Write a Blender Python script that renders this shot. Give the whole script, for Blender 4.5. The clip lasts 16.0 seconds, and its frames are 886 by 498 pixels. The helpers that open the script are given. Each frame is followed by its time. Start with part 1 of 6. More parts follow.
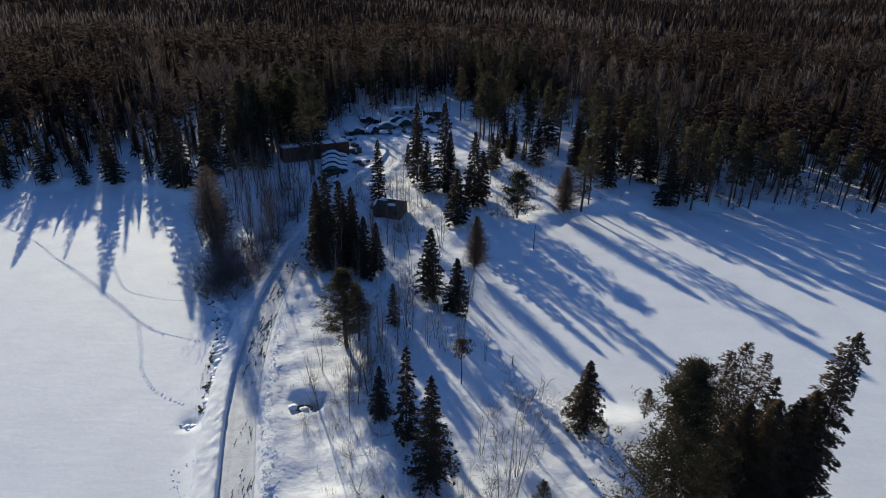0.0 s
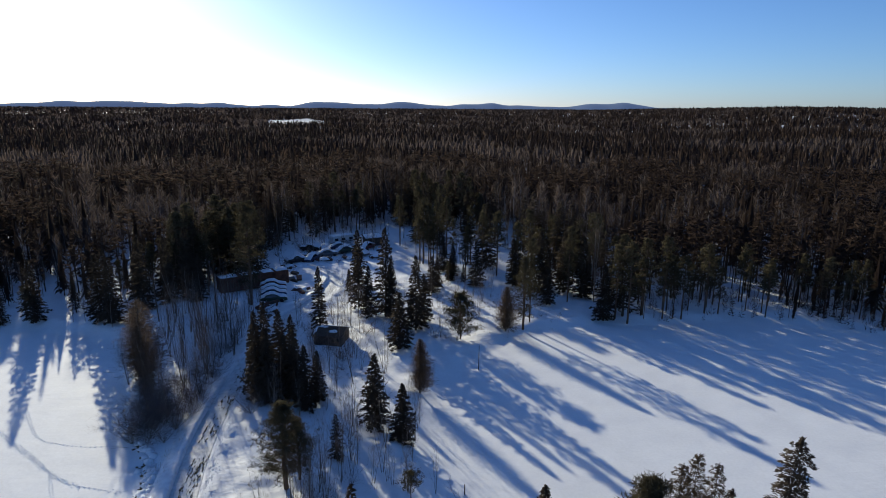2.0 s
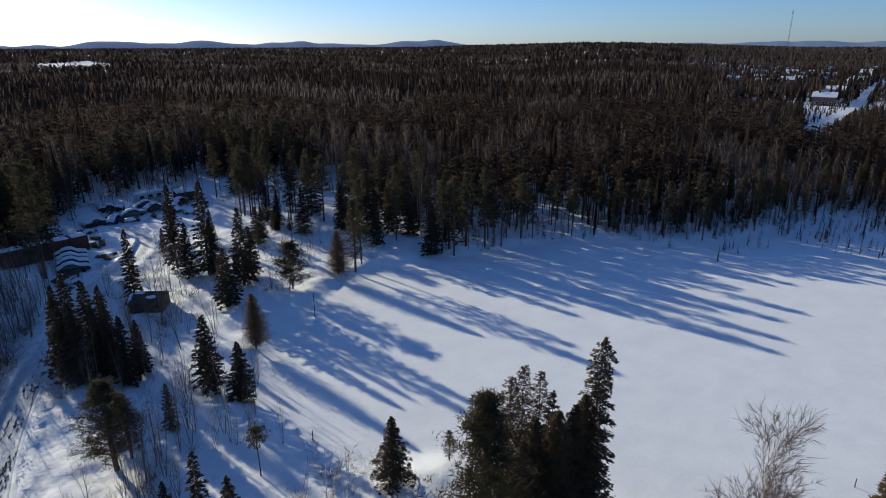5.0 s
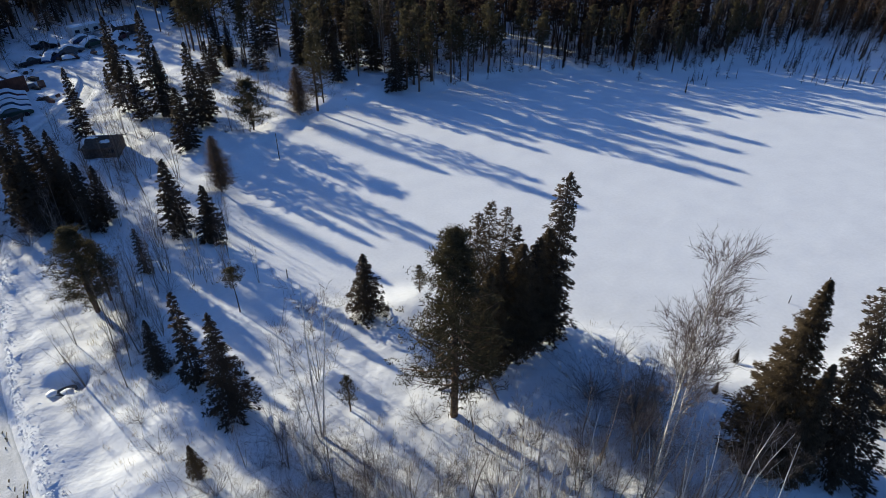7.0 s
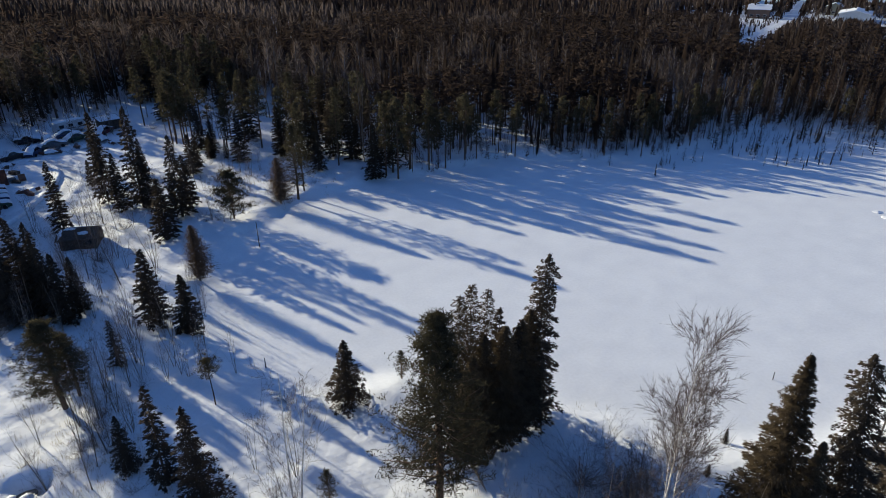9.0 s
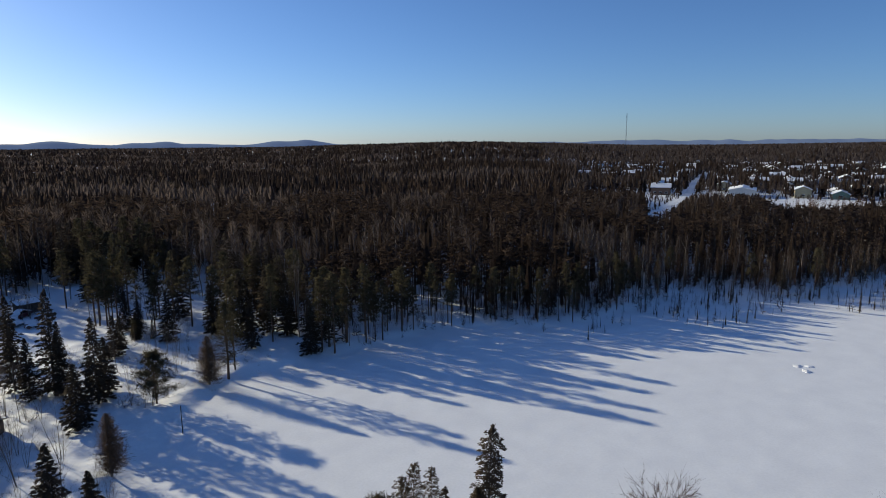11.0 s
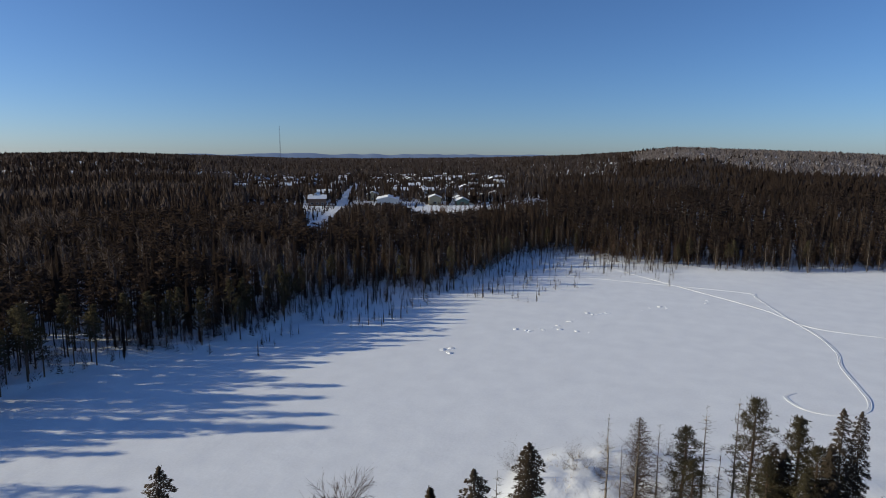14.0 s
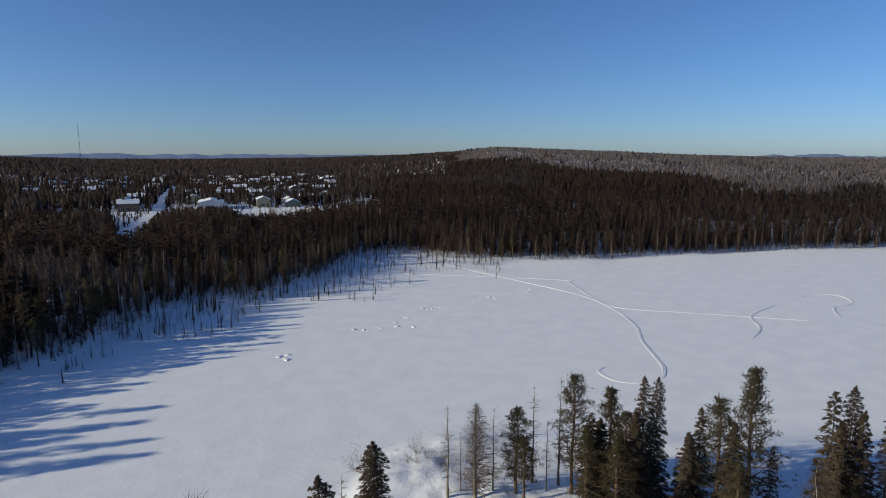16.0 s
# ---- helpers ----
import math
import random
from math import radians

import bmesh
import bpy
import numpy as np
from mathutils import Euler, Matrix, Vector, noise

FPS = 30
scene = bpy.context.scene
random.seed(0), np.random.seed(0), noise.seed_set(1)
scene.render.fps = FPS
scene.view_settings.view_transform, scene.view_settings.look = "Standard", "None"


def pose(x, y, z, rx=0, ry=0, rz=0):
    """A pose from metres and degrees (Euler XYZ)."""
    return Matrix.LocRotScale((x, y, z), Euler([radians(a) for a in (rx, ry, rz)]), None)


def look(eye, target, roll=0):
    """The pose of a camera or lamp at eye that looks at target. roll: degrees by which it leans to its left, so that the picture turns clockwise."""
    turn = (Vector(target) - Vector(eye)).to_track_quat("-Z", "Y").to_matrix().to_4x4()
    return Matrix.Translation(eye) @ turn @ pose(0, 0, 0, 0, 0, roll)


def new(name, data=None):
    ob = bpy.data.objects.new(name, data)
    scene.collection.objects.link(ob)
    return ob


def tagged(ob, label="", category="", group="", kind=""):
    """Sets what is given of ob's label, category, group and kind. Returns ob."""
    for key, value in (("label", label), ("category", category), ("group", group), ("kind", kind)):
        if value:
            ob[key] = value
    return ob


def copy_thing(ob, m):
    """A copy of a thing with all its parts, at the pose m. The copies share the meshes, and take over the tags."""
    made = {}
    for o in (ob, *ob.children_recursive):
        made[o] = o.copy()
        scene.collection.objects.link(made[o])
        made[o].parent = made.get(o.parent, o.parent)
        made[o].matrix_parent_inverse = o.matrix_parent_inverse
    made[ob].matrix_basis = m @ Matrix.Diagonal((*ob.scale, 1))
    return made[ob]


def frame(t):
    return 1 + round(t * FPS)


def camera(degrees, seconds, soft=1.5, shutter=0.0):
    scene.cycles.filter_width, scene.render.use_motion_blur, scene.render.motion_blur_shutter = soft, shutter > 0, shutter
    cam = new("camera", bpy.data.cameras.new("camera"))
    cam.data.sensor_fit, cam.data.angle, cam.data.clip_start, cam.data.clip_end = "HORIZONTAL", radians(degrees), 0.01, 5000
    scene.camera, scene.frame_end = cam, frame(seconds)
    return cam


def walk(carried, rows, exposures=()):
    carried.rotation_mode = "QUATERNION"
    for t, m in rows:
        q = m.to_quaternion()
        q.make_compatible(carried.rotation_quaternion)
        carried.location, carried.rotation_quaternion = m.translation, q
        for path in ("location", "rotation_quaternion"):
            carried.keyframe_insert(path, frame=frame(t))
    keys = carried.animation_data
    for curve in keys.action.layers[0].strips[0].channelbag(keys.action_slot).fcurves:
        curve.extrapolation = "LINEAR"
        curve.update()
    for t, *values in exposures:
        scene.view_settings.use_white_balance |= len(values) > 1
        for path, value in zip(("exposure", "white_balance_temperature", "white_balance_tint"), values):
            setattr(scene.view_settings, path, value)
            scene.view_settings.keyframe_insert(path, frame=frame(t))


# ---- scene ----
# camera: hovers over the strip of land and turns
HOVER = 32.5
cam = camera(72.4, 16.0, soft=0.7)
PATH = [
    (0.0, pose(0, 0, HOVER, 65.222, -0.848, 0.004)),
    (0.5, pose(0, 0, HOVER, 65.463, -0.755, -2.615)),
    (1.0, pose(0, 0, HOVER, 69.175, -0.661, -3.779)),
    (1.5, pose(0, 0, HOVER, 73.588, -0.323, -4.964)),
    (2.0, pose(0, 0, HOVER, 76.880, -0.338, -5.929)),
    (2.5, pose(0, 0, HOVER, 76.817, -0.403, -6.788)),
    (3.0, pose(0, 0, HOVER, 76.748, -0.296, -7.697)),
    (3.5, pose(0, 0, HOVER, 76.672, -0.344, -13.495)),
    (3.7, pose(0, 0, HOVER, 76.660, -0.590, -16.247)),
    (5.8, pose(0, 0, HOVER, 65.777, -0.133, -24.368)),
    (6.0, pose(0, 0, HOVER, 64.132, -0.062, -24.776)),
    (6.5, pose(0, 0, HOVER, 60.192, 0.019, -25.520)),
    (7.0, pose(0, 0, HOVER, 56.254, 0.026, -26.181)),
    (7.5, pose(0, 0, HOVER, 52.302, 0.009, -26.831)),
    (8.0, pose(0, 0, HOVER, 50.111, -0.003, -27.401)),
    (8.5, pose(0, 0, HOVER, 50.924, 0.017, -27.902)),
    (9.0, pose(0, 0, HOVER, 64.174, 0.232, -28.382)),
    (9.2, pose(0, 0, HOVER, 70.280, 0.110, -28.354)),
    (11.3, pose(0, 0, HOVER, 81.203, -0.080, -38.035)),
    (11.5, pose(0, 0, HOVER, 81.258, 0.013, -41.996)),
    (12.0, pose(0, 0, HOVER, 81.244, -0.105, -47.237)),
    (12.5, pose(0, 0, HOVER, 81.282, 0.034, -49.077)),
    (13.0, pose(0, 0, HOVER, 81.265, -0.012, -49.553)),
    (13.5, pose(0, 0, HOVER, 81.248, -0.024, -54.246)),
    (14.0, pose(0, 0, HOVER, 81.296, -0.142, -66.061)),
    (14.5, pose(0, 0, HOVER, 81.306, -0.033, -72.612)),
    (15.0, pose(0, 0, HOVER, 81.269, -0.012, -74.470)),
    (15.5, pose(0, 0, HOVER, 81.271, -0.046, -79.633)),
    (16.0, pose(0, 0, HOVER, 81.294, 0.036, -81.842)),
]
EXPOSURES = [(0.0, 0.22, 5800, 16), (1.5, 0.3, 5750, 16), (3.0, 0.2, 5750, 16), (5.8, 0.38, 5800, 16), (7.0, 0.5, 5800, 16), (8.5, 0.5, 5800, 16), (9.2, 0.4, 5850, 16),
             (12.0, 0.18, 5950, 16), (16.0, 0.08, 5950, 16)]
walk(cam, PATH, EXPOSURES)

# ---------------------------------------------------------------- light
SUN_AZ, SUN_EL = radians(-24.0), radians(15.0)
world = bpy.data.worlds.new("winter_sky")
scene.world = world
world.use_nodes = True
wn = world.node_tree.nodes
sky = wn.new("ShaderNodeTexSky")
sky.sky_type = "NISHITA"
sky.sun_disc = False
sky.sun_elevation, sky.sun_rotation = SUN_EL, SUN_AZ
sky.altitude, sky.air_density, sky.dust_density, sky.ozone_density = 1800, 1.0, 1.6, 5.0
wn["Background"].inputs["Strength"].default_value = 0.096
world.node_tree.links.new(sky.outputs[0], wn["Background"].inputs["Color"])
sun = new("sun", bpy.data.lights.new("sun", "SUN"))
sun.data.energy, sun.data.angle, sun.data.color = 5.4, radians(0.55), (0.92, 0.83, 0.54)
sun_dir = Vector((math.sin(SUN_AZ) * math.cos(SUN_EL), math.cos(SUN_AZ) * math.cos(SUN_EL), math.sin(SUN_EL)))
sun.matrix_world = look(sun_dir * 200, (0, 0, 0))


# ---------------------------------------------------------------- materials
def material(name, dark, light, scale=3.0, rough=0.85, bump=0.0, bump_scale=20.0, island=0.0, spec=0.3,
             obj_var=0.0, metal=0.0, detail=6.0, fine=0.0, sheer=0.0):
    """Noise between two colours at one scale, finer grain on top, relief, and a shift from piece to piece; sheer lets light through thin sprays."""
    m = bpy.data.materials.new(name)
    m.use_nodes = True
    nt, n = m.node_tree, m.node_tree.nodes
    b = n["Principled BSDF"]
    b.inputs["Roughness"].default_value = rough
    b.inputs["Metallic"].default_value = metal
    b.inputs["Specular IOR Level"].default_value = spec
    co = n.new("ShaderNodeNewGeometry")
    tex = n.new("ShaderNodeTexNoise")
    tex.inputs["Scale"].default_value, tex.inputs["Detail"].default_value = scale, detail
    nt.links.new(co.outputs["Position"], tex.inputs["Vector"])
    ramp = n.new("ShaderNodeValToRGB")
    ramp.color_ramp.elements[0].position, ramp.color_ramp.elements[1].position = 0.3, 0.7
    ramp.color_ramp.elements[0].color, ramp.color_ramp.elements[1].color = (*dark, 1), (*light, 1)
    nt.links.new(tex.outputs["Fac"], ramp.inputs["Fac"])
    col = ramp.outputs["Color"]
    if fine:
        t2 = n.new("ShaderNodeTexNoise")
        t2.inputs["Scale"].default_value, t2.inputs["Detail"].default_value = scale * 14, 3.0
        nt.links.new(co.outputs["Position"], t2.inputs["Vector"])
        mr = n.new("ShaderNodeMapRange")
        mr.inputs["From Min"].default_value, mr.inputs["From Max"].default_value = 0.3, 0.7
        mr.inputs["To Min"].default_value, mr.inputs["To Max"].default_value = 1 - fine, 1 + fine
        nt.links.new(t2.outputs["Fac"], mr.inputs["Value"])
        hs = n.new("ShaderNodeHueSaturation")
        nt.links.new(mr.outputs[0], hs.inputs["Value"])
        nt.links.new(col, hs.inputs["Color"])
        col = hs.outputs["Color"]
    for amount, node, sock in ((island, co, "Random Per Island"), (obj_var, None, "Random")):
        if not amount:
            continue
        if node is None:
            node = n.new("ShaderNodeObjectInfo")
        mr = n.new("ShaderNodeMapRange")
        mr.inputs["To Min"].default_value, mr.inputs["To Max"].default_value = 1 - amount, 1 + amount
        nt.links.new(node.outputs[sock], mr.inputs["Value"])
        hs = n.new("ShaderNodeHueSaturation")
        nt.links.new(mr.outputs[0], hs.inputs["Value"])
        nt.links.new(col, hs.inputs["Color"])
        col = hs.outputs["Color"]
    nt.links.new(col, b.inputs["Base Color"])
    if sheer:
        thin, mix = n.new("ShaderNodeBsdfTranslucent"), n.new("ShaderNodeMixShader")
        mix.inputs[0].default_value = sheer
        nt.links.new(col, thin.inputs["Color"])
        nt.links.new(b.outputs[0], mix.inputs[1])
        nt.links.new(thin.outputs[0], mix.inputs[2])
        nt.links.new(mix.outputs[0], n["Material Output"].inputs["Surface"])
    if bump:
        tb = n.new("ShaderNodeTexNoise")
        tb.inputs["Scale"].default_value, tb.inputs["Detail"].default_value = bump_scale, 5.0
        nt.links.new(co.outputs["Position"], tb.inputs["Vector"])
        bp = n.new("ShaderNodeBump")
        bp.inputs["Strength"].default_value, bp.inputs["Distance"].default_value = 1.0, bump
        nt.links.new(tb.outputs["Fac"], bp.inputs["Height"])
        nt.links.new(bp.outputs["Normal"], b.inputs["Normal"])
    return m


def snow_material(name, bump, bump_scale, light=(0.86, 0.87, 0.89), dark=(0.78, 0.79, 0.82), ripple=0.0):
    """ripple: relief of wind-carved waves, long across the wind."""
    m = material(name, dark, light, scale=0.25, rough=0.75, bump=bump, bump_scale=bump_scale, spec=0.25, fine=0.03)
    if ripple:
        nt, n = m.node_tree, m.node_tree.nodes
        geo = n.new("ShaderNodeNewGeometry")
        turn = n.new("ShaderNodeMapping")
        turn.inputs["Rotation"].default_value = (0, 0, radians(35))
        turn.inputs["Scale"].default_value = (0.35, 1.6, 1.0)
        nt.links.new(geo.outputs["Position"], turn.inputs["Vector"])
        tex = n.new("ShaderNodeTexNoise")
        tex.inputs["Scale"].default_value, tex.inputs["Detail"].default_value, tex.inputs["Distortion"].default_value = 0.9, 5.0, 0.6
        nt.links.new(turn.outputs[0], tex.inputs["Vector"])
        bp = n.new("ShaderNodeBump")
        bp.inputs["Strength"].default_value, bp.inputs["Distance"].default_value = 1.0, ripple
        nt.links.new(tex.outputs["Fac"], bp.inputs["Height"])
        old = n["Principled BSDF"].inputs["Normal"].links[0].from_node
        nt.links.new(bp.outputs["Normal"], old.inputs["Normal"])
    return m


SNOW = snow_material("snow", 0.06, 1.6, ripple=0.03)
LAKE_SNOW = snow_material("lake_snow", 0.018, 1.2, ripple=0.012)
SNOW_CAP = snow_material("snow_cap", 0.03, 3.0)
ROAD_SNOW = material("packed_snow", (0.55, 0.55, 0.54), (0.75, 0.75, 0.76), scale=1.1, rough=0.7, bump=0.03, bump_scale=6, fine=0.12)
TURF = material("frozen_turf", (0.05, 0.045, 0.025), (0.16, 0.13, 0.07), scale=6, bump=0.05, bump_scale=25, fine=0.3)
CLODS = material("ploughed_snow", (0.68, 0.68, 0.7), (0.86, 0.87, 0.88), scale=2.0, bump=0.03, bump_scale=9, island=0.05)
BARK = material("spruce_bark", (0.05, 0.038, 0.03), (0.11, 0.085, 0.065), scale=8, bump=0.02, bump_scale=40, obj_var=0.2)
PINE_BARK = material("pine_bark", (0.07, 0.045, 0.03), (0.16, 0.10, 0.065), scale=6, bump=0.02, bump_scale=40, obj_var=0.2)
BIRCH_BARK = material("birch_bark", (0.36, 0.32, 0.28), (0.74, 0.7, 0.65), scale=5, bump=0.005, bump_scale=50, obj_var=0.2)
GREY_BARK = material("grey_bark", (0.10, 0.085, 0.07), (0.25, 0.21, 0.17), scale=5, obj_var=0.25)
TWIG = material("bare_twigs", (0.085, 0.067, 0.061), (0.16, 0.128, 0.116), scale=2, island=0.3, obj_var=0.2, rough=0.95, spec=0.02, sheer=0.4)
BRUSH = material("pale_twigs", (0.105, 0.09, 0.094), (0.20, 0.172, 0.178), scale=2, island=0.3, obj_var=0.2, rough=0.95, spec=0.02, sheer=0.4)
SPRUCE = material("spruce_needles", (0.048, 0.038, 0.029), (0.080, 0.062, 0.046), scale=1.5, island=0.25, obj_var=0.15, rough=0.95, spec=0.02, sheer=0.3)
PINE = material("pine_needles", (0.054, 0.047, 0.029), (0.088, 0.075, 0.046), scale=1.5, island=0.25, obj_var=0.15, rough=0.95, spec=0.02, sheer=0.35)
CEDAR = material("cedar_sprays", (0.064, 0.049, 0.032), (0.108, 0.080, 0.051), scale=1.5, island=0.25, obj_var=0.15, rough=0.95, spec=0.02, sheer=0.35)
STRAW = material("dry_grass", (0.22, 0.16, 0.09), (0.4, 0.3, 0.17), scale=3, island=0.3, spec=0.1)
LARCH = material("larch_twigs", (0.085, 0.064, 0.05), (0.155, 0.115, 0.09), scale=1.5, island=0.3, obj_var=0.15, rough=0.95, spec=0.02, sheer=0.4)
WOODS = material("mixed_woods", (0.058, 0.042, 0.034), (0.090, 0.063, 0.049), scale=0.13, island=0.05, detail=3, rough=0.95, spec=0.02, sheer=0.5)
WOODS_BARE = material("bare_woods", (0.092, 0.072, 0.064), (0.135, 0.106, 0.094), scale=0.13, island=0.05, detail=3, rough=0.95, spec=0.02, sheer=0.5)
ASPEN_WOODS = material("aspen_hillside", (0.23, 0.19, 0.17), (0.36, 0.305, 0.275), scale=0.02, island=0.12, detail=4, rough=0.95, spec=0.02, sheer=0.45)
LARCH_WOODS = material("larch_woods", (0.085, 0.057, 0.042), (0.14, 0.094, 0.068), scale=0.08, island=0.15, detail=3, rough=0.95, spec=0.02, sheer=0.45)
STEMS = material("forest_stems", (0.045, 0.035, 0.028), (0.09, 0.07, 0.056), scale=0.3, island=0.4, rough=0.95, spec=0.02)
BIRCH_STEMS = material("pale_stems", (0.12, 0.10, 0.09), (0.32, 0.285, 0.255), scale=0.3, island=0.35, rough=0.9, spec=0.05)
HAZED_HILL = material("hill_in_painted_haze", (0.11, 0.145, 0.20), (0.14, 0.18, 0.245), scale=0.004, rough=1.0, spec=0.0)
# painted haze: blue and glow stand for miles of bright air before the backdrop
HAZED_HILL.node_tree.nodes["Principled BSDF"].inputs["Emission Color"].default_value = (0.05, 0.068, 0.11, 1)
HAZED_HILL.node_tree.nodes["Principled BSDF"].inputs["Emission Strength"].default_value = 0.8


# ---------------------------------------------------------------- mesh helpers
def crown_normals(v, f, follow, lift=0.3):
    """Loose sprays of a crown about the z axis: turn each to face outwards, and give its corners a normal that follows the crown."""
    a, b, c = v[f[:, 0]], v[f[:, 1]], v[f[:, 2]]
    own = np.cross(b - a, c - a)
    own /= np.linalg.norm(own, axis=1, keepdims=True) + 1e-12
    mid = (a + b + c) / 3
    flat = np.hypot(mid[:, 0], mid[:, 1]) + 1e-6
    out = np.stack([mid[:, 0] / flat, mid[:, 1] / flat, np.full(len(mid), lift)], -1)
    out /= np.linalg.norm(out, axis=1, keepdims=True)
    turned = (own * out).sum(1) < 0
    own[turned] *= -1
    f = f.copy()
    f[turned] = f[turned][:, ::-1]
    n = out * follow + own * (1 - follow)
    n /= np.linalg.norm(n, axis=1, keepdims=True) + 1e-12
    v = v[f.ravel()]
    return v, np.arange(len(v)).reshape(-1, 3), np.repeat(n, 3, axis=0)


class Build:
    """Collects triangles and quads."""

    def __init__(self):
        self.v, self.f = [], []

    def tri(self, a, b, c):
        k = len(self.v)
        self.v += [a, b, c]
        self.f.append((k, k + 1, k + 2))

    def quad(self, a, b, c, d):
        k = len(self.v)
        self.v += [a, b, c, d]
        self.f.append((k, k + 1, k + 2, k + 3))

    def tube(self, pts, radii, sides=5):
        """A tapered tube along points; the last ring may close to a tip."""
        k0 = len(self.v)
        for i, p in enumerate(pts):
            d = (pts[min(i + 1, len(pts) - 1)] - pts[max(i - 1, 0)]).normalized()
            u = d.cross(Vector((0.3, 0.9, 0.1))).normalized()
            w = d.cross(u)
            for s in range(sides):
                a = 2 * math.pi * s / sides
                self.v.append(p + (u * math.cos(a) + w * math.sin(a)) * radii[i])
        for i in range(len(pts) - 1):
            for s in range(sides):
                a, b = k0 + i * sides + s, k0 + i * sides + (s + 1) % sides
                self.f.append((a, b, b + sides, a + sides))

    def box(self, x0, y0, z0, x1, y1, z1):
        k = len(self.v)
        self.v += [Vector(c) for c in ((x0, y0, z0), (x1, y0, z0), (x1, y1, z0), (x0, y1, z0),
                                       (x0, y0, z1), (x1, y0, z1), (x1, y1, z1), (x0, y1, z1))]
        for q in ((3, 2, 1, 0), (4, 5, 6, 7), (0, 1, 5, 4), (1, 2, 6, 5), (2, 3, 7, 6), (3, 0, 4, 7)):
            self.f.append(tuple(k + i for i in q))

    def mesh(self, name, mat, smooth=False, leafy=None):
        """leafy: for foliage, how far the normals follow the outside of the crown (0 to 1) in place of each spray's own."""
        me = bpy.data.meshes.new(name)
        if leafy is not None:
            v, f, nrm = crown_normals(*self.arrays(), leafy)
            me.from_pydata(v.tolist(), [], f.tolist())
            me.materials.append(mat)
            me.update()
            me.normals_split_custom_set_from_vertices(nrm.tolist())
            return me
        me.from_pydata([tuple(p) for p in self.v], [], self.f)
        me.materials.append(mat)
        if smooth:
            me.polygons.foreach_set("use_smooth", [True] * len(me.polygons))
        me.update()
        return me

    def arrays(self):
        """Vertices and triangles as arrays."""
        tris = []
        for f in self.f:
            for i in range(1, len(f) - 1):
                tris.append((f[0], f[i], f[i + 1]))
        return np.array([tuple(p) for p in self.v], dtype=float), np.array(tris, dtype=int)


def part(name, data, parent, label=""):
    ob = new(name, data)
    ob.parent = parent
    if label:
        tagged(ob, label)
    return ob


# ---------------------------------------------------------------- ground plan
LAKE = [(4.9, 61.7), (3.4, 55.3), (6.1, 46.3), (7.1, 42.0), (10.6, 40.5), (13.5, 41.0), (17.2, 39.6), (20, 36), (26, 31), (29.5, 27),
        (33, 23), (38, 19), (43, 17.5), (50, 18), (57, 17), (63, 14), (67, 9), (68, 0), (69.5, -6), (70.5, -17), (72.5, -30), (73, -45),
        (76, -90), (90, -150), (240, -250), (244, -170), (232, -130), (222, -92), (213, -69), (204, -48), (191, -18), (185, 8),
        (188, 26), (201, 44), (192, 52), (165, 54), (149, 55), (133, 60), (124, 66), (118, 76), (105, 75), (95, 74), (83, 73),
        (74, 76), (66, 82), (57, 85.5)]
LAKE += [(47, 85), (38, 84.4), (32.5, 86), (23, 82), (18, 80), (13, 75), (7.2, 66)]
BAY = [(-160, 80), (-68.5, 89), (-60, 90.2), (-50.6, 89.8), (-43, 87.5), (-37, 82.6), (-31.7, 70.8), (-26.7, 60), (-23, 53),
       (-21.7, 47), (-19.5, 39), (-17.3, 30), (-16.5, 10), (-17, -60), (-160, -60)]
ROAD = [(-11.0, -40), (-11.0, 0), (-11.6, 20), (-13.2, 29.3), (-14.55, 34.6), (-15.55, 39.1), (-16.5, 44.5), (-17.25, 51.1), (-17.6, 57.5),
        (-17.5, 67.0), (-16.7, 77.2), (-15.1, 88.6), (-12.5, 95.5), (-9.5, 106), (-9.5, 116), (-15, 124)]


def curve_through(pts, step):
    """A smooth line through plan points, sampled about every step metres."""
    p = [Vector((*q, 0)) if len(q) == 2 else Vector(q) for q in pts]
    out = []
    for i in range(len(p) - 1):
        a, b, c, d = p[max(i - 1, 0)], p[i], p[i + 1], p[min(i + 2, len(p) - 1)]
        n = max(2, int((c - b).length / step))
        for k in range(n):
            t = k / n
            out.append(0.5 * (2 * b + (c - a) * t + (2 * a - 5 * b + 4 * c - d) * t * t + (3 * b - a - 3 * c + d) * t ** 3))
    return out + [p[-1]]


def poly_dist(px, py, poly, closed=True):
    """Distance to a polygon's edges, and whether inside."""
    d = np.full(px.shape, 1e9)
    inside = np.zeros(px.shape, bool)
    n = len(poly)
    for i in range(n if closed else n - 1):
        (x0, y0), (x1, y1) = poly[i][:2], poly[(i + 1) % n][:2]
        ex, ey = x1 - x0, y1 - y0
        t = np.clip(((px - x0) * ex + (py - y0) * ey) / (ex * ex + ey * ey + 1e-9), 0, 1)
        d = np.minimum(d, np.hypot(px - x0 - t * ex, py - y0 - t * ey))
        if closed:
            cross = (y0 > py) != (y1 > py)
            with np.errstate(divide="ignore", invalid="ignore"):
                inside ^= cross & (px < ex * (py - y0) / (ey if ey else 1e-9) + x0)
    return d, inside


def sstep(a, b, x):
    t = np.clip((x - a) / (b - a), 0, 1)
    return t * t * (3 - 2 * t)


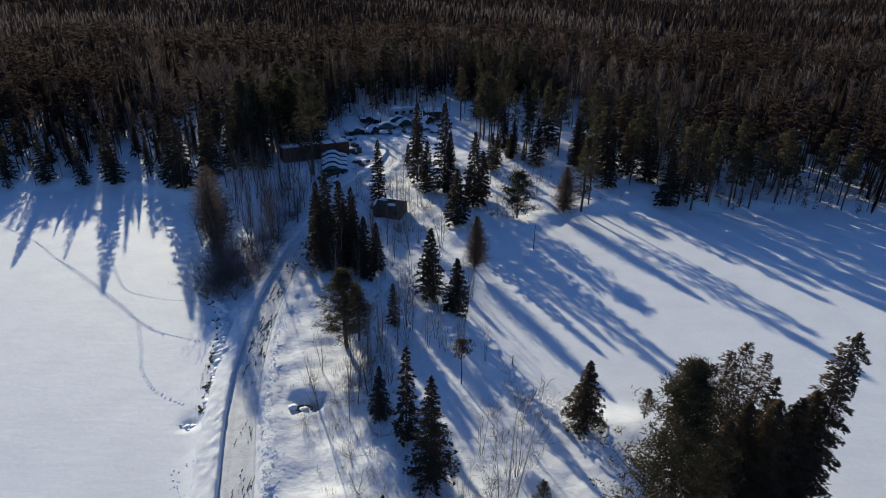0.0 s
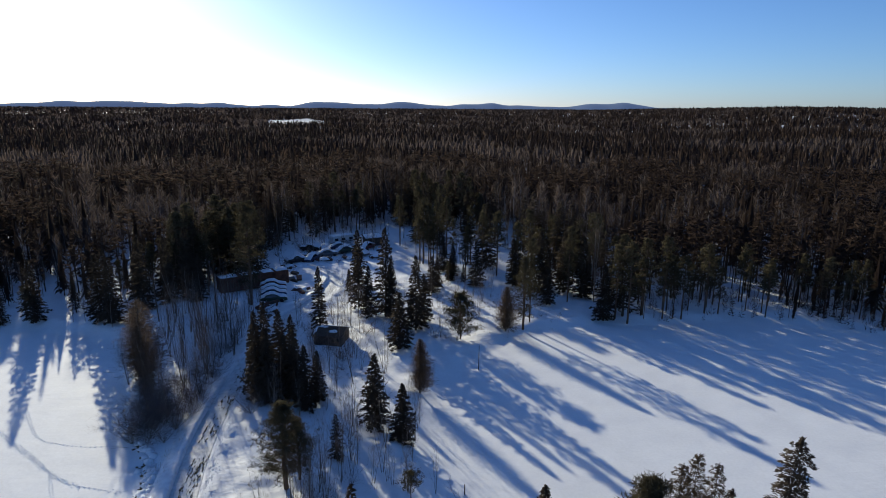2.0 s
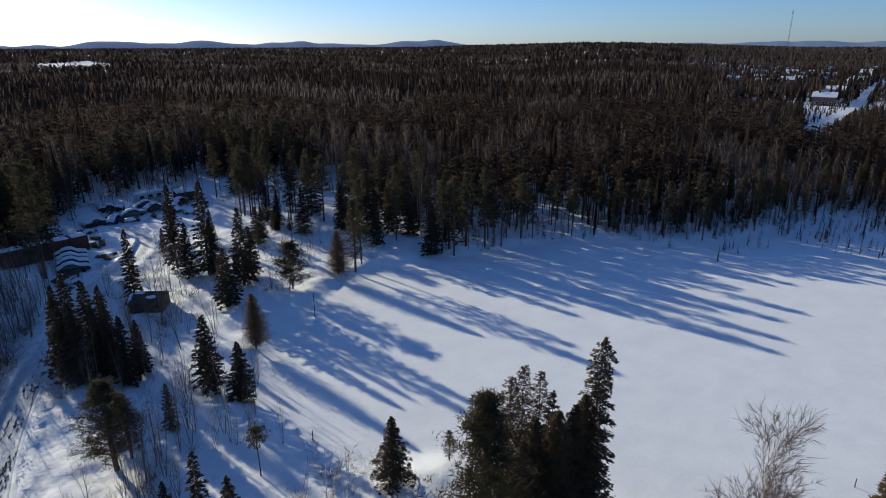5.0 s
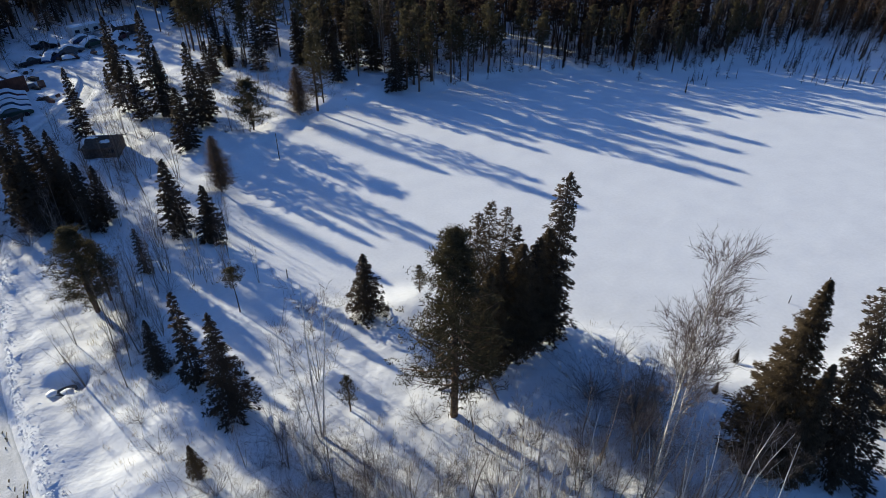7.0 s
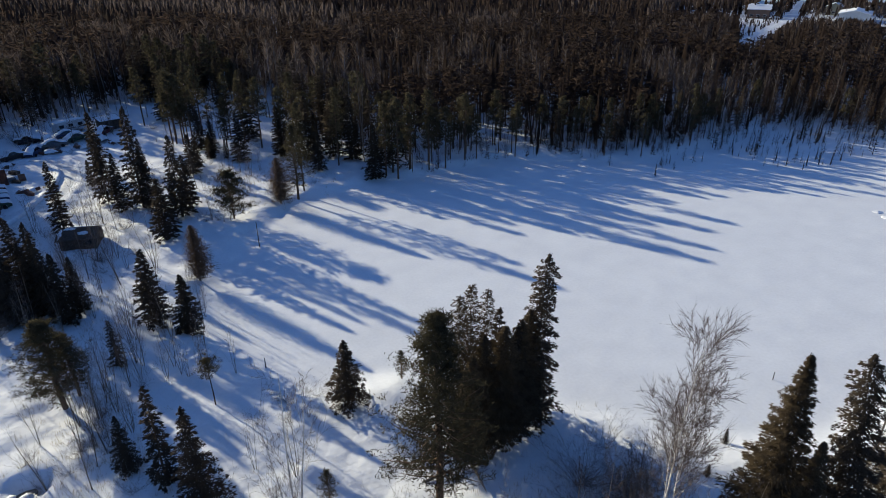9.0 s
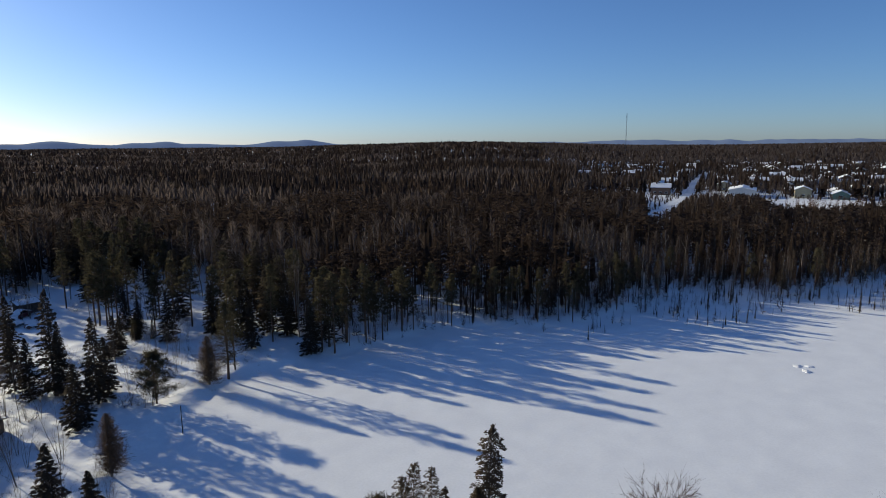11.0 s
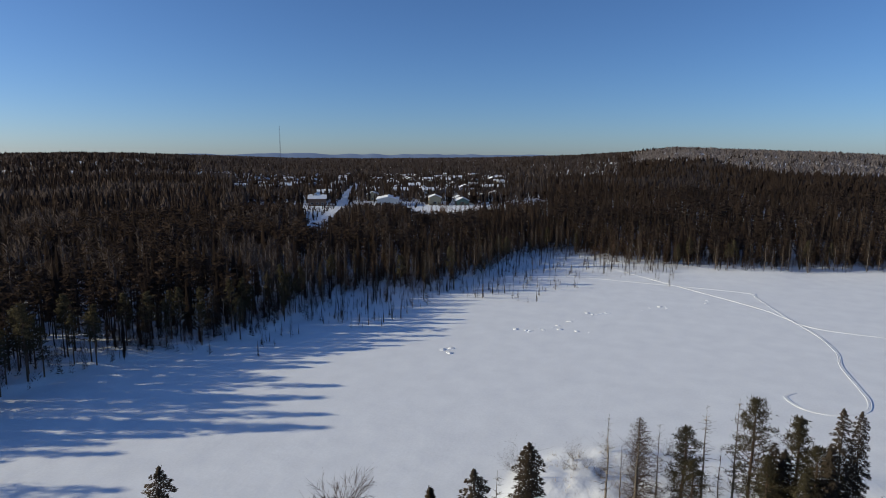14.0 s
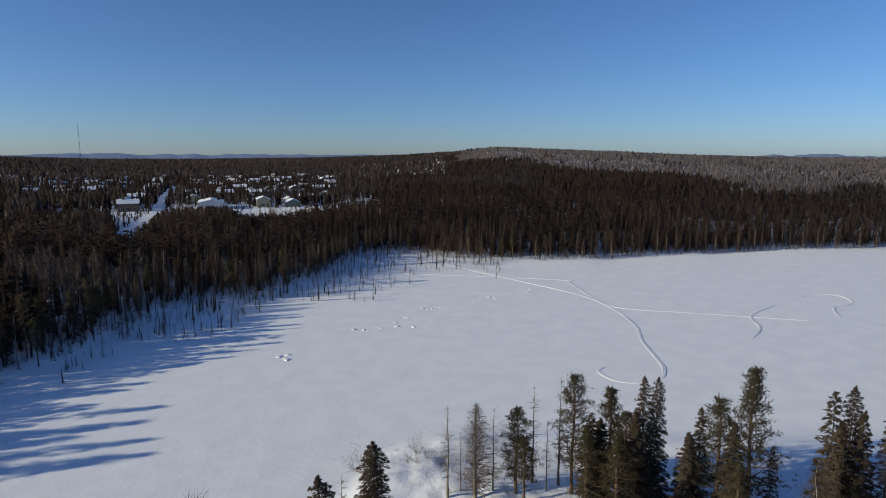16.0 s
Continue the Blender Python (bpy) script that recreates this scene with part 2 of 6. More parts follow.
def waves(px, py, scale, seed, octaves=3):
    """Cheap smooth random relief, about -1 to 1."""
    r = np.random.RandomState(seed)
    out, amp, tot = np.zeros(px.shape), 1.0, 0.0
    for o in range(octaves):
        for k in range(4):
            a, ph = r.uniform(0, 6.28), r.uniform(0, 6.28)
            f = 6.28 / scale * r.uniform(0.7, 1.4) * 2 ** o
            out += amp * np.sin(f * (px * math.cos(a) + py * math.sin(a)) + ph + 1.3 * np.sin(f * 0.6 * (px * math.sin(a) - py * math.cos(a)) + ph * 2))
        tot += amp * 2.2
        amp *= 0.5
    return out / tot


# how high the skyline of the woods stands, by azimuth in degrees
RIDGE_AZ = [-180, -40, -20, 0, 20, 28, 33, 38, 45, 52, 60, 70, 78, 83, 87, 92, 100, 107, 113, 120, 180]
RIDGE_EL = [0, -0.1, -0.1, -0.1, -0.1, 0.1, 0.25, 0.3, 0.05, -0.25, -0.25, -0.15, 0.15, 0.6, 1.05, 0.9, 0.45, 0.1, -0.1, -0.2, 0]
RIDGE_R = [3600, 3600, 3600, 3600, 3400, 1800, 1500, 1400, 1800, 2600, 3000, 2600, 1600, 1300, 1250, 1250, 1300, 1500, 1900, 2400, 3000]
PITS = ((-10.8, 39.0, 1.15, 0.75), (-19.3, 37.3, 0.9, 0.75), (-21.5, 52.0, 1.2, 0.5))
ROAD_LINE = [(p.x, p.y) for p in curve_through(ROAD, 3.0)]


def ground_z(px, py):
    px, py = np.asarray(px, float), np.asarray(py, float)
    dl, il = poly_dist(px, py, LAKE)
    db, ib = poly_dist(px, py, BAY)
    land = np.minimum(np.where(il, -dl, dl), np.where(ib, -db, db))
    z = 0.75 * sstep(-0.5, 3.5, land)
    r = np.hypot(px, py)
    near = 1 - sstep(110, 200, r)
    on = sstep(0.0, 3.0, land)
    z += on * near * (0.30 * waves(px, py, 11.0, 3) + 0.09 * waves(px, py, 3.1, 5))
    z += (1 - on) * near * 0.012 * waves(px, py, 4.5, 7)
    # knoll behind the left bay, and the yard a little above the water
    z += 1.6 * np.exp(-(((px + 30) / 9) ** 2 + ((py - 93) / 9) ** 2)) * on
    az = np.degrees(np.arctan2(px, py))
    el = np.interp(az, RIDGE_AZ, RIDGE_EL)
    full = np.interp(az, RIDGE_AZ, RIDGE_R)
    top = HOVER - 12 + np.tan(np.radians(el)) * np.minimum(r, full)
    z += sstep(0.2, 1.0, r / full) * np.maximum(top, 0) + sstep(300, 900, r) * 2.0 * waves(px, py, 260, 11, 2)
    # hummocks of brush under the snow
    brush = np.exp(-(((px - 10) / 14) ** 2 + ((py - 17) / 8) ** 2) ** 2) * on
    z += brush * 0.22 * np.abs(waves(px, py, 2.6, 51, 2))
    # road bed with a low bank on both sides
    dr, _ = poly_dist(px, py, ROAD_LINE, closed=False)
    bed = 1 - sstep(1.3, 2.3, dr)
    z = z * (1 - bed) + 0.78 * bed
    z += 0.30 * np.exp(-((dr - 2.1) / 0.6) ** 2) * (0.8 + 0.5 * waves(px, py, 1.6, 9))
    for hx, hy, hr, hd in PITS:
        wx, wy = px - hx + 0.8 * waves(px, py, 2.9, 14), py - hy + 0.7 * waves(px, py, 2.2, 15) + 0.25 * (px - hx)
        z -= hd * np.exp(-((wx / hr) ** 2 + (wy / (hr * np.where(wy > 0, 0.9, 0.35))) ** 2) ** 1.5)
    return z


def gz(x, y):
    return float(ground_z(np.array([x]), np.array([y]))[0])


def spread(lo, hi, step, reach, grow):
    """Even steps from lo to hi, then growing steps out to the reach on both sides."""
    mid = list(np.arange(lo, hi + 1e-6, step))
    up, s = [hi], step
    while up[-1] < reach:
        s *= grow
        up.append(up[-1] + s)
    down, s = [lo], step
    while down[-1] > -reach:
        s *= grow
        down.append(down[-1] - s)
    return np.array(down[:0:-1] + mid + up[1:])


def build_ground():
    xs, ys = spread(-46, 56, 0.56, 5200, 1.11), spread(4, 108, 0.56, 5200, 1.11)
    gx, gy = np.meshgrid(xs, ys)
    z = ground_z(gx.ravel(), gy.ravel())
    nx, ny = len(xs), len(ys)
    idx = np.arange(nx * ny).reshape(ny, nx)
    faces = np.stack([idx[:-1, :-1], idx[:-1, 1:], idx[1:, 1:], idx[1:, :-1]], -1).reshape(-1, 4)
    me = bpy.data.meshes.new("ground")
    me.from_pydata(np.stack([gx.ravel(), gy.ravel(), z], -1).tolist(), [], faces.tolist())
    me.polygons.foreach_set("use_smooth", [True] * len(me.polygons))
    me.materials.append(SNOW)
    me.materials.append(LAKE_SNOW)
    low = (z[faces].max(1) < 0.25) & (np.hypot(gx.ravel(), gy.ravel())[faces].max(1) < 500)
    me.polygons.foreach_set("material_index", low.astype(np.int32))
    tagged(new("ground", me), "snow-covered ground and frozen lake under windblown snow", "ground", kind="structure")


build_ground()


# ---------------------------------------------------------------- trees
def trunk_mesh(rng, h, r, mat, lean=0.0, sides=7, name="trunk"):
    b = Build()
    n = 7
    pts = [Vector((lean * h * (i / n) ** 1.5 + rng.uniform(-0.02, 0.02) * h * 0.3, rng.uniform(-0.02, 0.02) * h * 0.3, h * i / n - 0.3 * (i == 0))) for i in range(n + 1)]
    pts[0].x = pts[0].y = 0
    b.tube(pts, [r * (1 - 0.93 * i / n) * (1.35 if i == 0 else 1) for i in range(n + 1)], sides)
    return b.mesh(name, mat, True)


def feather_crown(rng, shape, limbs, sprays, size, base=0.05, sag=0.25, slim=0.2, rise=0.1, h=10.0):
    """Boughs set with many short sprays, thickest towards their ends; shape gives the bough's length by height (0 to 1)."""
    b = Build()
    for k in range(limbs):
        f = ((k + rng.random()) / limbs) ** 0.95
        z = h * (base + (0.985 - base) * f)
        L = shape(f) * (rng.uniform(0.72, 1.12) if rng.random() < 0.85 else rng.uniform(1.1, 1.3))
        a = k * 2.39996 + rng.uniform(-0.5, 0.5)
        out, side = Vector((math.cos(a), math.sin(a), 0)), Vector((-math.sin(a), math.cos(a), 0))
        bend = side * rng.uniform(-0.15, 0.15)
        n = int(sprays * (0.35 + 0.65 * min(1.0, L / shape(0.0))))
        for i in range(n):
            t = 1 - rng.random() ** 1.4 * 0.95
            droop = rise * t - sag * t * t * (1 - 0.7 * f)
            fan = rng.gauss(0, 0.20) * (1.15 - t * 0.75)
            p = Vector((0, 0, z)) + (out + bend * t) * (L * t) + side * fan * L + Vector((0, 0, L * droop + rng.gauss(0, 0.05)))
            d = (out * rng.uniform(0.5, 1.0) + side * (rng.gauss(0, 0.24) + 1.5 * fan) + Vector((0, 0, rng.gauss(-0.16, 0.14)))).normalized()
            e = size * rng.uniform(0.5, 0.95) * (0.65 + 0.35 * (1 - f))
            w = d.cross(Vector((rng.gauss(0, .5), rng.gauss(0, .5), 1))).normalized() * (e * slim * 1.25)
            b.tri(p - w, p + w, p + d * e)
    for i in range(10):
        a = rng.uniform(0, 6.28)
        o = Vector((math.cos(a), math.sin(a), 0)) * 0.05
        z = h * rng.uniform(0.93, 0.97)
        b.tri(Vector((0, 0, z)) + o, Vector((0, 0, z)) - o, Vector((0, 0, z + 0.3)) + o * rng.uniform(0, 3))
    return b


def needle_clump(b, rng, c, size, n, wide=0.12):
    for _ in range(n):
        d = Vector((rng.gauss(0, 1), rng.gauss(0, 1), rng.gauss(0.35, 0.8))).normalized()
        u = d.cross(Vector((rng.uniform(-1, 1), rng.uniform(-1, 1), rng.uniform(-1, 1)))).normalized()
        L = size * rng.uniform(0.4, 0.85)
        p = c + d * L * 0.2 + Vector((rng.gauss(0, 0.4), rng.gauss(0, 0.4), rng.gauss(0, 0.2))) * size
        b.tri(p - u * L * wide * 1.4, p + u * L * wide * 1.4, p + d * L)


def pine_parts(rng, h, r, limbs, clumps, needles, start=0.3, wide=0.12, tuft=1.0, taper=0.7):
    """Limbs in loose tiers with tufts of needles towards their ends."""
    wood, green = Build(), Build()
    for k in range(limbs):
        f = (k + rng.random()) / limbs
        z = h * (start + (0.97 - start) * f)
        prof = ((1 - f) ** taper * 0.95 + 0.10) * min(1.0, 0.55 + 2.5 * f)
        L = r * prof * rng.uniform(0.55, 1.15)
        a = k * 2.4 + rng.uniform(-0.5, 0.5)
        out = Vector((math.cos(a), math.sin(a), 0))
        rise = rng.uniform(-0.05, 0.35) + 0.5 * f
        p0 = Vector((0, 0, z))
        p1 = p0 + out * L * 0.5 + Vector((0, 0, L * rise * 0.3))
        p2 = p0 + out * L + Vector((0, 0, L * rise))
        wood.tube([p0, p1, p2], [0.018 * L + 0.015, 0.012 * L + 0.01, 0.006], 3)
        for c in range(clumps):
            t = 0.35 + 0.65 * (c + rng.random()) / clumps
            q = p0.lerp(p2, t) + Vector((rng.gauss(0, 0.16), rng.gauss(0, 0.16), rng.gauss(0.05, 0.10))) * L * (1.2 - 0.3 * t)
            needle_clump(green, rng, q, tuft * (0.13 * r + 0.16) * rng.uniform(0.7, 1.3), needles, wide)
    for c in range(3):
        needle_clump(green, rng, Vector((rng.gauss(0, .1), rng.gauss(0, .1), h * (0.93 + 0.025 * c))), tuft * (0.13 * r + 0.16), needles, wide)
    return wood, green


def bare_branches(b, rng, p, d, L, radius, depth, sides, spreadf, up, twigs):
    """A bough that bends upwards, forks, and ends in fine twigs."""
    n = 4 if depth > 0 else 2
    pts = [p]
    for i in range(n):
        d = (d + Vector((rng.gauss(0, 0.10), rng.gauss(0, 0.10), rng.gauss(0.02, 0.06) + up))).normalized()
        pts.append(pts[-1] + d * (L / n))
    b.tube(pts, [radius * (1 - 0.75 * i / n) for i in range(n + 1)], sides if depth > 0 else 3)
    kids = rng.randint(4, 6) if depth > 0 else twigs
    for i in range(kids):
        t = 0.25 + 0.75 * (i + rng.random()) / kids
        k = min(n - 1, int(t * n))
        q = pts[k].lerp(pts[k + 1], t * n - k)
        a = rng.uniform(0, 6.28)
        axis = d.cross(Vector((math.cos(a), math.sin(a), 0.2))).normalized()
        nd = (d + axis * spreadf * rng.uniform(0.6, 1.3)).normalized()
        if depth > 0:
            bare_branches(b, rng, q, nd, L * rng.uniform(0.38, 0.6), radius * 0.42, depth - 1, 3, spreadf, up, twigs)
        else:
            e = q + nd * L * rng.uniform(0.3, 0.65)
            w = axis.cross(nd).normalized() * 0.0065
            b.tri(q - w, q + w, e)


def bare_parts(rng, h, stems, lean, depth, spreadf, r0, twigs=4):
    """Several stems from one root: stems and boughs in one mesh, crown twigs in the other."""
    trunk, crown = Build(), Build()
    for s in range(stems):
        a = rng.uniform(0, 6.28)
        tilt = Vector((math.cos(a) * 0.16 * (stems > 1) + lean[0], math.sin(a) * 0.16 * (stems > 1) + lean[1], 1)).normalized()
        hs = h * (1 if s == 0 else rng.uniform(0.65, 0.95))
        n = 8
        pts, d = [Vector((rng.uniform(-.15, .15) * (s > 0), rng.uniform(-.15, .15) * (s > 0), -0.3))], tilt
        for i in range(n):
            d = (d + Vector((rng.gauss(0, 0.035), rng.gauss(0, 0.035), 0.03))).normalized()
            pts.append(pts[-1] + d * hs / n)
        rad = r0 * hs / h
        trunk.tube(pts, [rad * (1 - 0.9 * i / n) for i in range(n + 1)], 6)
        nb = int(10 + hs * 1.8) if depth else int(7 + hs * 1.1)
        for i in range(nb):
            t = 0.28 + 0.70 * (i + rng.random()) / nb
            k = min(n - 1, int(t * n))
            q = pts[k].lerp(pts[k + 1], t * n - k)
            a = i * 2.4 + rng.uniform(-0.6, 0.6)
            bd = (Vector((math.cos(a), math.sin(a), 0)) * spreadf + Vector((0, 0, 0.9))).normalized()
            bare_branches(crown, rng, q, bd, hs * (0.34 * (1 - t) + 0.12) * rng.uniform(0.8, 1.2), rad * (0.2 if depth else 0.3) * (1.15 - t), depth, 3, 0.55, 0.03, twigs)
    return trunk, crown


def larch_crown(rng, h, r, n, thick=0.015, low=1.0):
    b = Build()
    for k in range(n):
        f = ((k + rng.random()) / n) ** low
        z = h * (0.06 + 0.92 * f)
        L = r * ((1 - f) ** 0.6) * rng.uniform(0.5, 1.1) * (0.6 + 0.4 * min(1, 5 * f)) + 0.1
        a = k * 2.4 + rng.uniform(-0.4, 0.4)
        out = Vector((math.cos(a), math.sin(a), rng.uniform(-0.05, 0.55))).normalized()
        p0, p1 = Vector((0, 0, z)), Vector((0, 0, z)) + out * L
        w = Vector((-math.sin(a), math.cos(a), 0)) * thick
        b.tri(p0 - w, p0 + w, p1)
        for s in range(5):
            q = p0.lerp(p1, 0.25 + 0.75 * rng.random())
            e = q + (out * rng.uniform(0.2, 1) + Vector((rng.gauss(0, .6), rng.gauss(0, .6), rng.gauss(0.25, 0.4)))).normalized() * L * rng.uniform(0.15, 0.4)
            b.tri(q - w * 0.9, q + w * 0.9 + Vector((0, 0, 0.03)), e)
    return b


KINDS = {}


def tree_kind(key, name, label, trunk, crown, trunk_label="", group="", category="tree"):
    """One tree of a kind, kept out of the way until it is copied to its places."""
    root = new(name)
    root.empty_display_size = 0.3
    tagged(root, label, category, group)
    part("trunk", trunk, root, trunk_label)
    part("crown", crown, root)
    KINDS[key] = [root, False]
    return root


def plant(key, x, y, height, width=1.0, turn=None, z=None, tip=(0, 0), label="", group=""):
    """Set a tree of a kind at a place; kinds are built 10 m tall."""
    root, used = KINDS[key]
    s = height / 10.0
    turn = random.uniform(0, 360) if turn is None else turn
    m = pose(x, y, gz(x, y) - 0.05 if z is None else z, tip[0], tip[1], turn)
    size = Vector((s * width, s * width, s))
    ob = copy_thing(root, m) if used else root
    KINDS[key][1] = True
    ob.matrix_basis = m @ Matrix.Diagonal((*size, 1))
    return tagged(ob, label, group=group)


rng = random.Random(7)
def cone(r, power, foot=0.7):
    return lambda f: r * ((1 - f) ** power * (foot + (1 - foot) * min(1.0, f * 7)) + 0.03)


def club(f):
    """Broad foot, thin waist and a thickened top."""
    return 1.55 * (1 - f) ** 1.15 * (0.75 + 0.25 * min(1, f * 6)) + 0.30 + 0.22 * math.exp(-((f - 0.9) / 0.07) ** 2) - 0.36 * max(0, f - 0.93) / 0.07


for i in range(3):
    tree_kind(f"spruce{i}", "spruce_tree", "dark green spruce tree standing in snow",
              trunk_mesh(rng, 10, 0.14, BARK), feather_crown(rng, cone(2.0, 0.85), 165, 84, 0.28, base=0.03, sag=0.3).mesh("crown", SPRUCE, leafy=0.55))
for i in range(2):
    tree_kind(f"midspruce{i}", "spruce_tree", "dark spruce tree on the snowy point", trunk_mesh(rng, 10, 0.14, BARK),
              feather_crown(rng, cone(1.9, 0.8), 140, 76, 0.4, base=0.04, slim=0.22).mesh("crown", SPRUCE, leafy=0.55))
tree_kind("thinspruce", "spruce_tree", "slender dark spruce tree with ragged boughs",
          trunk_mesh(rng, 10, 0.12, BARK), feather_crown(rng, cone(1.15, 0.6), 90, 40, 0.42, base=0.04, sag=0.5).mesh("crown", SPRUCE, leafy=0.55))
tree_kind("clubspruce", "spruce_tree", "tall black spruce with a dense club-shaped top",
          trunk_mesh(rng, 10, 0.12, BARK), feather_crown(rng, club, 210, 95, 0.26, base=0.04, sag=0.45, rise=0.05).mesh("crown", SPRUCE, leafy=0.55))
tree_kind("densespruce", "cedar_tree", "broad dense dark olive cedar tree",
          trunk_mesh(rng, 10, 0.15, BARK), feather_crown(rng, cone(1.95, 0.75), 240, 120, 0.21, base=0.03, sag=0.0, rise=0.25, slim=0.17).mesh("crown", CEDAR, leafy=0.55))
tree_kind("opencedar", "cedar_tree", "slender cedar with a thin see-through crown",
          trunk_mesh(rng, 10, 0.11, GREY_BARK), feather_crown(rng, cone(1.6, 0.62), 170, 64, 0.24, base=0.1, sag=0.1, rise=0.3, slim=0.15).mesh("crown", CEDAR, leafy=0.5))
tree_kind("talltree", "cedar_tree", "tall narrow brown-green cedar tree",
          trunk_mesh(rng, 10, 0.15, BARK), feather_crown(rng, cone(1.55, 0.95, 0.9), 280, 170, 0.18, base=0.02, sag=0.0, rise=0.2, slim=0.17).mesh("crown", CEDAR, leafy=0.55))


def pine_kind(key, label, h, r, limbs, clumps, needles, start, wide, tuft=1.0, taper=0.7):
    wood, green = pine_parts(rng, h, r, limbs, clumps, needles, start=start, wide=wide, tuft=tuft, taper=taper)
    wood.tube([Vector((0, 0, -0.3)), Vector((0.10, 0, 3)), Vector((-0.08, 0.08, 6.5)), Vector((0, 0, 9.8))], [0.17, 0.13, 0.09, 0.02], 7)
    tree_kind(key, "pine_tree", label, wood.mesh("trunk", PINE_BARK, True), green.mesh("crown", PINE, leafy=0.5))


pine_kind("pine0", "jack pine with open dark green crown", 10, 2.4, 60, 8, 15, 0.18, 0.09, 0.7)
pine_kind("pine1", "jack pine with bare lower limbs and olive crown", 10, 2.4, 56, 8, 15, 0.26, 0.09, 0.7)
pine_kind("fullpine", "full jack pine with dense olive crown", 10, 2.5, 104, 19, 17, 0.18, 0.08, 0.46, 0.9)
pine_kind("bushpine", "full jack pine at the water's edge", 10, 2.6, 64, 9, 13, 0.18, 0.1, 0.62, 1.0)
pine_kind("broadpine", "squat pine with drooping uneven limbs", 10, 4.6, 46, 16, 14, 0.15, 0.09, 0.75)
pine_kind("flatpine", "small pine with a flat dark crown on a bare stem", 10, 3.4, 26, 12, 14, 0.68, 0.09, 0.8)
def grown_birch(rng, h, stems, base, boughs, reach, r0, kids=6, twigs=6, splay=0.16):
    """A leafless birch: stems, boughs that leave them at an angle, shoots on the boughs and twigs on the shoots. Wood in one mesh, shoots in the other."""
    wood, fine = Build(), Build()

    def shoot(b, p, d, L, r, n, up, wander, sides):
        pts = [p]
        for i in range(n):
            d = (d + Vector((rng.gauss(0, wander), rng.gauss(0, wander), up))).normalized()
            pts.append(pts[-1] + d * (L / n))
        b.tube(pts, [r * (1 - 0.85 * i / n) for i in range(n + 1)], sides)
        return pts

    def fork(pts, t, wide):
        n = len(pts) - 1
        k = min(n - 1, int(t * n))
        d = (pts[k + 1] - pts[k]).normalized()
        a = rng.uniform(0, 6.28)
        return pts[k].lerp(pts[k + 1], t * n - k), (d + d.cross(Vector((math.cos(a), math.sin(a), 0.3))).normalized() * wide * rng.uniform(0.7, 1.3)).normalized()

    for s in range(stems):
        a = 6.283 * s / stems + rng.uniform(-.6, .6)
        tilt = Vector((math.cos(a) * splay, math.sin(a) * splay, 1)) if stems > 1 else Vector((0, 0, 1))
        hs = h * (1 if s == 0 else rng.uniform(.7, .97))
        main = shoot(wood, Vector((math.cos(a) * .1 * (stems > 1), math.sin(a) * .1 * (stems > 1), -.3)), tilt.normalized(), hs + .3, r0 * hs / h, 9, 0.02, 0.045, 5)
        for i in range(boughs):
            t = base + (0.97 - base) * (i + rng.random()) / boughs
            q, d = fork(main, t, 0.8)
            L = reach * hs * (0.3 + 0.7 * math.sqrt((1 - t) / (1 - base))) * rng.uniform(.65, 1.2)
            bough = shoot(wood, q, d, L, r0 * .34 * (1.1 - t), 5, 0.09, 0.12, 3)
            for j in range(kids):
                q2, d2 = fork(bough, 0.18 + 0.8 * (j + rng.random()) / kids, 0.7)
                L2 = L * rng.uniform(.25, .5)
                twig = shoot(fine, q2, d2, L2, 0.0075, 3, 0.05, 0.13, 3)
                for _ in range(twigs):
                    q3, d3 = fork(twig, rng.uniform(.1, 1), 0.65)
                    w = d3.cross(Vector((rng.gauss(0, 1), rng.gauss(0, 1), .3))).normalized() * 0.0062
                    fine.tri(q3 - w, q3 + w, q3 + d3 * L2 * rng.uniform(.35, .75))
    return wood, fine


for i in range(2):
    a, b = grown_birch(rng, 10, 3 if i else 1, 0.25, 9 if i else 16, 0.3, 0.07, 7, 6)
    tree_kind(f"birch{i}", "birch_tree", "leafless birch tree with pale trunk", a.mesh("trunk", BIRCH_BARK, True), b.mesh("crown", TWIG))
for i in range(3):
    a, b = grown_birch(rng, 10, 2 + i, 0.25, 8, 0.26, 0.055, 5, 5)
    tree_kind(f"youngbirch{i}", "birch_tree", "young leafless birch with thin grey stems", a.mesh("trunk", GREY_BARK, True), b.mesh("crown", BRUSH))
for i in range(3):
    a, b = bare_parts(rng, 10, 2, (0.05, 0), 0, 0.5, 0.09, 5)
    tree_kind(f"sapling{i}", "bare_tree", "thin leafless sapling rising from snow", a.mesh("trunk", GREY_BARK, True), b.mesh("crown", TWIG))
tree_kind("larch", "larch_tree", "brown leafless larch tree", trunk_mesh(rng, 10, 0.13, GREY_BARK), larch_crown(rng, 10, 2.1, 700).mesh("crown", LARCH, leafy=0.4))
tree_kind("bushlarch", "larch_tree", "bushy brown leafless larch on the point", trunk_mesh(rng, 10, 0.13, GREY_BARK),
          larch_crown(rng, 10, 2.9, 1500, 0.034).mesh("crown", LARCH, leafy=0.4))
a, b = grown_birch(rng, 10, 4, 0.12, 10, 0.3, 0.05, 7, 8, 0.2)
tree_kind("thicketbirch", "birch_thicket", "dense purple-brown thicket of young birch", a.mesh("trunk", GREY_BARK, True), b.mesh("crown", TWIG), category="shrub")
a, b = grown_birch(random.Random(5), 10, 2, 0.4, 32, 0.235, 0.06, 10, 12, 0.07)
tree_kind("bigbirch", "birch_tree", "tall leafless birch with white trunk and fine twiggy crown", a.mesh("trunk", BIRCH_BARK, True), b.mesh("crown", TWIG))
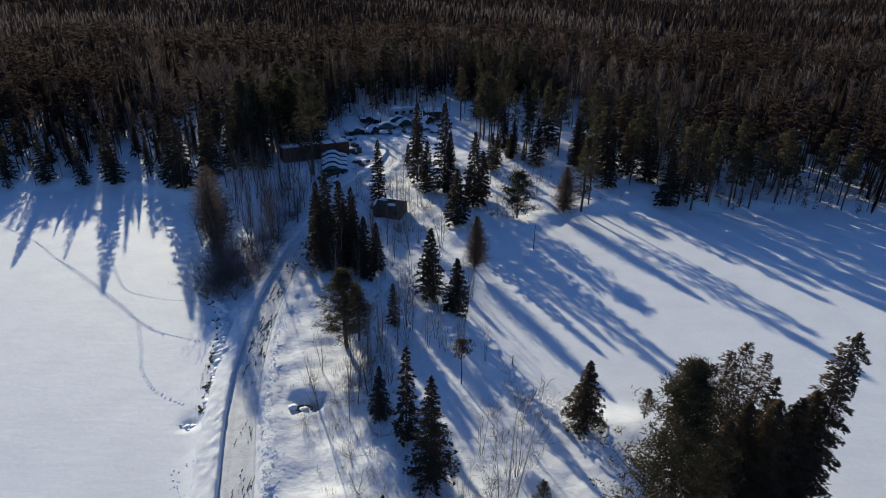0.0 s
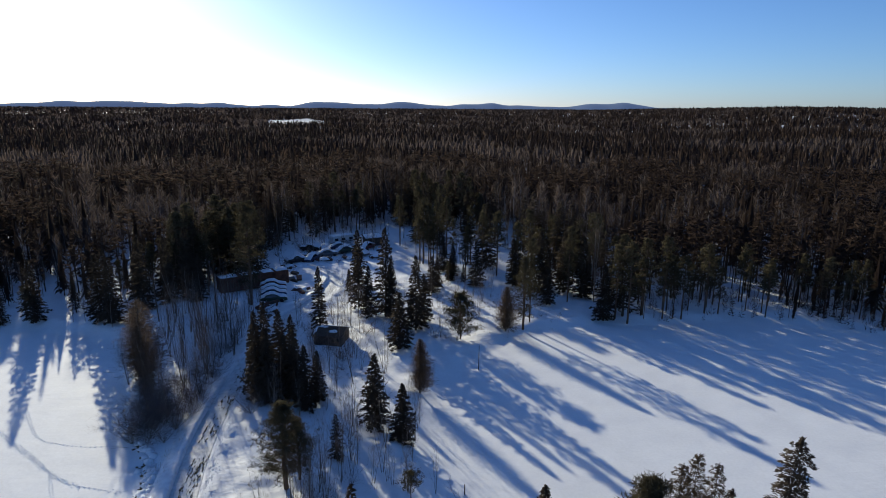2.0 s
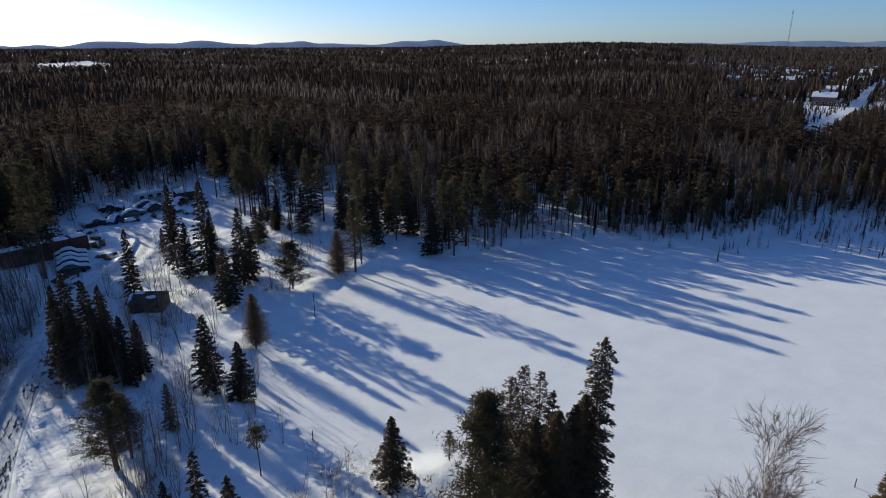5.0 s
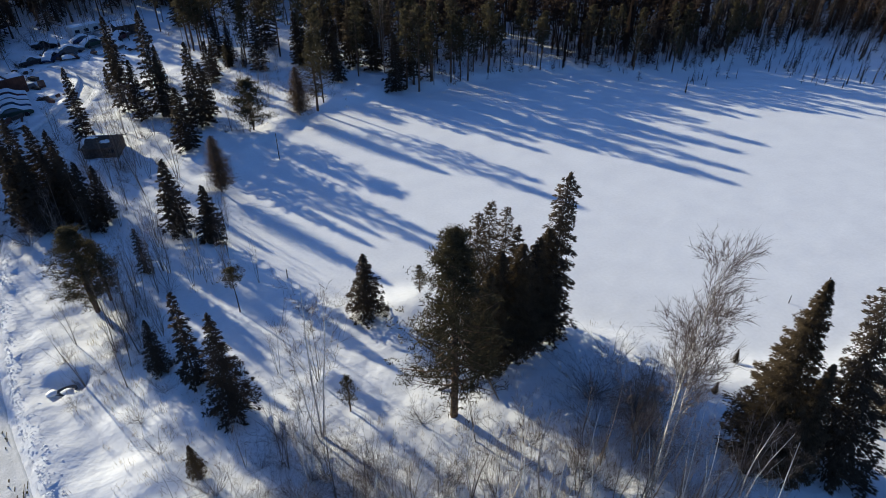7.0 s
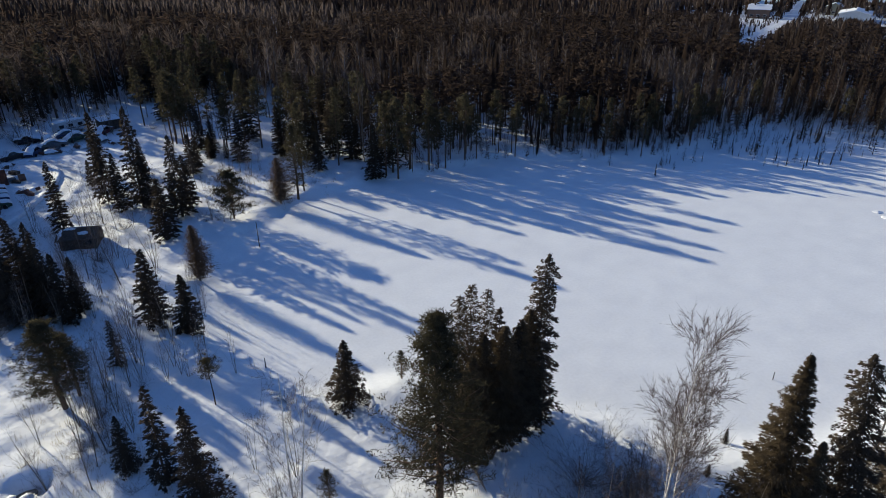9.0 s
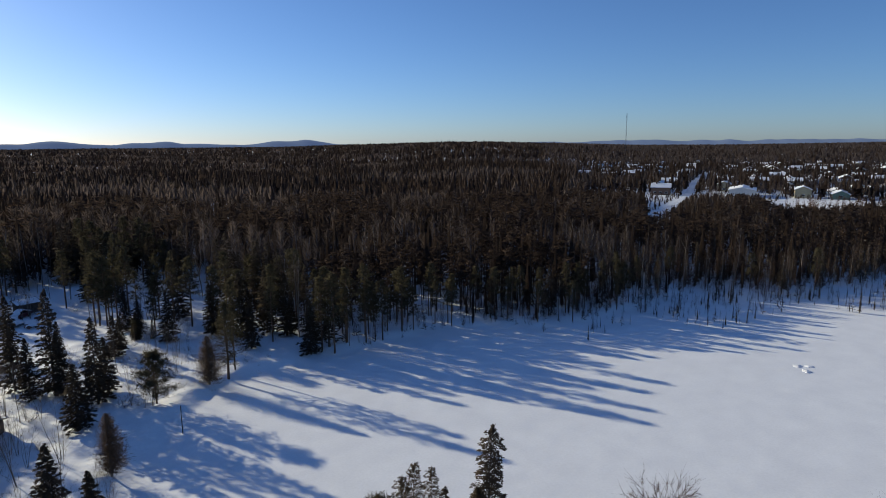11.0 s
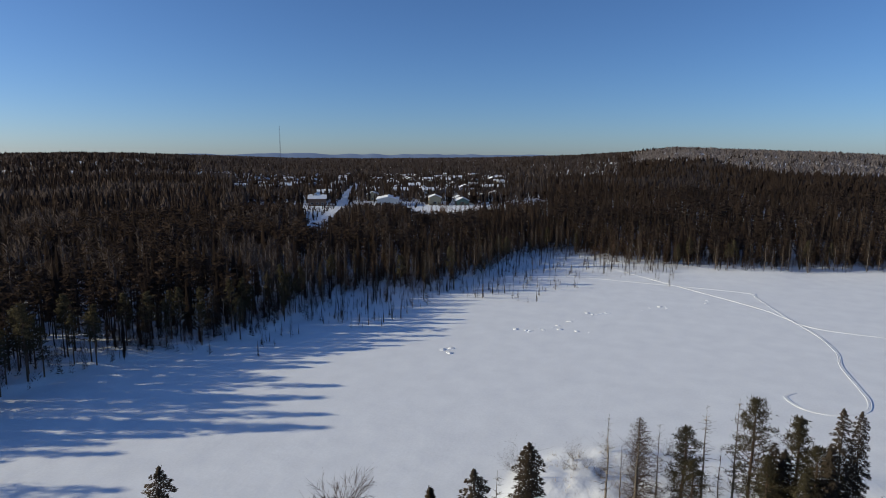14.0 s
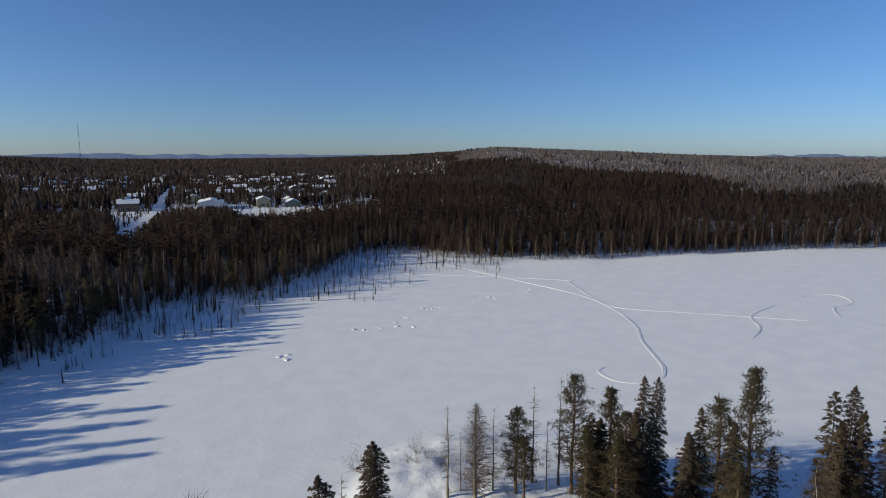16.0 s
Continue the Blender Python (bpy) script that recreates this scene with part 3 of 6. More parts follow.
tree_kind("denselarch", "larch_tree", "dense brown leafless larch at the shore", trunk_mesh(rng, 10, 0.13, GREY_BARK),
          larch_crown(rng, 10, 2.5, 1500, 0.016, 1.2).mesh("crown", LARCH, leafy=0.4))
for i in range(2):
    b = Build()
    for k in range(60):
        f = rng.random()
        a = rng.uniform(0, 6.28)
        p = Vector((0, 0, 10 * (0.2 + 0.78 * f)))
        e = p + Vector((math.cos(a), math.sin(a), rng.uniform(-0.2, 0.5))) * rng.uniform(0.4, 1.5) * (1.1 - f)
        b.tube([p, e], [0.025, 0.008], 3)
        for q in range(2):
            c = p.lerp(e, rng.uniform(.3, .9))
            b.tri(c, c + Vector((0, 0, 0.03)), c + Vector((rng.gauss(0, .3), rng.gauss(0, .3), rng.gauss(.1, .2))))
    tree_kind(f"snag{i}", "dead_tree", "grey dead conifer with broken bare twigs", trunk_mesh(rng, 10, 0.11, GREY_BARK), b.mesh("crown", GREY_BARK))
# lighter trees for the edge of the woods
for i in range(3):
    tree_kind(f"edgespruce{i}", "spruce_tree", "dark spruce at the edge of the forest", trunk_mesh(rng, 10, 0.13, BARK, sides=5),
              feather_crown(rng, cone(1.6, 0.8), 90, 22, 0.5, base=0.06 + 0.05 * i, sag=0.4, slim=0.24).mesh("crown", SPRUCE, leafy=0.55), group="trees along the forest edge")
for i in range(3):
    wood, green = pine_parts(rng, 10, 1.9, 30, 4, 13, start=0.34 + 0.06 * i, wide=0.16)
    wood.tube([Vector((0, 0, -0.3)), Vector((0.06, 0, 4)), Vector((0, 0, 9.8))], [0.13, 0.10, 0.02], 5)
    tree_kind(f"edgepine{i}", "pine_tree", "tall pine with bare lower trunk at the forest edge", wood.mesh("trunk", PINE_BARK, True),
              green.mesh("crown", PINE, leafy=0.5), group="trees along the forest edge")
for i in range(2):
    tree_kind(f"edgelarch{i}", "larch_tree", "brown leafless larch at the edge of the forest", trunk_mesh(rng, 10, 0.11, GREY_BARK, sides=5),
              larch_crown(rng, 10, 1.5, 240, 0.028).mesh("crown", LARCH, leafy=0.4), group="trees along the forest edge")
for i in range(2):
    a, b = bare_parts(rng, 10, 1, (0.02, 0), 0, 0.55, 0.08, 6)
    tree_kind(f"edgebirch{i}", "birch_tree", "leafless birch at the edge of the forest", a.mesh("trunk", GREY_BARK, True), b.mesh("crown", TWIG),
              group="trees along the forest edge")

random.seed(11)
# the point of land
for x, y, h, w in ((-0.9, 56.4, 8.1, 1.15), (1.8, 53.8, 6.3, 1.25), (2.3, 76.6, 8.0, 1.3), (4.9, 83.6, 11.4, 0.95), (6.3, 87.3, 7.6, 1.2),
                   (8.8, 101.6, 6.7, 1.3), (-3.7, 94.6, 13.1, 0.85), (0.6, 89.4, 14.3, 0.8), (-2.0, 89.6, 8.4, 0.95), (-9.1, 85.1, 9.7, 0.8),
                   (-13.2, 65.6, 11.1, 0.85), (-11.0, 64.2, 8.0, 0.9), (-8.4, 61.5, 7.6, 1.0), (-14.6, 67.2, 9.5, 0.9), (-12.6, 62.6, 9.0, 0.95), (-13.9, 63.6, 9.6, 1.0), (-11.8, 66.6, 9.8, 0.95), (-9.8, 63.4, 8.5, 0.9), (-7.2, 62.6, 6.2, 1.0), (-10.4, 66.4, 9.0, 0.9),
                   (11.2, 36.6, 6.0, 1.5), (34.4, 86.7, 8.9, 1.15), (30.3, 105.0, 7.5, 1.2), (13.8, 112.6, 6.4, 1.2)):
    plant(f"spruce{random.randrange(3)}" if y < 45 else f"midspruce{random.randrange(2)}", x, y, h, w)
for x, y, h, w in ((-4.4, 37.4, 4.9, 1.1), (-0.4, 31.0, 9.0, 1.0), (31.9, 6.6, 1.8, 1.3), (34.0, 19.9, 1.4, 1.1), (29.9, 18.1, 1.1, 1.2), (28.7, 6.0, 1.7, 1.3), (33.6, 7.6, 1.4, 1.2)):
    plant(f"spruce{random.randrange(3)}", x, y, h, w)
for x, y, h, w in ((-2.2, 34.7, 8.4, 1.0), (-4.4, 50.9, 4.7, 1.2)):
    plant("thinspruce", x, y, h, w)
plant("clubspruce", 23.0, 29.2, 13.7, 0.95, turn=0, tip=(1.0, 3.5))
for x, y, h, w in ((16.8, 29.0, 12.4, 1.05), (17.9, 29.4, 12.8, 0.95), (19.4, 29.7, 11.8, 0.95)):
    plant("opencedar", x, y, h, w)
for x, y, h, w in ((20.4, 29.7, 10.0, 1.0), (21.0, 28.2, 9.4, 1.0)):
    plant("thinspruce", x, y, h, w)
for x, y, h, w in ((19.6, 27.7, 10.0, 1.3), (21.4, 28.4, 9.6, 1.25), (18.0, 27.8, 9.6, 1.2), (22.5, 28.9, 9.6, 1.1), (16.6, 27.0, 9.0, 1.1)):
    plant("densespruce", x, y, h, w)
for x, y, h, w in ((-3.2, 26.9, 3.0, 1.1), (-4.2, 22.5, 2.0, 1.3), (-0.6, 20.8, 1.6, 1.4)):
    plant("densespruce", x, y, h, w)
plant("fullpine", -8.4, 46.9, 8.2, 1.6)
plant("bushpine", -7.4, 48.0, 6.0, 1.4)
plant("broadpine", 11.0, 80.2, 6.8, 1.1)
plant("bushpine", 20.8, 83.5, 11.3, 1.0)
plant("bushlarch", 4.2, 64.2, 6.8, 1.1)
plant("bushlarch", 18.0, 82.6, 7.0, 1.3)
plant("denselarch", -28.3, 70.0, 10.2, 1.55)
plant("denselarch", -29.9, 72.6, 8.2, 1.4)
plant("denselarch", -26.6, 65.6, 5.6, 1.5)
plant("pine0", -21.0, 96.0, 16.6, 0.95)
plant("edgepine1", 9.2, 126.5, 13.5, 0.9)
plant("edgepine0", 18.5, 121.2, 12.5, 0.9)
plant("edgepine1", 19.9, 115.1, 12.0, 0.9)
plant("fullpine", 12.7, 24.2, 14.8, 1.1, turn=40)
plant("flatpine", 2.0, 41.6, 4.4, 0.8)
plant("pine0", 16.4, 37.9, 2.9, 1.3)
plant("pine1", 6.7, 27.8, 3.4, 1.0)
plant("birch1", 4.3, 26.5, 12.4, 0.95, turn=100)
plant("birch1", 2.8, 23.0, 9.1, 0.9)
plant("birch0", 4.8, 17.6, 8.5)
plant("bigbirch", 21.4, 14.6, 16.2, 0.9, turn=180, tip=(-3.5, -4.5))
plant("birch0", 20.6, 14.2, 10.5, 0.8, turn=250)
for x, y, h in ((22.0, 17.0, 6.5), (22.8, 18.2, 6.0), (21.2, 16.4, 5.4), (23.6, 18.6, 5.0), (22.6, 16.6, 5.6)):
    plant("thicketbirch", x, y, h, 1.25)
plant("birch0", -5.0, 81.9, 7.4)
for x, y, h, tx in ((10.5, 14.3, 9, 4), (11.3, 13.6, 10, 8), (14.6, 12.2, 9, 3), (18.0, 10.0, 11, 12), (21.8, 7.9, 9, 16)):
    plant("birch0", x, y, h, 0.8, turn=0, tip=(-8, tx * 0.6))
for x, y, h in ((10.9, 18.4, 7.0), (12.8, 17.2, 8.2), (14.6, 16.6, 7.6), (16.6, 15.2, 8.4), (18.4, 13.2, 8.8), (8.6, 17.6, 6.4), (13.6, 14.4, 8.0), (20.2, 11.6, 9.2), (6.4, 19.4, 6.0), (23.2, 10.4, 8.6)):
    plant("birch1", x, y, h, 0.95)
plant("talltree", 28.2, 13.2, 13.3, 1.3, turn=0, tip=(-1.0, 1.5))
plant("talltree", 28.6, 11.6, 9.0, 1.3)
plant("densespruce", 27.0, 12.6, 6.4, 1.3)
plant("clubspruce", 31.2, 10.2, 14.0, 0.95, turn=0, tip=(-6, -2))
# pines and spruces before the forest, behind the point
for x, y, h, kind in ((8.7, 122.3, 13.5, "edgepine0"), (29.2, 114.7, 12.5, "edgepine1"), (22.0, 110.6, 12.8, "edgepine2"), (27.9, 101.2, 11.5, "midspruce1"), (32.8, 99.5, 12.0, "edgepine0"),
                      (34.2, 96.6, 11.0, "midspruce0"), (37.7, 85.2, 13.0, "edgepine0"), (36.3, 86.8, 12.0, "edgepine1"), (40.9, 87.2, 12.5, "edgepine1"), (45.6, 89.9, 12.5, "edgepine2"), (46.9, 86.2, 10.5, "edgepine2"),
                      (51.5, 87.6, 11.5, "edgepine0"), (25.2, 97.0, 11.0, "edgepine1"), (27.2, 93.5, 8.0, "midspruce1"), (22.3, 85.4, 9.5, "edgepine2"), (13.0, 110.3, 4.5, "midspruce1"), (15.3, 108.6, 3.5, "midspruce0"),
                      (4.5, 140.0, 12.0, "edgepine1"), (12.0, 126.0, 12.5, "edgepine2"), (24.5, 104.5, 12.0, "edgepine0")):
    plant(kind, x, y, h)
random.seed(29)
for _ in range(24):
    plant(random.choice(("edgepine0", "edgepine1", "edgespruce0", "edgespruce1", "midspruce0", "edgepine2")), random.uniform(-38, -23), random.uniform(107, 126), random.uniform(11, 15), random.uniform(1.0, 1.4))
for x, y, h in ((-31.5, 99.0, 12.0), (-34.0, 96.5, 11.0), (-36.5, 93.0, 12.0), (-29.0, 96.5, 8.0)):
    plant("midspruce1", x, y, h, 1.0)
for _ in range(20):
    plant(random.choice(("edgepine0", "edgepine1", "edgepine2", "midspruce0", "edgebirch0")), random.uniform(3, 27), random.uniform(118, 156), random.uniform(9, 14), random.uniform(.8, 1.1))
for _ in range(13):
    plant(random.choice(("midspruce0", "midspruce1", "edgepine0", "edgepine1", "edgepine2", "edgebirch0")), random.uniform(22, 36), random.uniform(93, 112), random.uniform(5, 12), random.uniform(.9, 1.3))
for _ in range(9):
    plant(random.choice(("midspruce0", "midspruce1", "edgepine1")), random.uniform(8, 20), random.uniform(104, 122), random.uniform(4, 11), random.uniform(.9, 1.3))
for _ in range(8):
    plant(random.choice(("midspruce0", "midspruce1", "edgebirch1")), random.uniform(-8, 6), random.uniform(88, 112), random.uniform(3, 9), random.uniform(.8, 1.2))
# the row along the far side of the strip
def tree_row(rows):
    """Trees by bearing and distance along the far side of the strip: bearing, distance, height, width, kind."""
    for az, d, h, w, kind in rows:
        a = radians(az)
        plant(kind, d * math.sin(a), d * math.cos(a), h, w)


tree_row(((71.6, 38, 11, 1.0, "snag0"), (74.8, 41, 11.8, 1.25, "clubspruce"), (82.3, 53, 9.4, 1.2, "snag0"), (83.6, 54, 6.0, 1.0, "snag1"), (85.1, 53, 9.6, 1.4, "larch"), (86.9, 54, 8.4, 1.0, "snag1"),
           (89.2, 54, 8.6, 1.2, "pine0"), (90.8, 56, 10.0, 1.1, "snag1"), (92.2, 55, 7.0, 1.0, "snag0"), (93.4, 56, 11.2, 1.0, "snag0"), (94.7, 55, 12, 0.9, "pine1"), (96.4, 54, 9.0, 1.1, "thinspruce"),
           (98.1, 54, 11.5, 1.05, "bushpine"), (99.6, 53, 9.5, 1.1, "pine1"), (101.1, 54, 12.6, 0.95, "spruce0"), (102.3, 56, 12.0, 0.8, "clubspruce"), (104.2, 54, 6.5, 1.0, "snag1"), (106.1, 54, 10.5, 0.9, "spruce1")))
tree_row(((107.7, 54, 11.6, 0.95, "pine1"), (110.2, 54, 14.8, 0.85, "bushpine"), (112.0, 55, 8.0, 0.9, "thinspruce"), (116.1, 56, 13.4, 1.0, "thinspruce"), (117.4, 57, 13.7, 0.85, "clubspruce"), (115.4, 50, 10.0, 1.2, "larch"),
           (96.0, 52, 8.5, 1.2, "bushpine"), (97.2, 53, 9.0, 1.1, "midspruce1"), (99.0, 51, 8.0, 1.3, "bushpine"), (100.5, 52, 10.0, 1.0, "midspruce0"), (105.2, 53, 8.5, 1.1, "midspruce0"), (108.9, 53, 10.0, 0.9, "midspruce1"),
           (90.0, 53, 6.5, 1.2, "pine1"), (116.8, 54, 11.5, 1.0, "midspruce0"), (118.2, 55, 12.5, 0.8, "midspruce1"), (109.5, 51, 7.5, 1.1, "bushpine"), (115.9, 49, 8.0, 1.0, "birch0"), (120.0, 56, 13.0, 0.8, "spruce1"),
           (123.0, 55, 12.0, 0.7, "pine0")))


# ---------------------------------------------------------------- the woods
def low_conifer(rng, n, start=0.12, r=1.5, size=0.5, power=0.8, core=0.45):
    """A spire of short drooping sprays round a dark ragged core."""
    b, t = Build(), Build()
    reach = lambda f: r * ((1 - f) ** power * (0.86 + 0.14 * math.sin(f * 40)) + 0.05)
    ring = []
    for k, f in enumerate((0.0, 0.35, 0.7, 1.0)):
        R = reach(f) * core * min(1.0, 0.35 + 2.5 * f)
        ring.append([Vector((math.cos(a) * R, math.sin(a) * R, 10 * (start + (0.97 - start) * f) + rng.uniform(-.3, .3))) for a in [6.283 * (i + rng.uniform(-.2, .2)) / 5 for i in range(5)]])
    for k in range(3):
        for i in range(5):
            j = (i + 1) % 5
            b.tri(ring[k][i], ring[k][j], ring[k + 1][j])
            b.tri(ring[k][i], ring[k + 1][j], ring[k + 1][i])
    for i in range(n):
        f = 1 - math.sqrt((i + rng.random()) / n)
        a = i * 2.39996 + rng.uniform(-.4, .4)
        R = reach(f) * rng.uniform(0.75, 1.2)
        o, s = Vector((math.cos(a), math.sin(a), 0)), Vector((-math.sin(a), math.cos(a), 0))
        z = 10 * (start + (0.97 - start) * f) + rng.uniform(-.15, .15)
        w = size * rng.uniform(0.3, 0.6) * (0.45 + 0.55 * (1 - f))
        p = o * max(0.0, R - size * 1.3) + Vector((0, 0, z + rng.uniform(0.1, 0.35)))
        e = o * R + s * rng.uniform(-.25, .25) * size + Vector((0, 0, z - 0.32 * R))
        b.tri(p - s * w, p + s * w, e)
    b.tri(Vector((-.12, 0, 9.3)), Vector((.12, 0, 9.3)), Vector((0, 0, 10.1)))
    b.tri(Vector((0, -.12, 9.3)), Vector((0, .12, 9.3)), Vector((0, 0, 10.1)))
    t.tube([Vector((0, 0, -0.5)), Vector((0, 0, 9))], [0.12, 0.03], 3)
    return b, t


def low_pine(rng, clumps, needles, start=0.4, size=0.6):
    """Rounded tufts of needles on the upper part of a bare stem."""
    b, t = Build(), Build()
    for c in range(clumps):
        f = (c + rng.random()) / clumps
        z = 10 * (start + (0.95 - start) * f)
        R = 1.75 * (1.0 - f ** 2.2) ** 0.6 * min(1.0, 0.55 + 2 * f)
        a = c * 2.4 + rng.uniform(-.4, .4)
        q = Vector((math.cos(a) * R * rng.uniform(.35, .95), math.sin(a) * R * rng.uniform(.35, .95), z))
        for _ in range(needles):
            d = Vector((rng.gauss(0, 1), rng.gauss(0, 1), rng.gauss(0.25, 0.6))).normalized()
            u = d.cross(Vector((rng.uniform(-1, 1), rng.uniform(-1, 1), rng.uniform(-1, 1)))).normalized()
            L = size * rng.uniform(0.7, 1.3)
            p = q + d * L * 0.1
            b.tri(p - u * L * 0.2, p + u * L * 0.2, p + d * L)
    t.tube([Vector((0, 0, -0.5)), Vector((rng.uniform(-.12, .12), 0, 5)), Vector((0, 0, 9.4))], [0.14, 0.1, 0.02], 3)
    return b, t


def low_bare(rng, n, wide=0.045, start=0.35):
    """A leafless head of fine rising twigs on a pale stem."""
    b, t = Build(), Build()
    for c in range(n):
        f = (c + rng.random()) / n
        a = c * 2.4 + rng.uniform(-.5, .5)
        o = Vector((math.cos(a), math.sin(a), 0))
        p = o * rng.uniform(0, 1.1) * (1.1 - f) + Vector((0, 0, 10 * (start + (0.9 - start) * f)))
        d = (o * rng.uniform(0.2, 0.8) + Vector((rng.gauss(0, .25), rng.gauss(0, .25), 1.0))).normalized()
        w = d.cross(Vector((rng.gauss(0, 1), rng.gauss(0, 1), 0.2))).normalized() * wide * rng.uniform(.6, 1.4)
        b.tri(p - w, p + w, p + d * rng.uniform(0.9, 1.9) * (1.15 - 0.5 * f))
    lean = Vector((rng.uniform(-.4, .4), rng.uniform(-.4, .4), 5))
    t.tube([Vector((0, 0, -0.5)), lean, Vector((0, 0, 9.4))], [0.1, 0.075, 0.02], 3)
    for k in range(3):
        q = lean.lerp(Vector((0, 0, 9.4)), rng.uniform(0, .5))
        t.tube([q, q + Vector((rng.uniform(-1, 1), rng.uniform(-1, 1), rng.uniform(1.2, 2.4)))], [0.05, 0.015], 3)
    return b, t


def low_larch(rng, n, wide=0.06):
    """A feathery leafless cone of level twigs."""
    b, t = Build(), Build()
    for c in range(n):
        f = 1 - math.sqrt((c + rng.random()) / n)
        a = c * 2.4 + rng.uniform(-.5, .5)
        R = 1.35 * ((1 - f) ** 0.75 + 0.06) * rng.uniform(.6, 1.15)
        o, s = Vector((math.cos(a), math.sin(a), 0)), Vector((-math.sin(a), math.cos(a), 0))
        p = o * R * rng.uniform(0, .5) + Vector((0, 0, 10 * (0.1 + 0.87 * f)))
        e = o * R + s * rng.uniform(-.3, .3) * R + Vector((0, 0, p.z + rng.uniform(-.1, .5) * R))
        w = Vector((0, 0, wide)) if c % 2 else s * wide * 1.3
        b.tri(p - w, p + w, e)
    t.tube([Vector((0, 0, -0.5)), Vector((0, 0, 9.8))], [0.11, 0.02], 3)
    return b, t


def skin(b, rings, tip):
    """Closes rings of points, low to high, and ends them in a tip."""
    n = len(rings[0])
    for k in range(len(rings) - 1):
        for i in range(n):
            j = (i + 1) % n
            b.tri(rings[k][i], rings[k][j], rings[k + 1][j])
            b.tri(rings[k][i], rings[k + 1][j], rings[k + 1][i])
    for i in range(n):
        b.tri(rings[-1][i], rings[-1][(i + 1) % n], tip)


def crown_ring(rng, n, z, r, rough, drop=0.0):
    """A ragged ring of points about the stem."""
    a0 = rng.uniform(0, 6.28)
    return [Vector((math.cos(a0 + 6.283 * i / n) * r * rng.uniform(1 - rough, 1 + rough), math.sin(a0 + 6.283 * i / n) * r * rng.uniform(1 - rough, 1 + rough), z + rng.uniform(-1, 1) * drop)) for i in range(n)]


def far_conifer(rng, sides=5, sprays=10):
    """A narrow ragged spire."""
    b = Build()
    skin(b, [crown_ring(rng, sides, 0.6, 0.95, .3, .4), crown_ring(rng, sides, 5.0, 0.6, .35, .6)], Vector((rng.uniform(-.1, .1), rng.uniform(-.1, .1), 10)))
    for k in range(sprays):
        f = (k + rng.random()) / sprays
        a, R, z = k * 2.4, 1.6 * (1 - f) ** 0.8 + 0.15, 1 + 8 * f
        o, q = Vector((math.cos(a), math.sin(a), 0)), Vector((-math.sin(a), math.cos(a), 0)) * 0.3
        b.tri(o * R * .4 - q + Vector((0, 0, z + .5)), o * R * .4 + q + Vector((0, 0, z + .5)), o * R + Vector((0, 0, z - .3 * R)))
    return b


def far_round(rng, n=20, wide=0.17):
    """An upright leafless head: many slim rising sprays."""
    b = Build()
    for k in range(n):
        a, f = k * 2.4 + rng.uniform(-.3, .3), (k + rng.random()) / n
        o = Vector((math.cos(a), math.sin(a), 0))
        p = o * rng.uniform(0.1, 1.15) * (1.1 - .6 * f) + Vector((0, 0, 1.2 + 5.6 * f))
        q = Vector((math.cos(a * 3.7), math.sin(a * 3.7), 0)) * wide * rng.uniform(.7, 1.4)
        b.tri(p - q, p + q, p + o * rng.uniform(-.1, .4) + Vector((0, 0, rng.uniform(2.0, 3.4) * (1.1 - .25 * f))))
    return b


def scatter(name, label, protos, mat, xs, ys, hs, which, seed, wide=1.0, leafy=None, lift=0.3):
    """Many trees joined into one mesh: each proto is repeated at the places that chose it."""
    r = np.random.RandomState(seed)
    V, F, N, off = [], [], [], 0
    zs = ground_z(xs, ys)
    for k, b in enumerate(protos):
        v, f = b.arrays()
        sel = np.nonzero(which == k)[0]
        if not len(sel):
            continue
        if leafy is not None:
            v, f, nrm = crown_normals(v, f, leafy, lift)
        a, s = r.uniform(0, 6.283, len(sel)), hs[sel] / 10
        w = s * r.uniform(0.8, 1.25, len(sel)) * (wide[sel] if np.ndim(wide) else wide)
        c, sn = np.cos(a), np.sin(a)
        P = np.empty((len(sel), len(v), 3))
        P[:, :, 0] = (v[None, :, 0] * c[:, None] - v[None, :, 1] * sn[:, None]) * w[:, None] + xs[sel, None]
        P[:, :, 1] = (v[None, :, 0] * sn[:, None] + v[None, :, 1] * c[:, None]) * w[:, None] + ys[sel, None]
        P[:, :, 2] = v[None, :, 2] * s[:, None] + zs[sel, None]
        V.append(P.reshape(-1, 3))
        if leafy is not None:
            Q = np.empty((len(sel), len(v), 3))
            Q[:, :, 0] = nrm[None, :, 0] * c[:, None] - nrm[None, :, 1] * sn[:, None]
            Q[:, :, 1] = nrm[None, :, 0] * sn[:, None] + nrm[None, :, 1] * c[:, None]
            Q[:, :, 2] = nrm[None, :, 2]
            N.append(Q.reshape(-1, 3))
        F.append((f[None] + (np.arange(len(sel)) * len(v))[:, None, None] + off).reshape(-1, 3))
        off += len(sel) * len(v)
    if not V:
        return None
    V, F = np.concatenate(V), np.concatenate(F)
    me = bpy.data.meshes.new(name)
    me.vertices.add(len(V))
    me.vertices.foreach_set("co", V.ravel())
    me.loops.add(len(F) * 3)
    me.loops.foreach_set("vertex_index", F.ravel().astype(np.int32))
    me.polygons.add(len(F))
    me.polygons.foreach_set("loop_start", np.arange(0, len(F) * 3, 3, dtype=np.int32))
    me.update(calc_edges=True)
    me.materials.append(mat)
    if leafy is not None:
        me.normals_split_custom_set_from_vertices(np.concatenate(N).tolist())
    return tagged(new(name, me), label, "woods", kind="stuff")


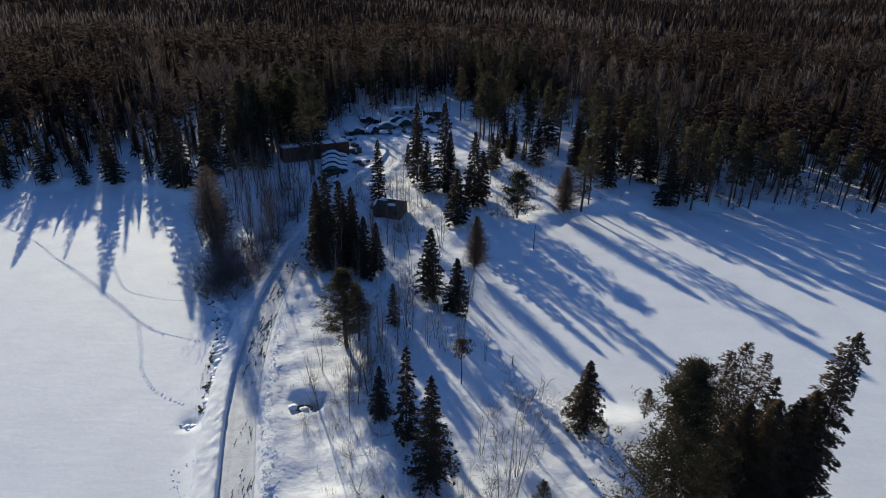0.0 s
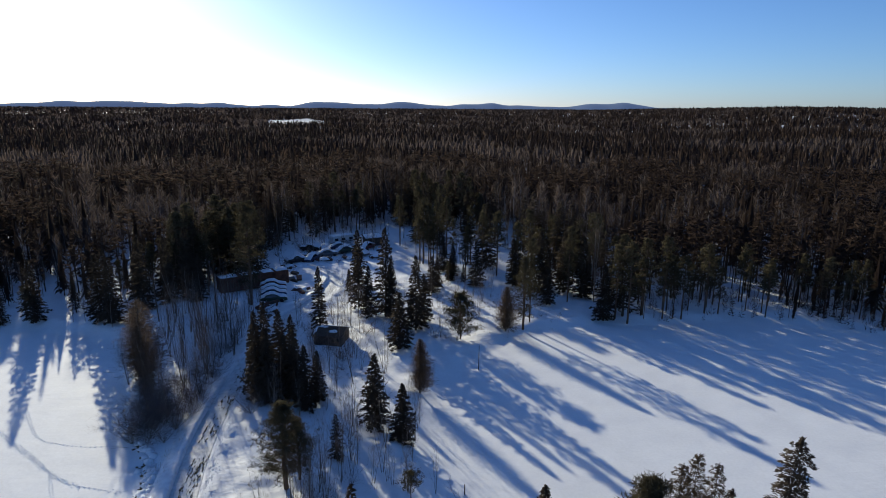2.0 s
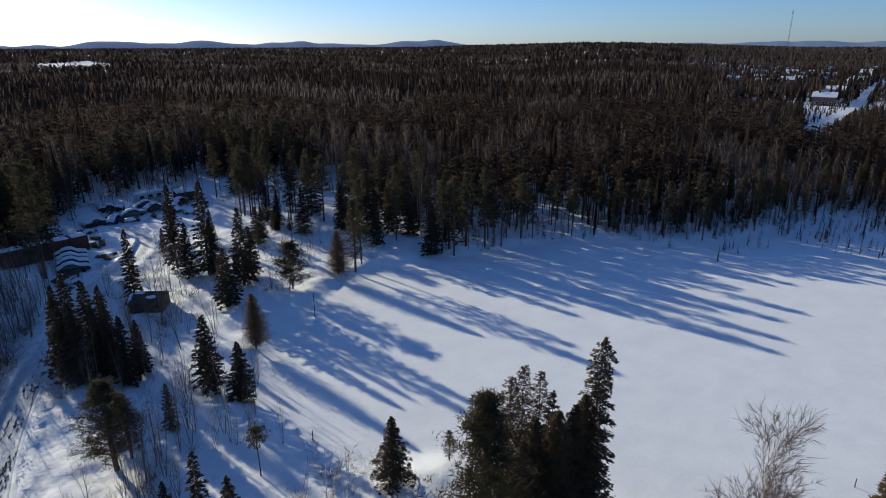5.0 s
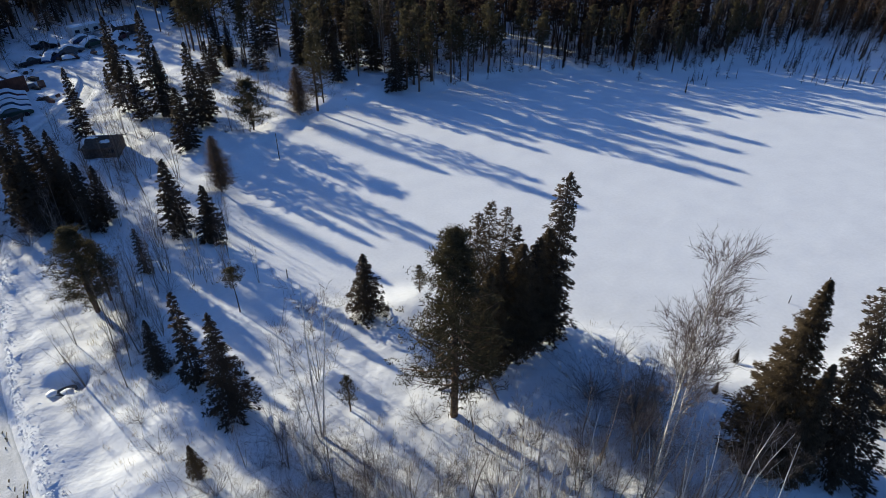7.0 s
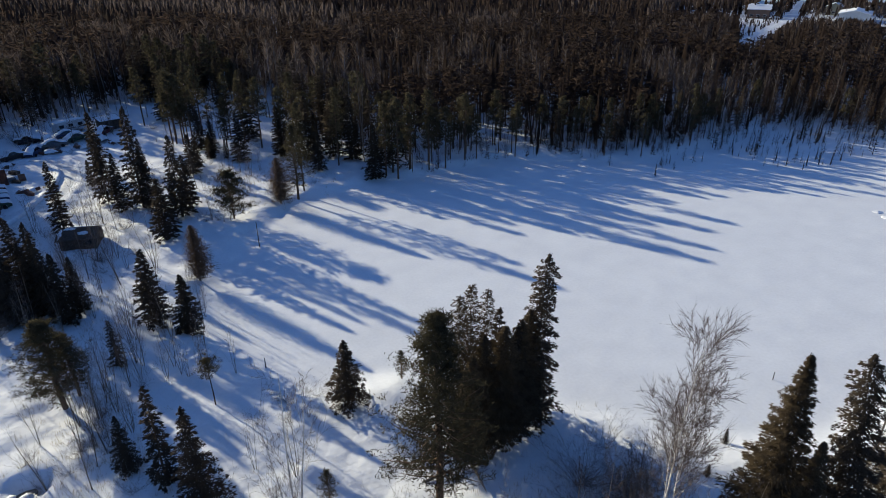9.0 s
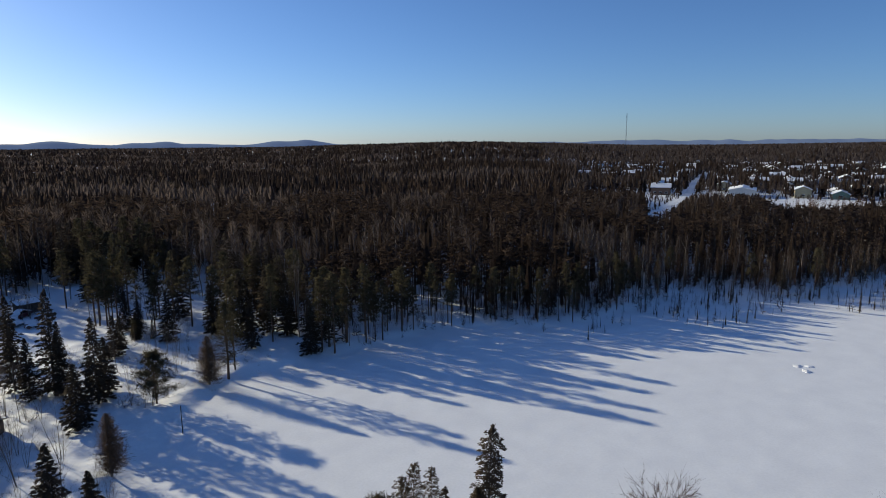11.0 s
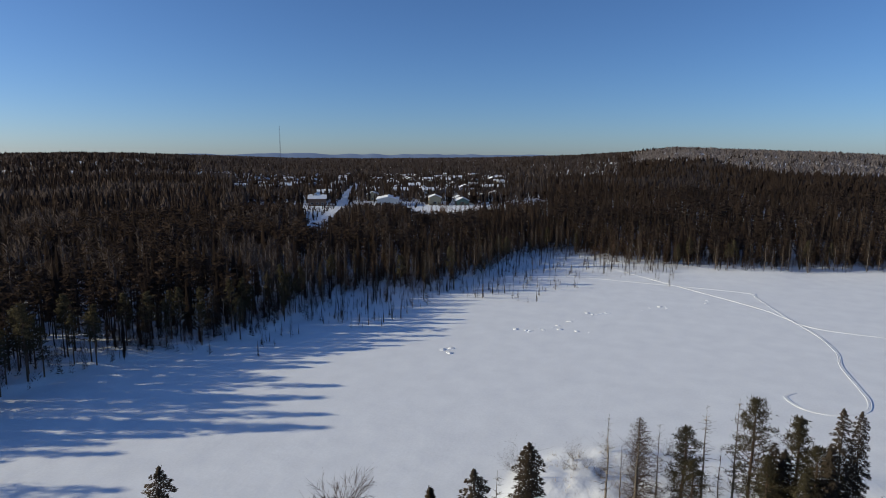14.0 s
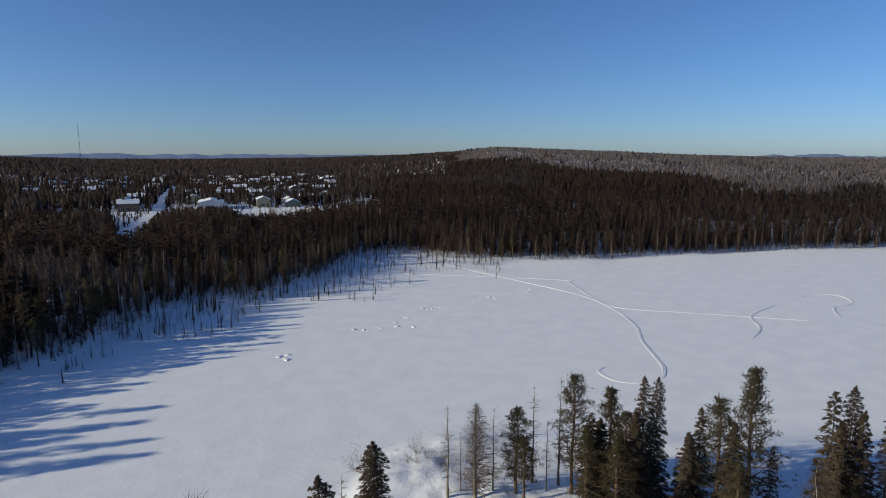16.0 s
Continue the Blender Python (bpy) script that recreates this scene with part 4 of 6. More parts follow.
YARD = [(-34, 62), (-36, 80), (-38, 98), (-30, 104), (-28, 112), (-26, 128), (-20, 148), (-8, 158), (8, 164), (19, 160), (27, 146), (32, 118), (36, 98), (34, 84), (10, 60), (10, 20), (45, 5),
        (70, 20), (76, -60), (80, -160), (-20, -60), (-60, -60), (-20, 40)]
STREET = [(216, 157), (232, 167), (309, 205), (459, 294), (560, 350)]
STRIP = [(-20, -200), (90, -200), (80, 0), (74, 24), (34, 36), (20, 48), (-20, 60)]
FAR_LAKE = [(-170, 1020), (-125, 995), (-88, 1050), (-105, 1250), (-150, 1420), (-240, 1400), (-215, 1200)]
FIELD = [(284, 138), (322, 160), (346, 168), (356, 138), (338, 108), (292, 98)]


def woods_places(r0, r1, step, seed):
    r = np.random.RandomState(seed)
    gx, gy = np.meshgrid(np.arange(-r1, r1, step), np.arange(-r1, r1, step))
    px = (gx + r.uniform(-.5, .5, gx.shape) * step).ravel()
    py = (gy + r.uniform(-.5, .5, gy.shape) * step).ravel()
    rad, az = np.hypot(px, py), np.degrees(np.arctan2(px, py))
    ok = (rad >= r0) & (rad < r1) & (az > -44) & (az < 121)
    px, py = px[ok], py[ok]
    for poly, margin in ((LAKE, 1.0), (BAY, 1.0), (YARD, 0.0), (STRIP, 0.0), (FIELD, 2.0), (FAR_LAKE, 0.0)):
        d, i = poly_dist(px, py, poly)
        ok = ~i & (d > margin)
        px, py = px[ok], py[ok]
    d, _ = poly_dist(px, py, STREET, closed=False)
    ok = d > 3.9
    return px[ok], py[ok]


def thin_town(px, py, keep, seed):
    """Fewer trees between the houses, with a ragged border."""
    r = np.random.RandomState(seed)
    rad, az = np.hypot(px, py), np.degrees(np.arctan2(px, py)) + 1.6 * waves(px, py, 90, 61, 2)
    rad = rad + 30 * waves(px, py, 120, 62, 2)
    town = sstep(385, 430, rad) * sstep(860, 740, rad) * sstep(49.0, 53.0, az + sstep(520, 620, rad) * 3) * sstep(74.0, 70.0, az)
    ok = r.random_sample(len(px)) > town * (1 - keep)
    return px[ok], py[ok]


def town_sight(rad, az):
    """The greatest height of trees before the village, which leaves the street and the field in view."""
    return np.maximum(32.5 - rad * np.interp(az, [47, 52.9, 53.5, 55.0, 56.0, 57.0, 62, 63.5, 68, 69.5, 76], [.072, .076, .121, .107, .093, .080, .078, .093, .092, .080, .07]), 2.2)


def species(px, py, seed):
    """0-1 spruce, 2-3 pine, 4-5 birch and aspen, 6-7 larch, in drifts."""
    r = np.random.RandomState(seed)
    n = len(px)
    az = np.degrees(np.arctan2(px, py))
    patch = waves(px, py, 60, 17, 2) + r.uniform(-.6, .6, n)
    kind = np.where(patch < -0.3, r.randint(4, 6, n), np.where(patch < 0.2, r.randint(0, 2, n), r.randint(2, 4, n)))
    shore = poly_dist(px, py, LAKE)[0]
    wet = sstep(50, 58, az) * (0.28 + 0.45 * sstep(55, 20, shore) + 0.25 * waves(px, py, 45, 71, 2)) + 0.25 * sstep(88, 106, az) + sstep(66, 74, az) * ((kind == 4) | (kind == 5))
    return np.where(r.random_sample(n) < wet, r.randint(6, 8, n), kind)


def forest(name_seed, protos, px, py, hs, kind, wide):
    """One stretch of forest: needles, brown larch twigs, grey birch heads and the stems below them."""
    scatter("conifer_woods", "dense dark conifer forest behind the frozen lake", [m[0] for m in protos[:4]], WOODS, px, py, hs, kind, name_seed, wide, leafy=0.97, lift=6.0)
    scatter("bare_woods", "grey leafless birches and aspens among the conifers", [m[0] for m in protos[4:6]], WOODS_BARE, px, py, hs, kind - 4, name_seed + 1, 1.25, leafy=0.93, lift=4.0)
    scatter("larch_woods", "brown leafless larches at the edge of the marsh", [m[0] for m in protos[6:]], LARCH_WOODS, px, py, hs, kind - 6, name_seed + 2, leafy=0.93, lift=3.0)
    pale = ((kind == 4) | (kind == 5)) & (protos is MID)
    dark = np.where(pale, -1, kind)
    scatter("forest_stems", "thin dark tree stems in the forest", [m[1] for m in protos], STEMS, px, py, hs, dark, name_seed)
    scatter("birch_stems", "pale birch stems in the forest", [m[1] for m in protos], BIRCH_STEMS, px, py, hs, np.where(pale, kind, -1), name_seed) if pale.any() else None


rng = random.Random(21)
MID = [low_conifer(rng, 150), low_conifer(rng, 140, 0.2, 1.3), low_pine(rng, 22, 13, 0.34, 0.55), low_pine(rng, 20, 13, 0.44, 0.55), low_bare(rng, 110), low_bare(rng, 100), low_larch(rng, 210, 0.065), low_larch(rng, 200, 0.065)]
LOW = [low_conifer(rng, 58, 0.08, 1.5, 0.8), low_conifer(rng, 54, 0.14, 1.35, 0.8), low_pine(rng, 14, 8, 0.3, 0.75), low_pine(rng, 13, 8, 0.36, 0.75),
       low_bare(rng, 46, 0.085), low_bare(rng, 44, 0.085), low_larch(rng, 100, 0.15), low_larch(rng, 96, 0.15)]
px, py = woods_places(40, 265, 3.3, 31)
rs = np.random.RandomState(5)
hs = rs.uniform(8.5, 14.5, len(px)) + np.where((px > -20) & (px < 45) & (py > 90), 1.2, np.where(px > 45, -0.5, 0.0))
kind = species(px, py, 8)
# trees by the lake are the lowest
ld = poly_dist(px, py, LAKE)[0]
east = px > 38
hs[east] = np.minimum(hs[east], 8.2 + 0.2 * ld[east] + rs.uniform(-1.6, 0.9, east.sum()))
# lower trees at the head of the bay, with a gap
bd = poly_dist(px, py, BAY)[0]
head = (px < -34) & (bd < 26)
hs[head] = np.minimum(hs[head], 3.4 + 0.25 * bd[head] + 1.8 * rs.random_sample(head.sum()))
gone = head & ((np.abs(px + 48.5 + 0.45 * (py - 90)) < 1.8) & (py < 104))
px, py, hs, kind = px[~gone], py[~gone], hs[~gone], kind[~gone]
for x, y, h in ((-42.0, 91.0, 10.6), (-40.6, 90.2, 11.4), (-39.2, 88.8, 10.2), (-51.8, 92.0, 9.6), (-57.0, 92.2, 7.6), (-63.0, 92.6, 8.0), (-69.0, 92.6, 8.6)):
    plant(random.choice(("midspruce0", "midspruce1", "edgespruce0")), x, y, h, 1.1)
# the front rows stand as trees of their own
edge = np.full(len(px), 1e9)
for poly in (LAKE, BAY, YARD):
    edge = np.minimum(edge, poly_dist(px, py, poly)[0])
rank = edge + 0.03 * np.hypot(px, py)
front = np.zeros(len(px), bool)
front[np.argsort(rank)[:290]] = True
random.seed(13)
for x, y, h, k in zip(px[front], py[front], hs[front], kind[front]):
    if x > 40 and k < 2 and random.random() < 0.5:
        k = 2
    key = ("edgespruce%d" % random.randrange(3), "edgepine%d" % random.randrange(3), "edgebirch%d" % random.randrange(2), "edgelarch%d" % random.randrange(2))[int(k) // 2]
    plant(key, float(x), float(y), float(h), random.uniform(0.85, 1.25))
px, py, hs, kind = px[~front], py[~front], hs[~front], kind[~front]
ox, oy = woods_places(265, 440, 4.3, 33)
oaz = np.degrees(np.arctan2(ox, oy))
ox, oy = ox[oaz > 72], oy[oaz > 72]
px, py = np.concatenate([px, ox]), np.concatenate([py, oy])
hs = np.concatenate([hs, rs.uniform(7.5, 13.0, len(ox))])
kind = np.concatenate([kind, species(ox, oy, 9)])
rad, az = np.hypot(px, py), np.degrees(np.arctan2(px, py))
low = (az > 48) & (az < 76) & (rad > 175)
hs[low] = np.minimum(hs[low], town_sight(rad[low], az[low]) + 1.5 - 3.2 * rs.random_sample(low.sum()))
hs = np.maximum(hs, 1.8)
for sel, protos, seed in ((rad <= 170, MID, 3), (rad > 170, LOW, 6)):
    forest(seed, protos, px[sel], py[sel], hs[sel], kind[sel], 1.15 if protos is MID else 1.45)

# young trees crowding the edge of the marsh
ux, uy = woods_places(70, 300, 2.7, 51)
ua, ud = np.degrees(np.arctan2(ux, uy)), poly_dist(ux, uy, LAKE)[0]
sel = (ua > 36) & (ud > 1) & (rs.random_sample(len(ux)) < sstep(36, 14, ud) * np.maximum(sstep(1, 9, ud), 0.8 * sstep(66, 58, ua)))
ux, uy, ud = ux[sel], uy[sel], ud[sel]
forest(61, LOW, ux, uy, np.minimum(rs.uniform(2.2, 7.5, len(ux)), 3.0 + 0.35 * ud), np.where(rs.random_sample(len(ux)) < 0.5, rs.randint(6, 8, len(ux)), rs.randint(0, 2, len(ux))), 1.1)

FAR = [far_conifer(rng, 4, 15), far_conifer(rng, 4, 14), far_round(rng, 26, 0.14), far_round(rng, 24, 0.14)]
FARTHER = [far_conifer(rng, 3, 0), far_conifer(rng, 3, 0), far_round(rng, 12, 0.28), far_round(rng, 12, 0.28)]
FX, FY, FH = [], [], []
for r0, r1, step, seed in ((265, 700, 5.1, 41), (700, 1800, 9.6, 42), (1800, 4200, 26.0, 43)):
    px, py = woods_places(r0, r1, step, seed)
    px, py = thin_town(px, py, 0.3, seed)
    done_ = (np.hypot(px, py) < 440) & (np.degrees(np.arctan2(px, py)) > 72)
    px, py = px[~done_], py[~done_]
    FX.append(px), FY.append(py), FH.append(rs.uniform(7.5, 13.5, len(px)) * (1 if r1 < 2000 else 1.2))
px, py, hs = np.concatenate(FX), np.concatenate(FY), np.concatenate(FH)
rad, az = np.hypot(px, py), np.degrees(np.arctan2(px, py))
hs[(az > 47) & (az < 73) & (rad < 850) & (rad > 410)] *= 0.75
low = (az > 48) & (az < 76) & (rad < 410)
hs[low] = np.minimum(hs[low], town_sight(rad[low], az[low]))
patch = waves(px, py, 220, 19, 2) + rs.uniform(-.5, .5, len(px))
gx, gy = woods_places(560, 1500, 9.0, 44)
sel = np.degrees(np.arctan2(gx, gy)) > 82
px, py, hs = np.concatenate([px, gx[sel]]), np.concatenate([py, gy[sel]]), np.concatenate([hs, rs.uniform(7, 12, sel.sum())])
rad, az = np.hypot(px, py), np.degrees(np.arctan2(px, py))
patch = np.concatenate([patch, waves(gx[sel], gy[sel], 220, 19, 2) + rs.uniform(-.5, .5, sel.sum())])
# a hill of pale aspen with ledges of bare snow, beyond the far shore
hill = (az > 83 + 3 * waves(px, py, 200, 74, 2)) & (rad > np.interp(az, [80, 90, 100, 110, 121], [900, 800, 640, 560, 520]) + 90 * waves(px, py, 240, 73, 2))
ledge = hill & (waves(px, py, 150, 75, 3) > 0.35) & (az > 85) & (az < 101) & (rad > 850)
keep = ~ledge | (rs.random_sample(len(px)) < 0.6)
px, py, hs, patch, hill, rad, az = px[keep], py[keep], hs[keep], patch[keep], hill[keep], rad[keep], az[keep]
hs[hill] *= 0.8
wide = np.where(rad < 700, 1.75, np.where(rad < 1800, 2.6, 4.6))
behind = (az > 44) & (az < 82) & (rad > 640)
bare = (patch < -0.2) | ((az > 46) & (az < 76) & (rad < 900) & (rs.random_sample(len(px)) < 0.6)) | (behind & (rs.random_sample(len(px)) < 0.55)) | (hill & (rs.random_sample(len(px)) < 0.9))
kind = np.where(bare, rs.randint(2, 4, len(px)), np.where(patch < 0.3, rs.randint(0, 2, len(px)), rs.randint(0, 4, len(px))))
for dist, protos in ((rad < 700, FAR), (rad >= 700, FARTHER)):
    for sel, name, label, mat in ((~bare & dist, "distant_conifer_woods", "dark conifer forest reaching to the horizon", WOODS),
                                  (bare & ~hill & dist, "distant_bare_woods", "brown leafless woods in the distance", WOODS_BARE),
                                  (bare & hill & dist, "hillside_aspen_woods", "pale leafless aspen woods on the snowy hill", ASPEN_WOODS)):
        scatter(name, label, protos, mat, px[sel], py[sel], hs[sel], kind[sel], 8, wide[sel], leafy=0.95, lift=4.0)


# leafless larches standing thinly before the sports field
lx, ly = rs.uniform(262, 330, 260), rs.uniform(70, 150, 260)
la, lr = np.degrees(np.arctan2(lx, ly)), np.hypot(lx, ly)
sel = (la > 64) & (la < 75) & (lr > 262) & (lr < 325)
scatter("larch_screen", "thin brown larches before the snowy field", [m[0] for m in LOW[6:]], LARCH_WOODS, lx[sel], ly[sel], rs.uniform(6, 10.5, sel.sum()), rs.randint(0, 2, sel.sum()), 21, 1.1, leafy=0.9, lift=0.2)

# yard trees between the houses
tx, ty = woods_places(280, 830, 4.7, 47)
tr, ta = np.hypot(tx, ty), np.degrees(np.arctan2(tx, ty)) + 1.6 * waves(tx, ty, 90, 61, 2)
sel = (ta > 47.5) & (ta < 73.5) & (waves(tx, ty, 70, 79, 2) + rs.uniform(-.5, .5, len(tx)) > -0.5)
tx, ty = tx[sel], ty[sel]
tk = np.where(rs.random_sample(len(tx)) < 0.36, rs.randint(0, 2, len(tx)), rs.randint(2, 4, len(tx)))
th = np.where(tk < 2, rs.uniform(4, 12, len(tx)), rs.uniform(4.0, 9.0, len(tx)))
tr, ta = np.hypot(tx, ty), np.degrees(np.arctan2(tx, ty))
th = np.where(tr < 400, np.minimum(th, town_sight(tr, ta) + 1.0), th)
sel = tk < 2
scatter("village_conifers", "dark conifers standing between the houses", FAR, WOODS, tx[sel], ty[sel], th[sel], tk[sel], 14, 1.5, leafy=0.93, lift=4.0)
scatter("village_trees", "bare brown trees and hedges between the houses", FAR, WOODS_BARE, tx[~sel], ty[~sel], th[~sel], tk[~sel], 15, 1.5, leafy=0.93, lift=4.0)


def distant_hills(name, az0, az1, r, base, height, seed, label):
    """A long low range: ridge line with a slope on both sides."""
    n = 160
    b = Build()
    az = np.radians(np.linspace(az0, az1, n))
    prof = 0.5 + 0.5 * waves(np.linspace(0, 100, n), np.zeros(n), 16, seed, 3)
    prof = height * prof * sstep(0, 0.12, np.linspace(0, 1, n)) * sstep(0, 0.12, np.linspace(1, 0, n))
    for k in range(n):
        for rr, z in ((r - 350, 0), (r - 120, (base + prof[k]) * 0.75), (r, base + prof[k]), (r + 200, 0)):
            b.v.append(Vector((math.sin(az[k]) * rr, math.cos(az[k]) * rr, z)))
    for k in range(n - 1):
        for q in range(3):
            a = k * 4 + q
            b.f.append((a, a + 4, a + 5, a + 1))
    tagged(new(name, b.mesh(name, HAZED_HILL, True)), label, "hills", kind="structure")


distant_hills("backdrop", -34, 30, 4600, 30, 52, 23, "forested hills on the horizon in painted blue haze")
distant_hills("backdrop_south", 103, 124, 4400, 24, 26, 31, "wooded hills beyond the lake in painted blue haze")
distant_hills("backdrop_east", 40, 86, 4300, 36, 22, 29, "low wooded hills on the horizon in painted blue haze")


# ---------------------------------------------------------------- the road and its banks
def ribbon(name, line, profile, mat, lift=0.0, ground=False, subdiv=None):
    """A strip along a plan line; the profile gives (offset, height) across it."""
    b = Build()
    m = len(profile)
    for i, p in enumerate(line):
        d = (line[min(i + 1, len(line) - 1)] - line[max(i - 1, 0)]).normalized()
        s = Vector((d.y, -d.x, 0))
        for o, h in profile:
            q = p + s * o
            z = 0.0
            b.v.append(Vector((q.x, q.y, z + h + lift)))
    if ground:
        zs = ground_z(np.array([v.x for v in b.v]), np.array([v.y for v in b.v]))
        for v, z in zip(b.v, zs):
            v.z += float(z)
    for i in range(len(line) - 1):
        for k in range(m - 1):
            a = i * m + k
            b.f.append((a, a + 1, a + m + 1, a + m))
    return new(name, b.mesh(name, mat, True))


road_line = [p for p in curve_through(ROAD, 0.5) if p.y > 4]
road_profile = [(-1.22, -0.06), (-1.1, 0.04), (-0.7, 0.03), (-0.5, 0.0), (-0.3, 0.03), (0.2, 0.06), (0.65, 0.03), (0.85, 0.0), (1.0, 0.03), (1.15, 0.05), (1.27, -0.06)]
tagged(ribbon("road", road_line, road_profile, ROAD_SNOW, lift=0.80), "narrow ploughed lane of packed grey snow", "road", kind="structure")

fine_line = [p for p in curve_through(ROAD, 0.25) if 4 < p.y < 118]
left_bank = [(-3.2, -0.7), (-2.8, -0.02), (-2.5, 0.12), (-2.2, 0.24), (-1.95, 0.32), (-1.75, 0.38), (-1.6, 0.42), (-1.48, 0.46), (-1.34, 0.46), (-1.24, 0.4), (-1.18, 0.2), (-1.14, -0.05)]
right_bank = [(1.17, -0.05), (1.25, 0.07), (1.45, 0.12), (1.65, 0.13), (1.85, 0.1), (2.05, 0.05), (2.3, -0.05), (2.6, -0.5)]
for prof, seed in ((left_bank, 4), (right_bank, 5)):
    bank = ribbon("snow_bank", fine_line, prof, CLODS, lift=0.80)
    co = np.array([tuple(v.co) for v in bank.data.vertices])
    co[:, 2] += 0.05 * waves(co[:, 0], co[:, 1], 1.3, seed) + 0.045 * waves(co[:, 0], co[:, 1], 0.45, seed + 2, 2)
    bank.data.vertices.foreach_set("co", co.ravel())
    tagged(bank, "rough bank of ploughed snow beside the lane", "snow bank", kind="structure")

LUMPS = []
rng = random.Random(3)
for i in range(4):
    b = Build()
    bm = bmesh.new()
    bmesh.ops.create_icosphere(bm, subdivisions=1, radius=1.0)
    for v in bm.verts:
        v.co *= rng.uniform(0.65, 1.2)
        v.co.z *= 0.45
        b.v.append(v.co.copy())
    for f in bm.faces:
        b.f.append(tuple(v.index for v in f.verts))
    bm.free()
    LUMPS.append(b)


def lumps(name, label, category, mat, places, seed, forms=None, flat=1.0, lift=0.0):
    forms = forms or LUMPS
    r = np.random.RandomState(seed)
    p = np.array(places)
    z = ground_z(p[:, 0], p[:, 1])
    V, F, off = [], [], 0
    which = r.randint(0, len(forms), len(p))
    for k, b in enumerate(forms):
        v, f = b.arrays()
        for i in np.nonzero(which == k)[0]:
            a = r.uniform(0, 6.28)
            c, s = math.cos(a), math.sin(a)
            q = v * p[i, 2]
            V.append(np.stack([q[:, 0] * c - q[:, 1] * s + p[i, 0], q[:, 0] * s + q[:, 1] * c + p[i, 1], q[:, 2] * flat + z[i] + 0.1 * p[i, 2] + lift], -1))
            F.append(f + off)
            off += len(v)
    me = bpy.data.meshes.new(name)
    me.from_pydata(np.concatenate(V).tolist(), [], np.concatenate(F).tolist())
    me.materials.append(mat)
    if mat is SNOW_CAP and forms is LUMPS:
        me.polygons.foreach_set("use_smooth", [True] * len(me.polygons))
    return tagged(new(name, me), label, category, kind="stuff")


OCTA = Build()
OCTA.v = [Vector(c) for c in ((1, 0, 0), (0, .9, 0), (-1.1, 0, 0), (0, -1, 0), (.1, 0, .55), (0, .1, -.5))]
OCTA.f = [(0, 1, 4), (1, 2, 4), (2, 3, 4), (3, 0, 4), (1, 0, 5), (2, 1, 5), (3, 2, 5), (0, 3, 5)]
for side, n, rise, low_, high_ in ((-1, 34, 0.07, 0.04, 0.1), (1, 32, 0.0, 0.03, 0.08)):
    clods = []
    for p in road_line:
        if p.y > 100:
            continue
        for _ in range(n):
            o = side * (1.3 + abs(rng.gauss(0, 0.6)))
            clods.append((p.x + o, p.y + rng.uniform(-.3, .3), rng.uniform(low_, high_) if rng.random() < 0.96 else rng.uniform(0.08, 0.13)))
    lumps("ploughed_snow", "clods of ploughed snow banked along the lane", "snow bank", CLODS, clods, 5 + side, [OCTA], 0.6, rise)

# grass showing through the packed snow
tufts = Build()
for cx, cy, n in ((-13.3, 30.0, 12), (-14.5, 35.0, 8), (-16.3, 44.6, 22), (-17.0, 50.6, 44), (-17.5, 56.5, 40), (-11.9, 25.0, 6), (-17.4, 63.0, 40), (-17.2, 70.0, 40), (-11.2, 18, 6), (-16.9, 48, 30)):
    for _ in range(n):
        x, y = cx + rng.choice((-.25, .3, .7)) + rng.gauss(0, 0.12), cy + rng.gauss(0, 1.1)
        z = 0.84
        L, w = rng.uniform(0.15, 0.7), rng.uniform(0.02, 0.07)
        tufts.quad(Vector((x - w, y, z)), Vector((x + w, y, z)), Vector((x + w * .6, y + L, z + 0.03)), Vector((x - w * .6, y + L, z + 0.03)))
        tufts.tri(Vector((x - w, y, z)), Vector((x + w, y, z)), Vector((x + rng.gauss(0, .08), y + rng.gauss(0, .08), z + rng.uniform(.08, .22))))
tagged(new("road_turf", tufts.mesh("road_turf", TURF)), "patches of brown grass showing through the lane", "grass", kind="stuff")


def water_pool(x, y, r, z):
    b = Build()
    n = 18
    ring = [Vector((x + math.cos(6.283 * i / n) * r * rng.uniform(.8, 1.15), y + math.sin(6.283 * i / n) * r * 0.6 * rng.uniform(.8, 1.15), z)) for i in range(n)]
    b.v = [Vector((x, y, z))] + ring
    b.f = [(0, 1 + i, 1 + (i + 1) % n) for i in range(n)]
    tagged(new("water", b.mesh("water", WATER)), "dark open water in a melted hollow", "water", kind="structure")


shore_dark, shore_snow = [], []
for p in curve_through([(-28.6, 63.6), (-26.5, 59.6), (-23.2, 54.0), (-21.8, 50.5), (-21.0, 47), (-20.2, 44.6), (-19.7, 41.5), (-19.3, 38.6)], 0.35):
    gap = 0.5 + 0.5 * math.sin(p.y * 1.7) + 0.3 * math.sin(p.y * 4.1)
    for _ in range(7):
        if rng.random() < gap:
            shore_dark.append((p.x + 0.45 + rng.gauss(0, .22), p.y + rng.gauss(0, .25), rng.uniform(.06, .2)))
    for _ in range(2):
        shore_snow.append((p.x + rng.uniform(.6, 1.3), p.y + rng.gauss(0, .3), rng.uniform(.25, .6)))
lumps("shore_rocks", "dark earth and stones bared along the shore", "rocks", TURF, shore_dark, 34, None, 1.2)
lumps("shore_snow", "snow cushions overhanging the dark shore", "snow", SNOW_CAP, shore_snow, 35, None, 1.0)
WATER = material("dark_water", (0.012, 0.013, 0.014), (0.03, 0.03, 0.028), scale=2, rough=0.08, spec=0.5)
water_pool(-10.7, 38.7, 0.8, gz(-10.8, 38.8) + 0.14)
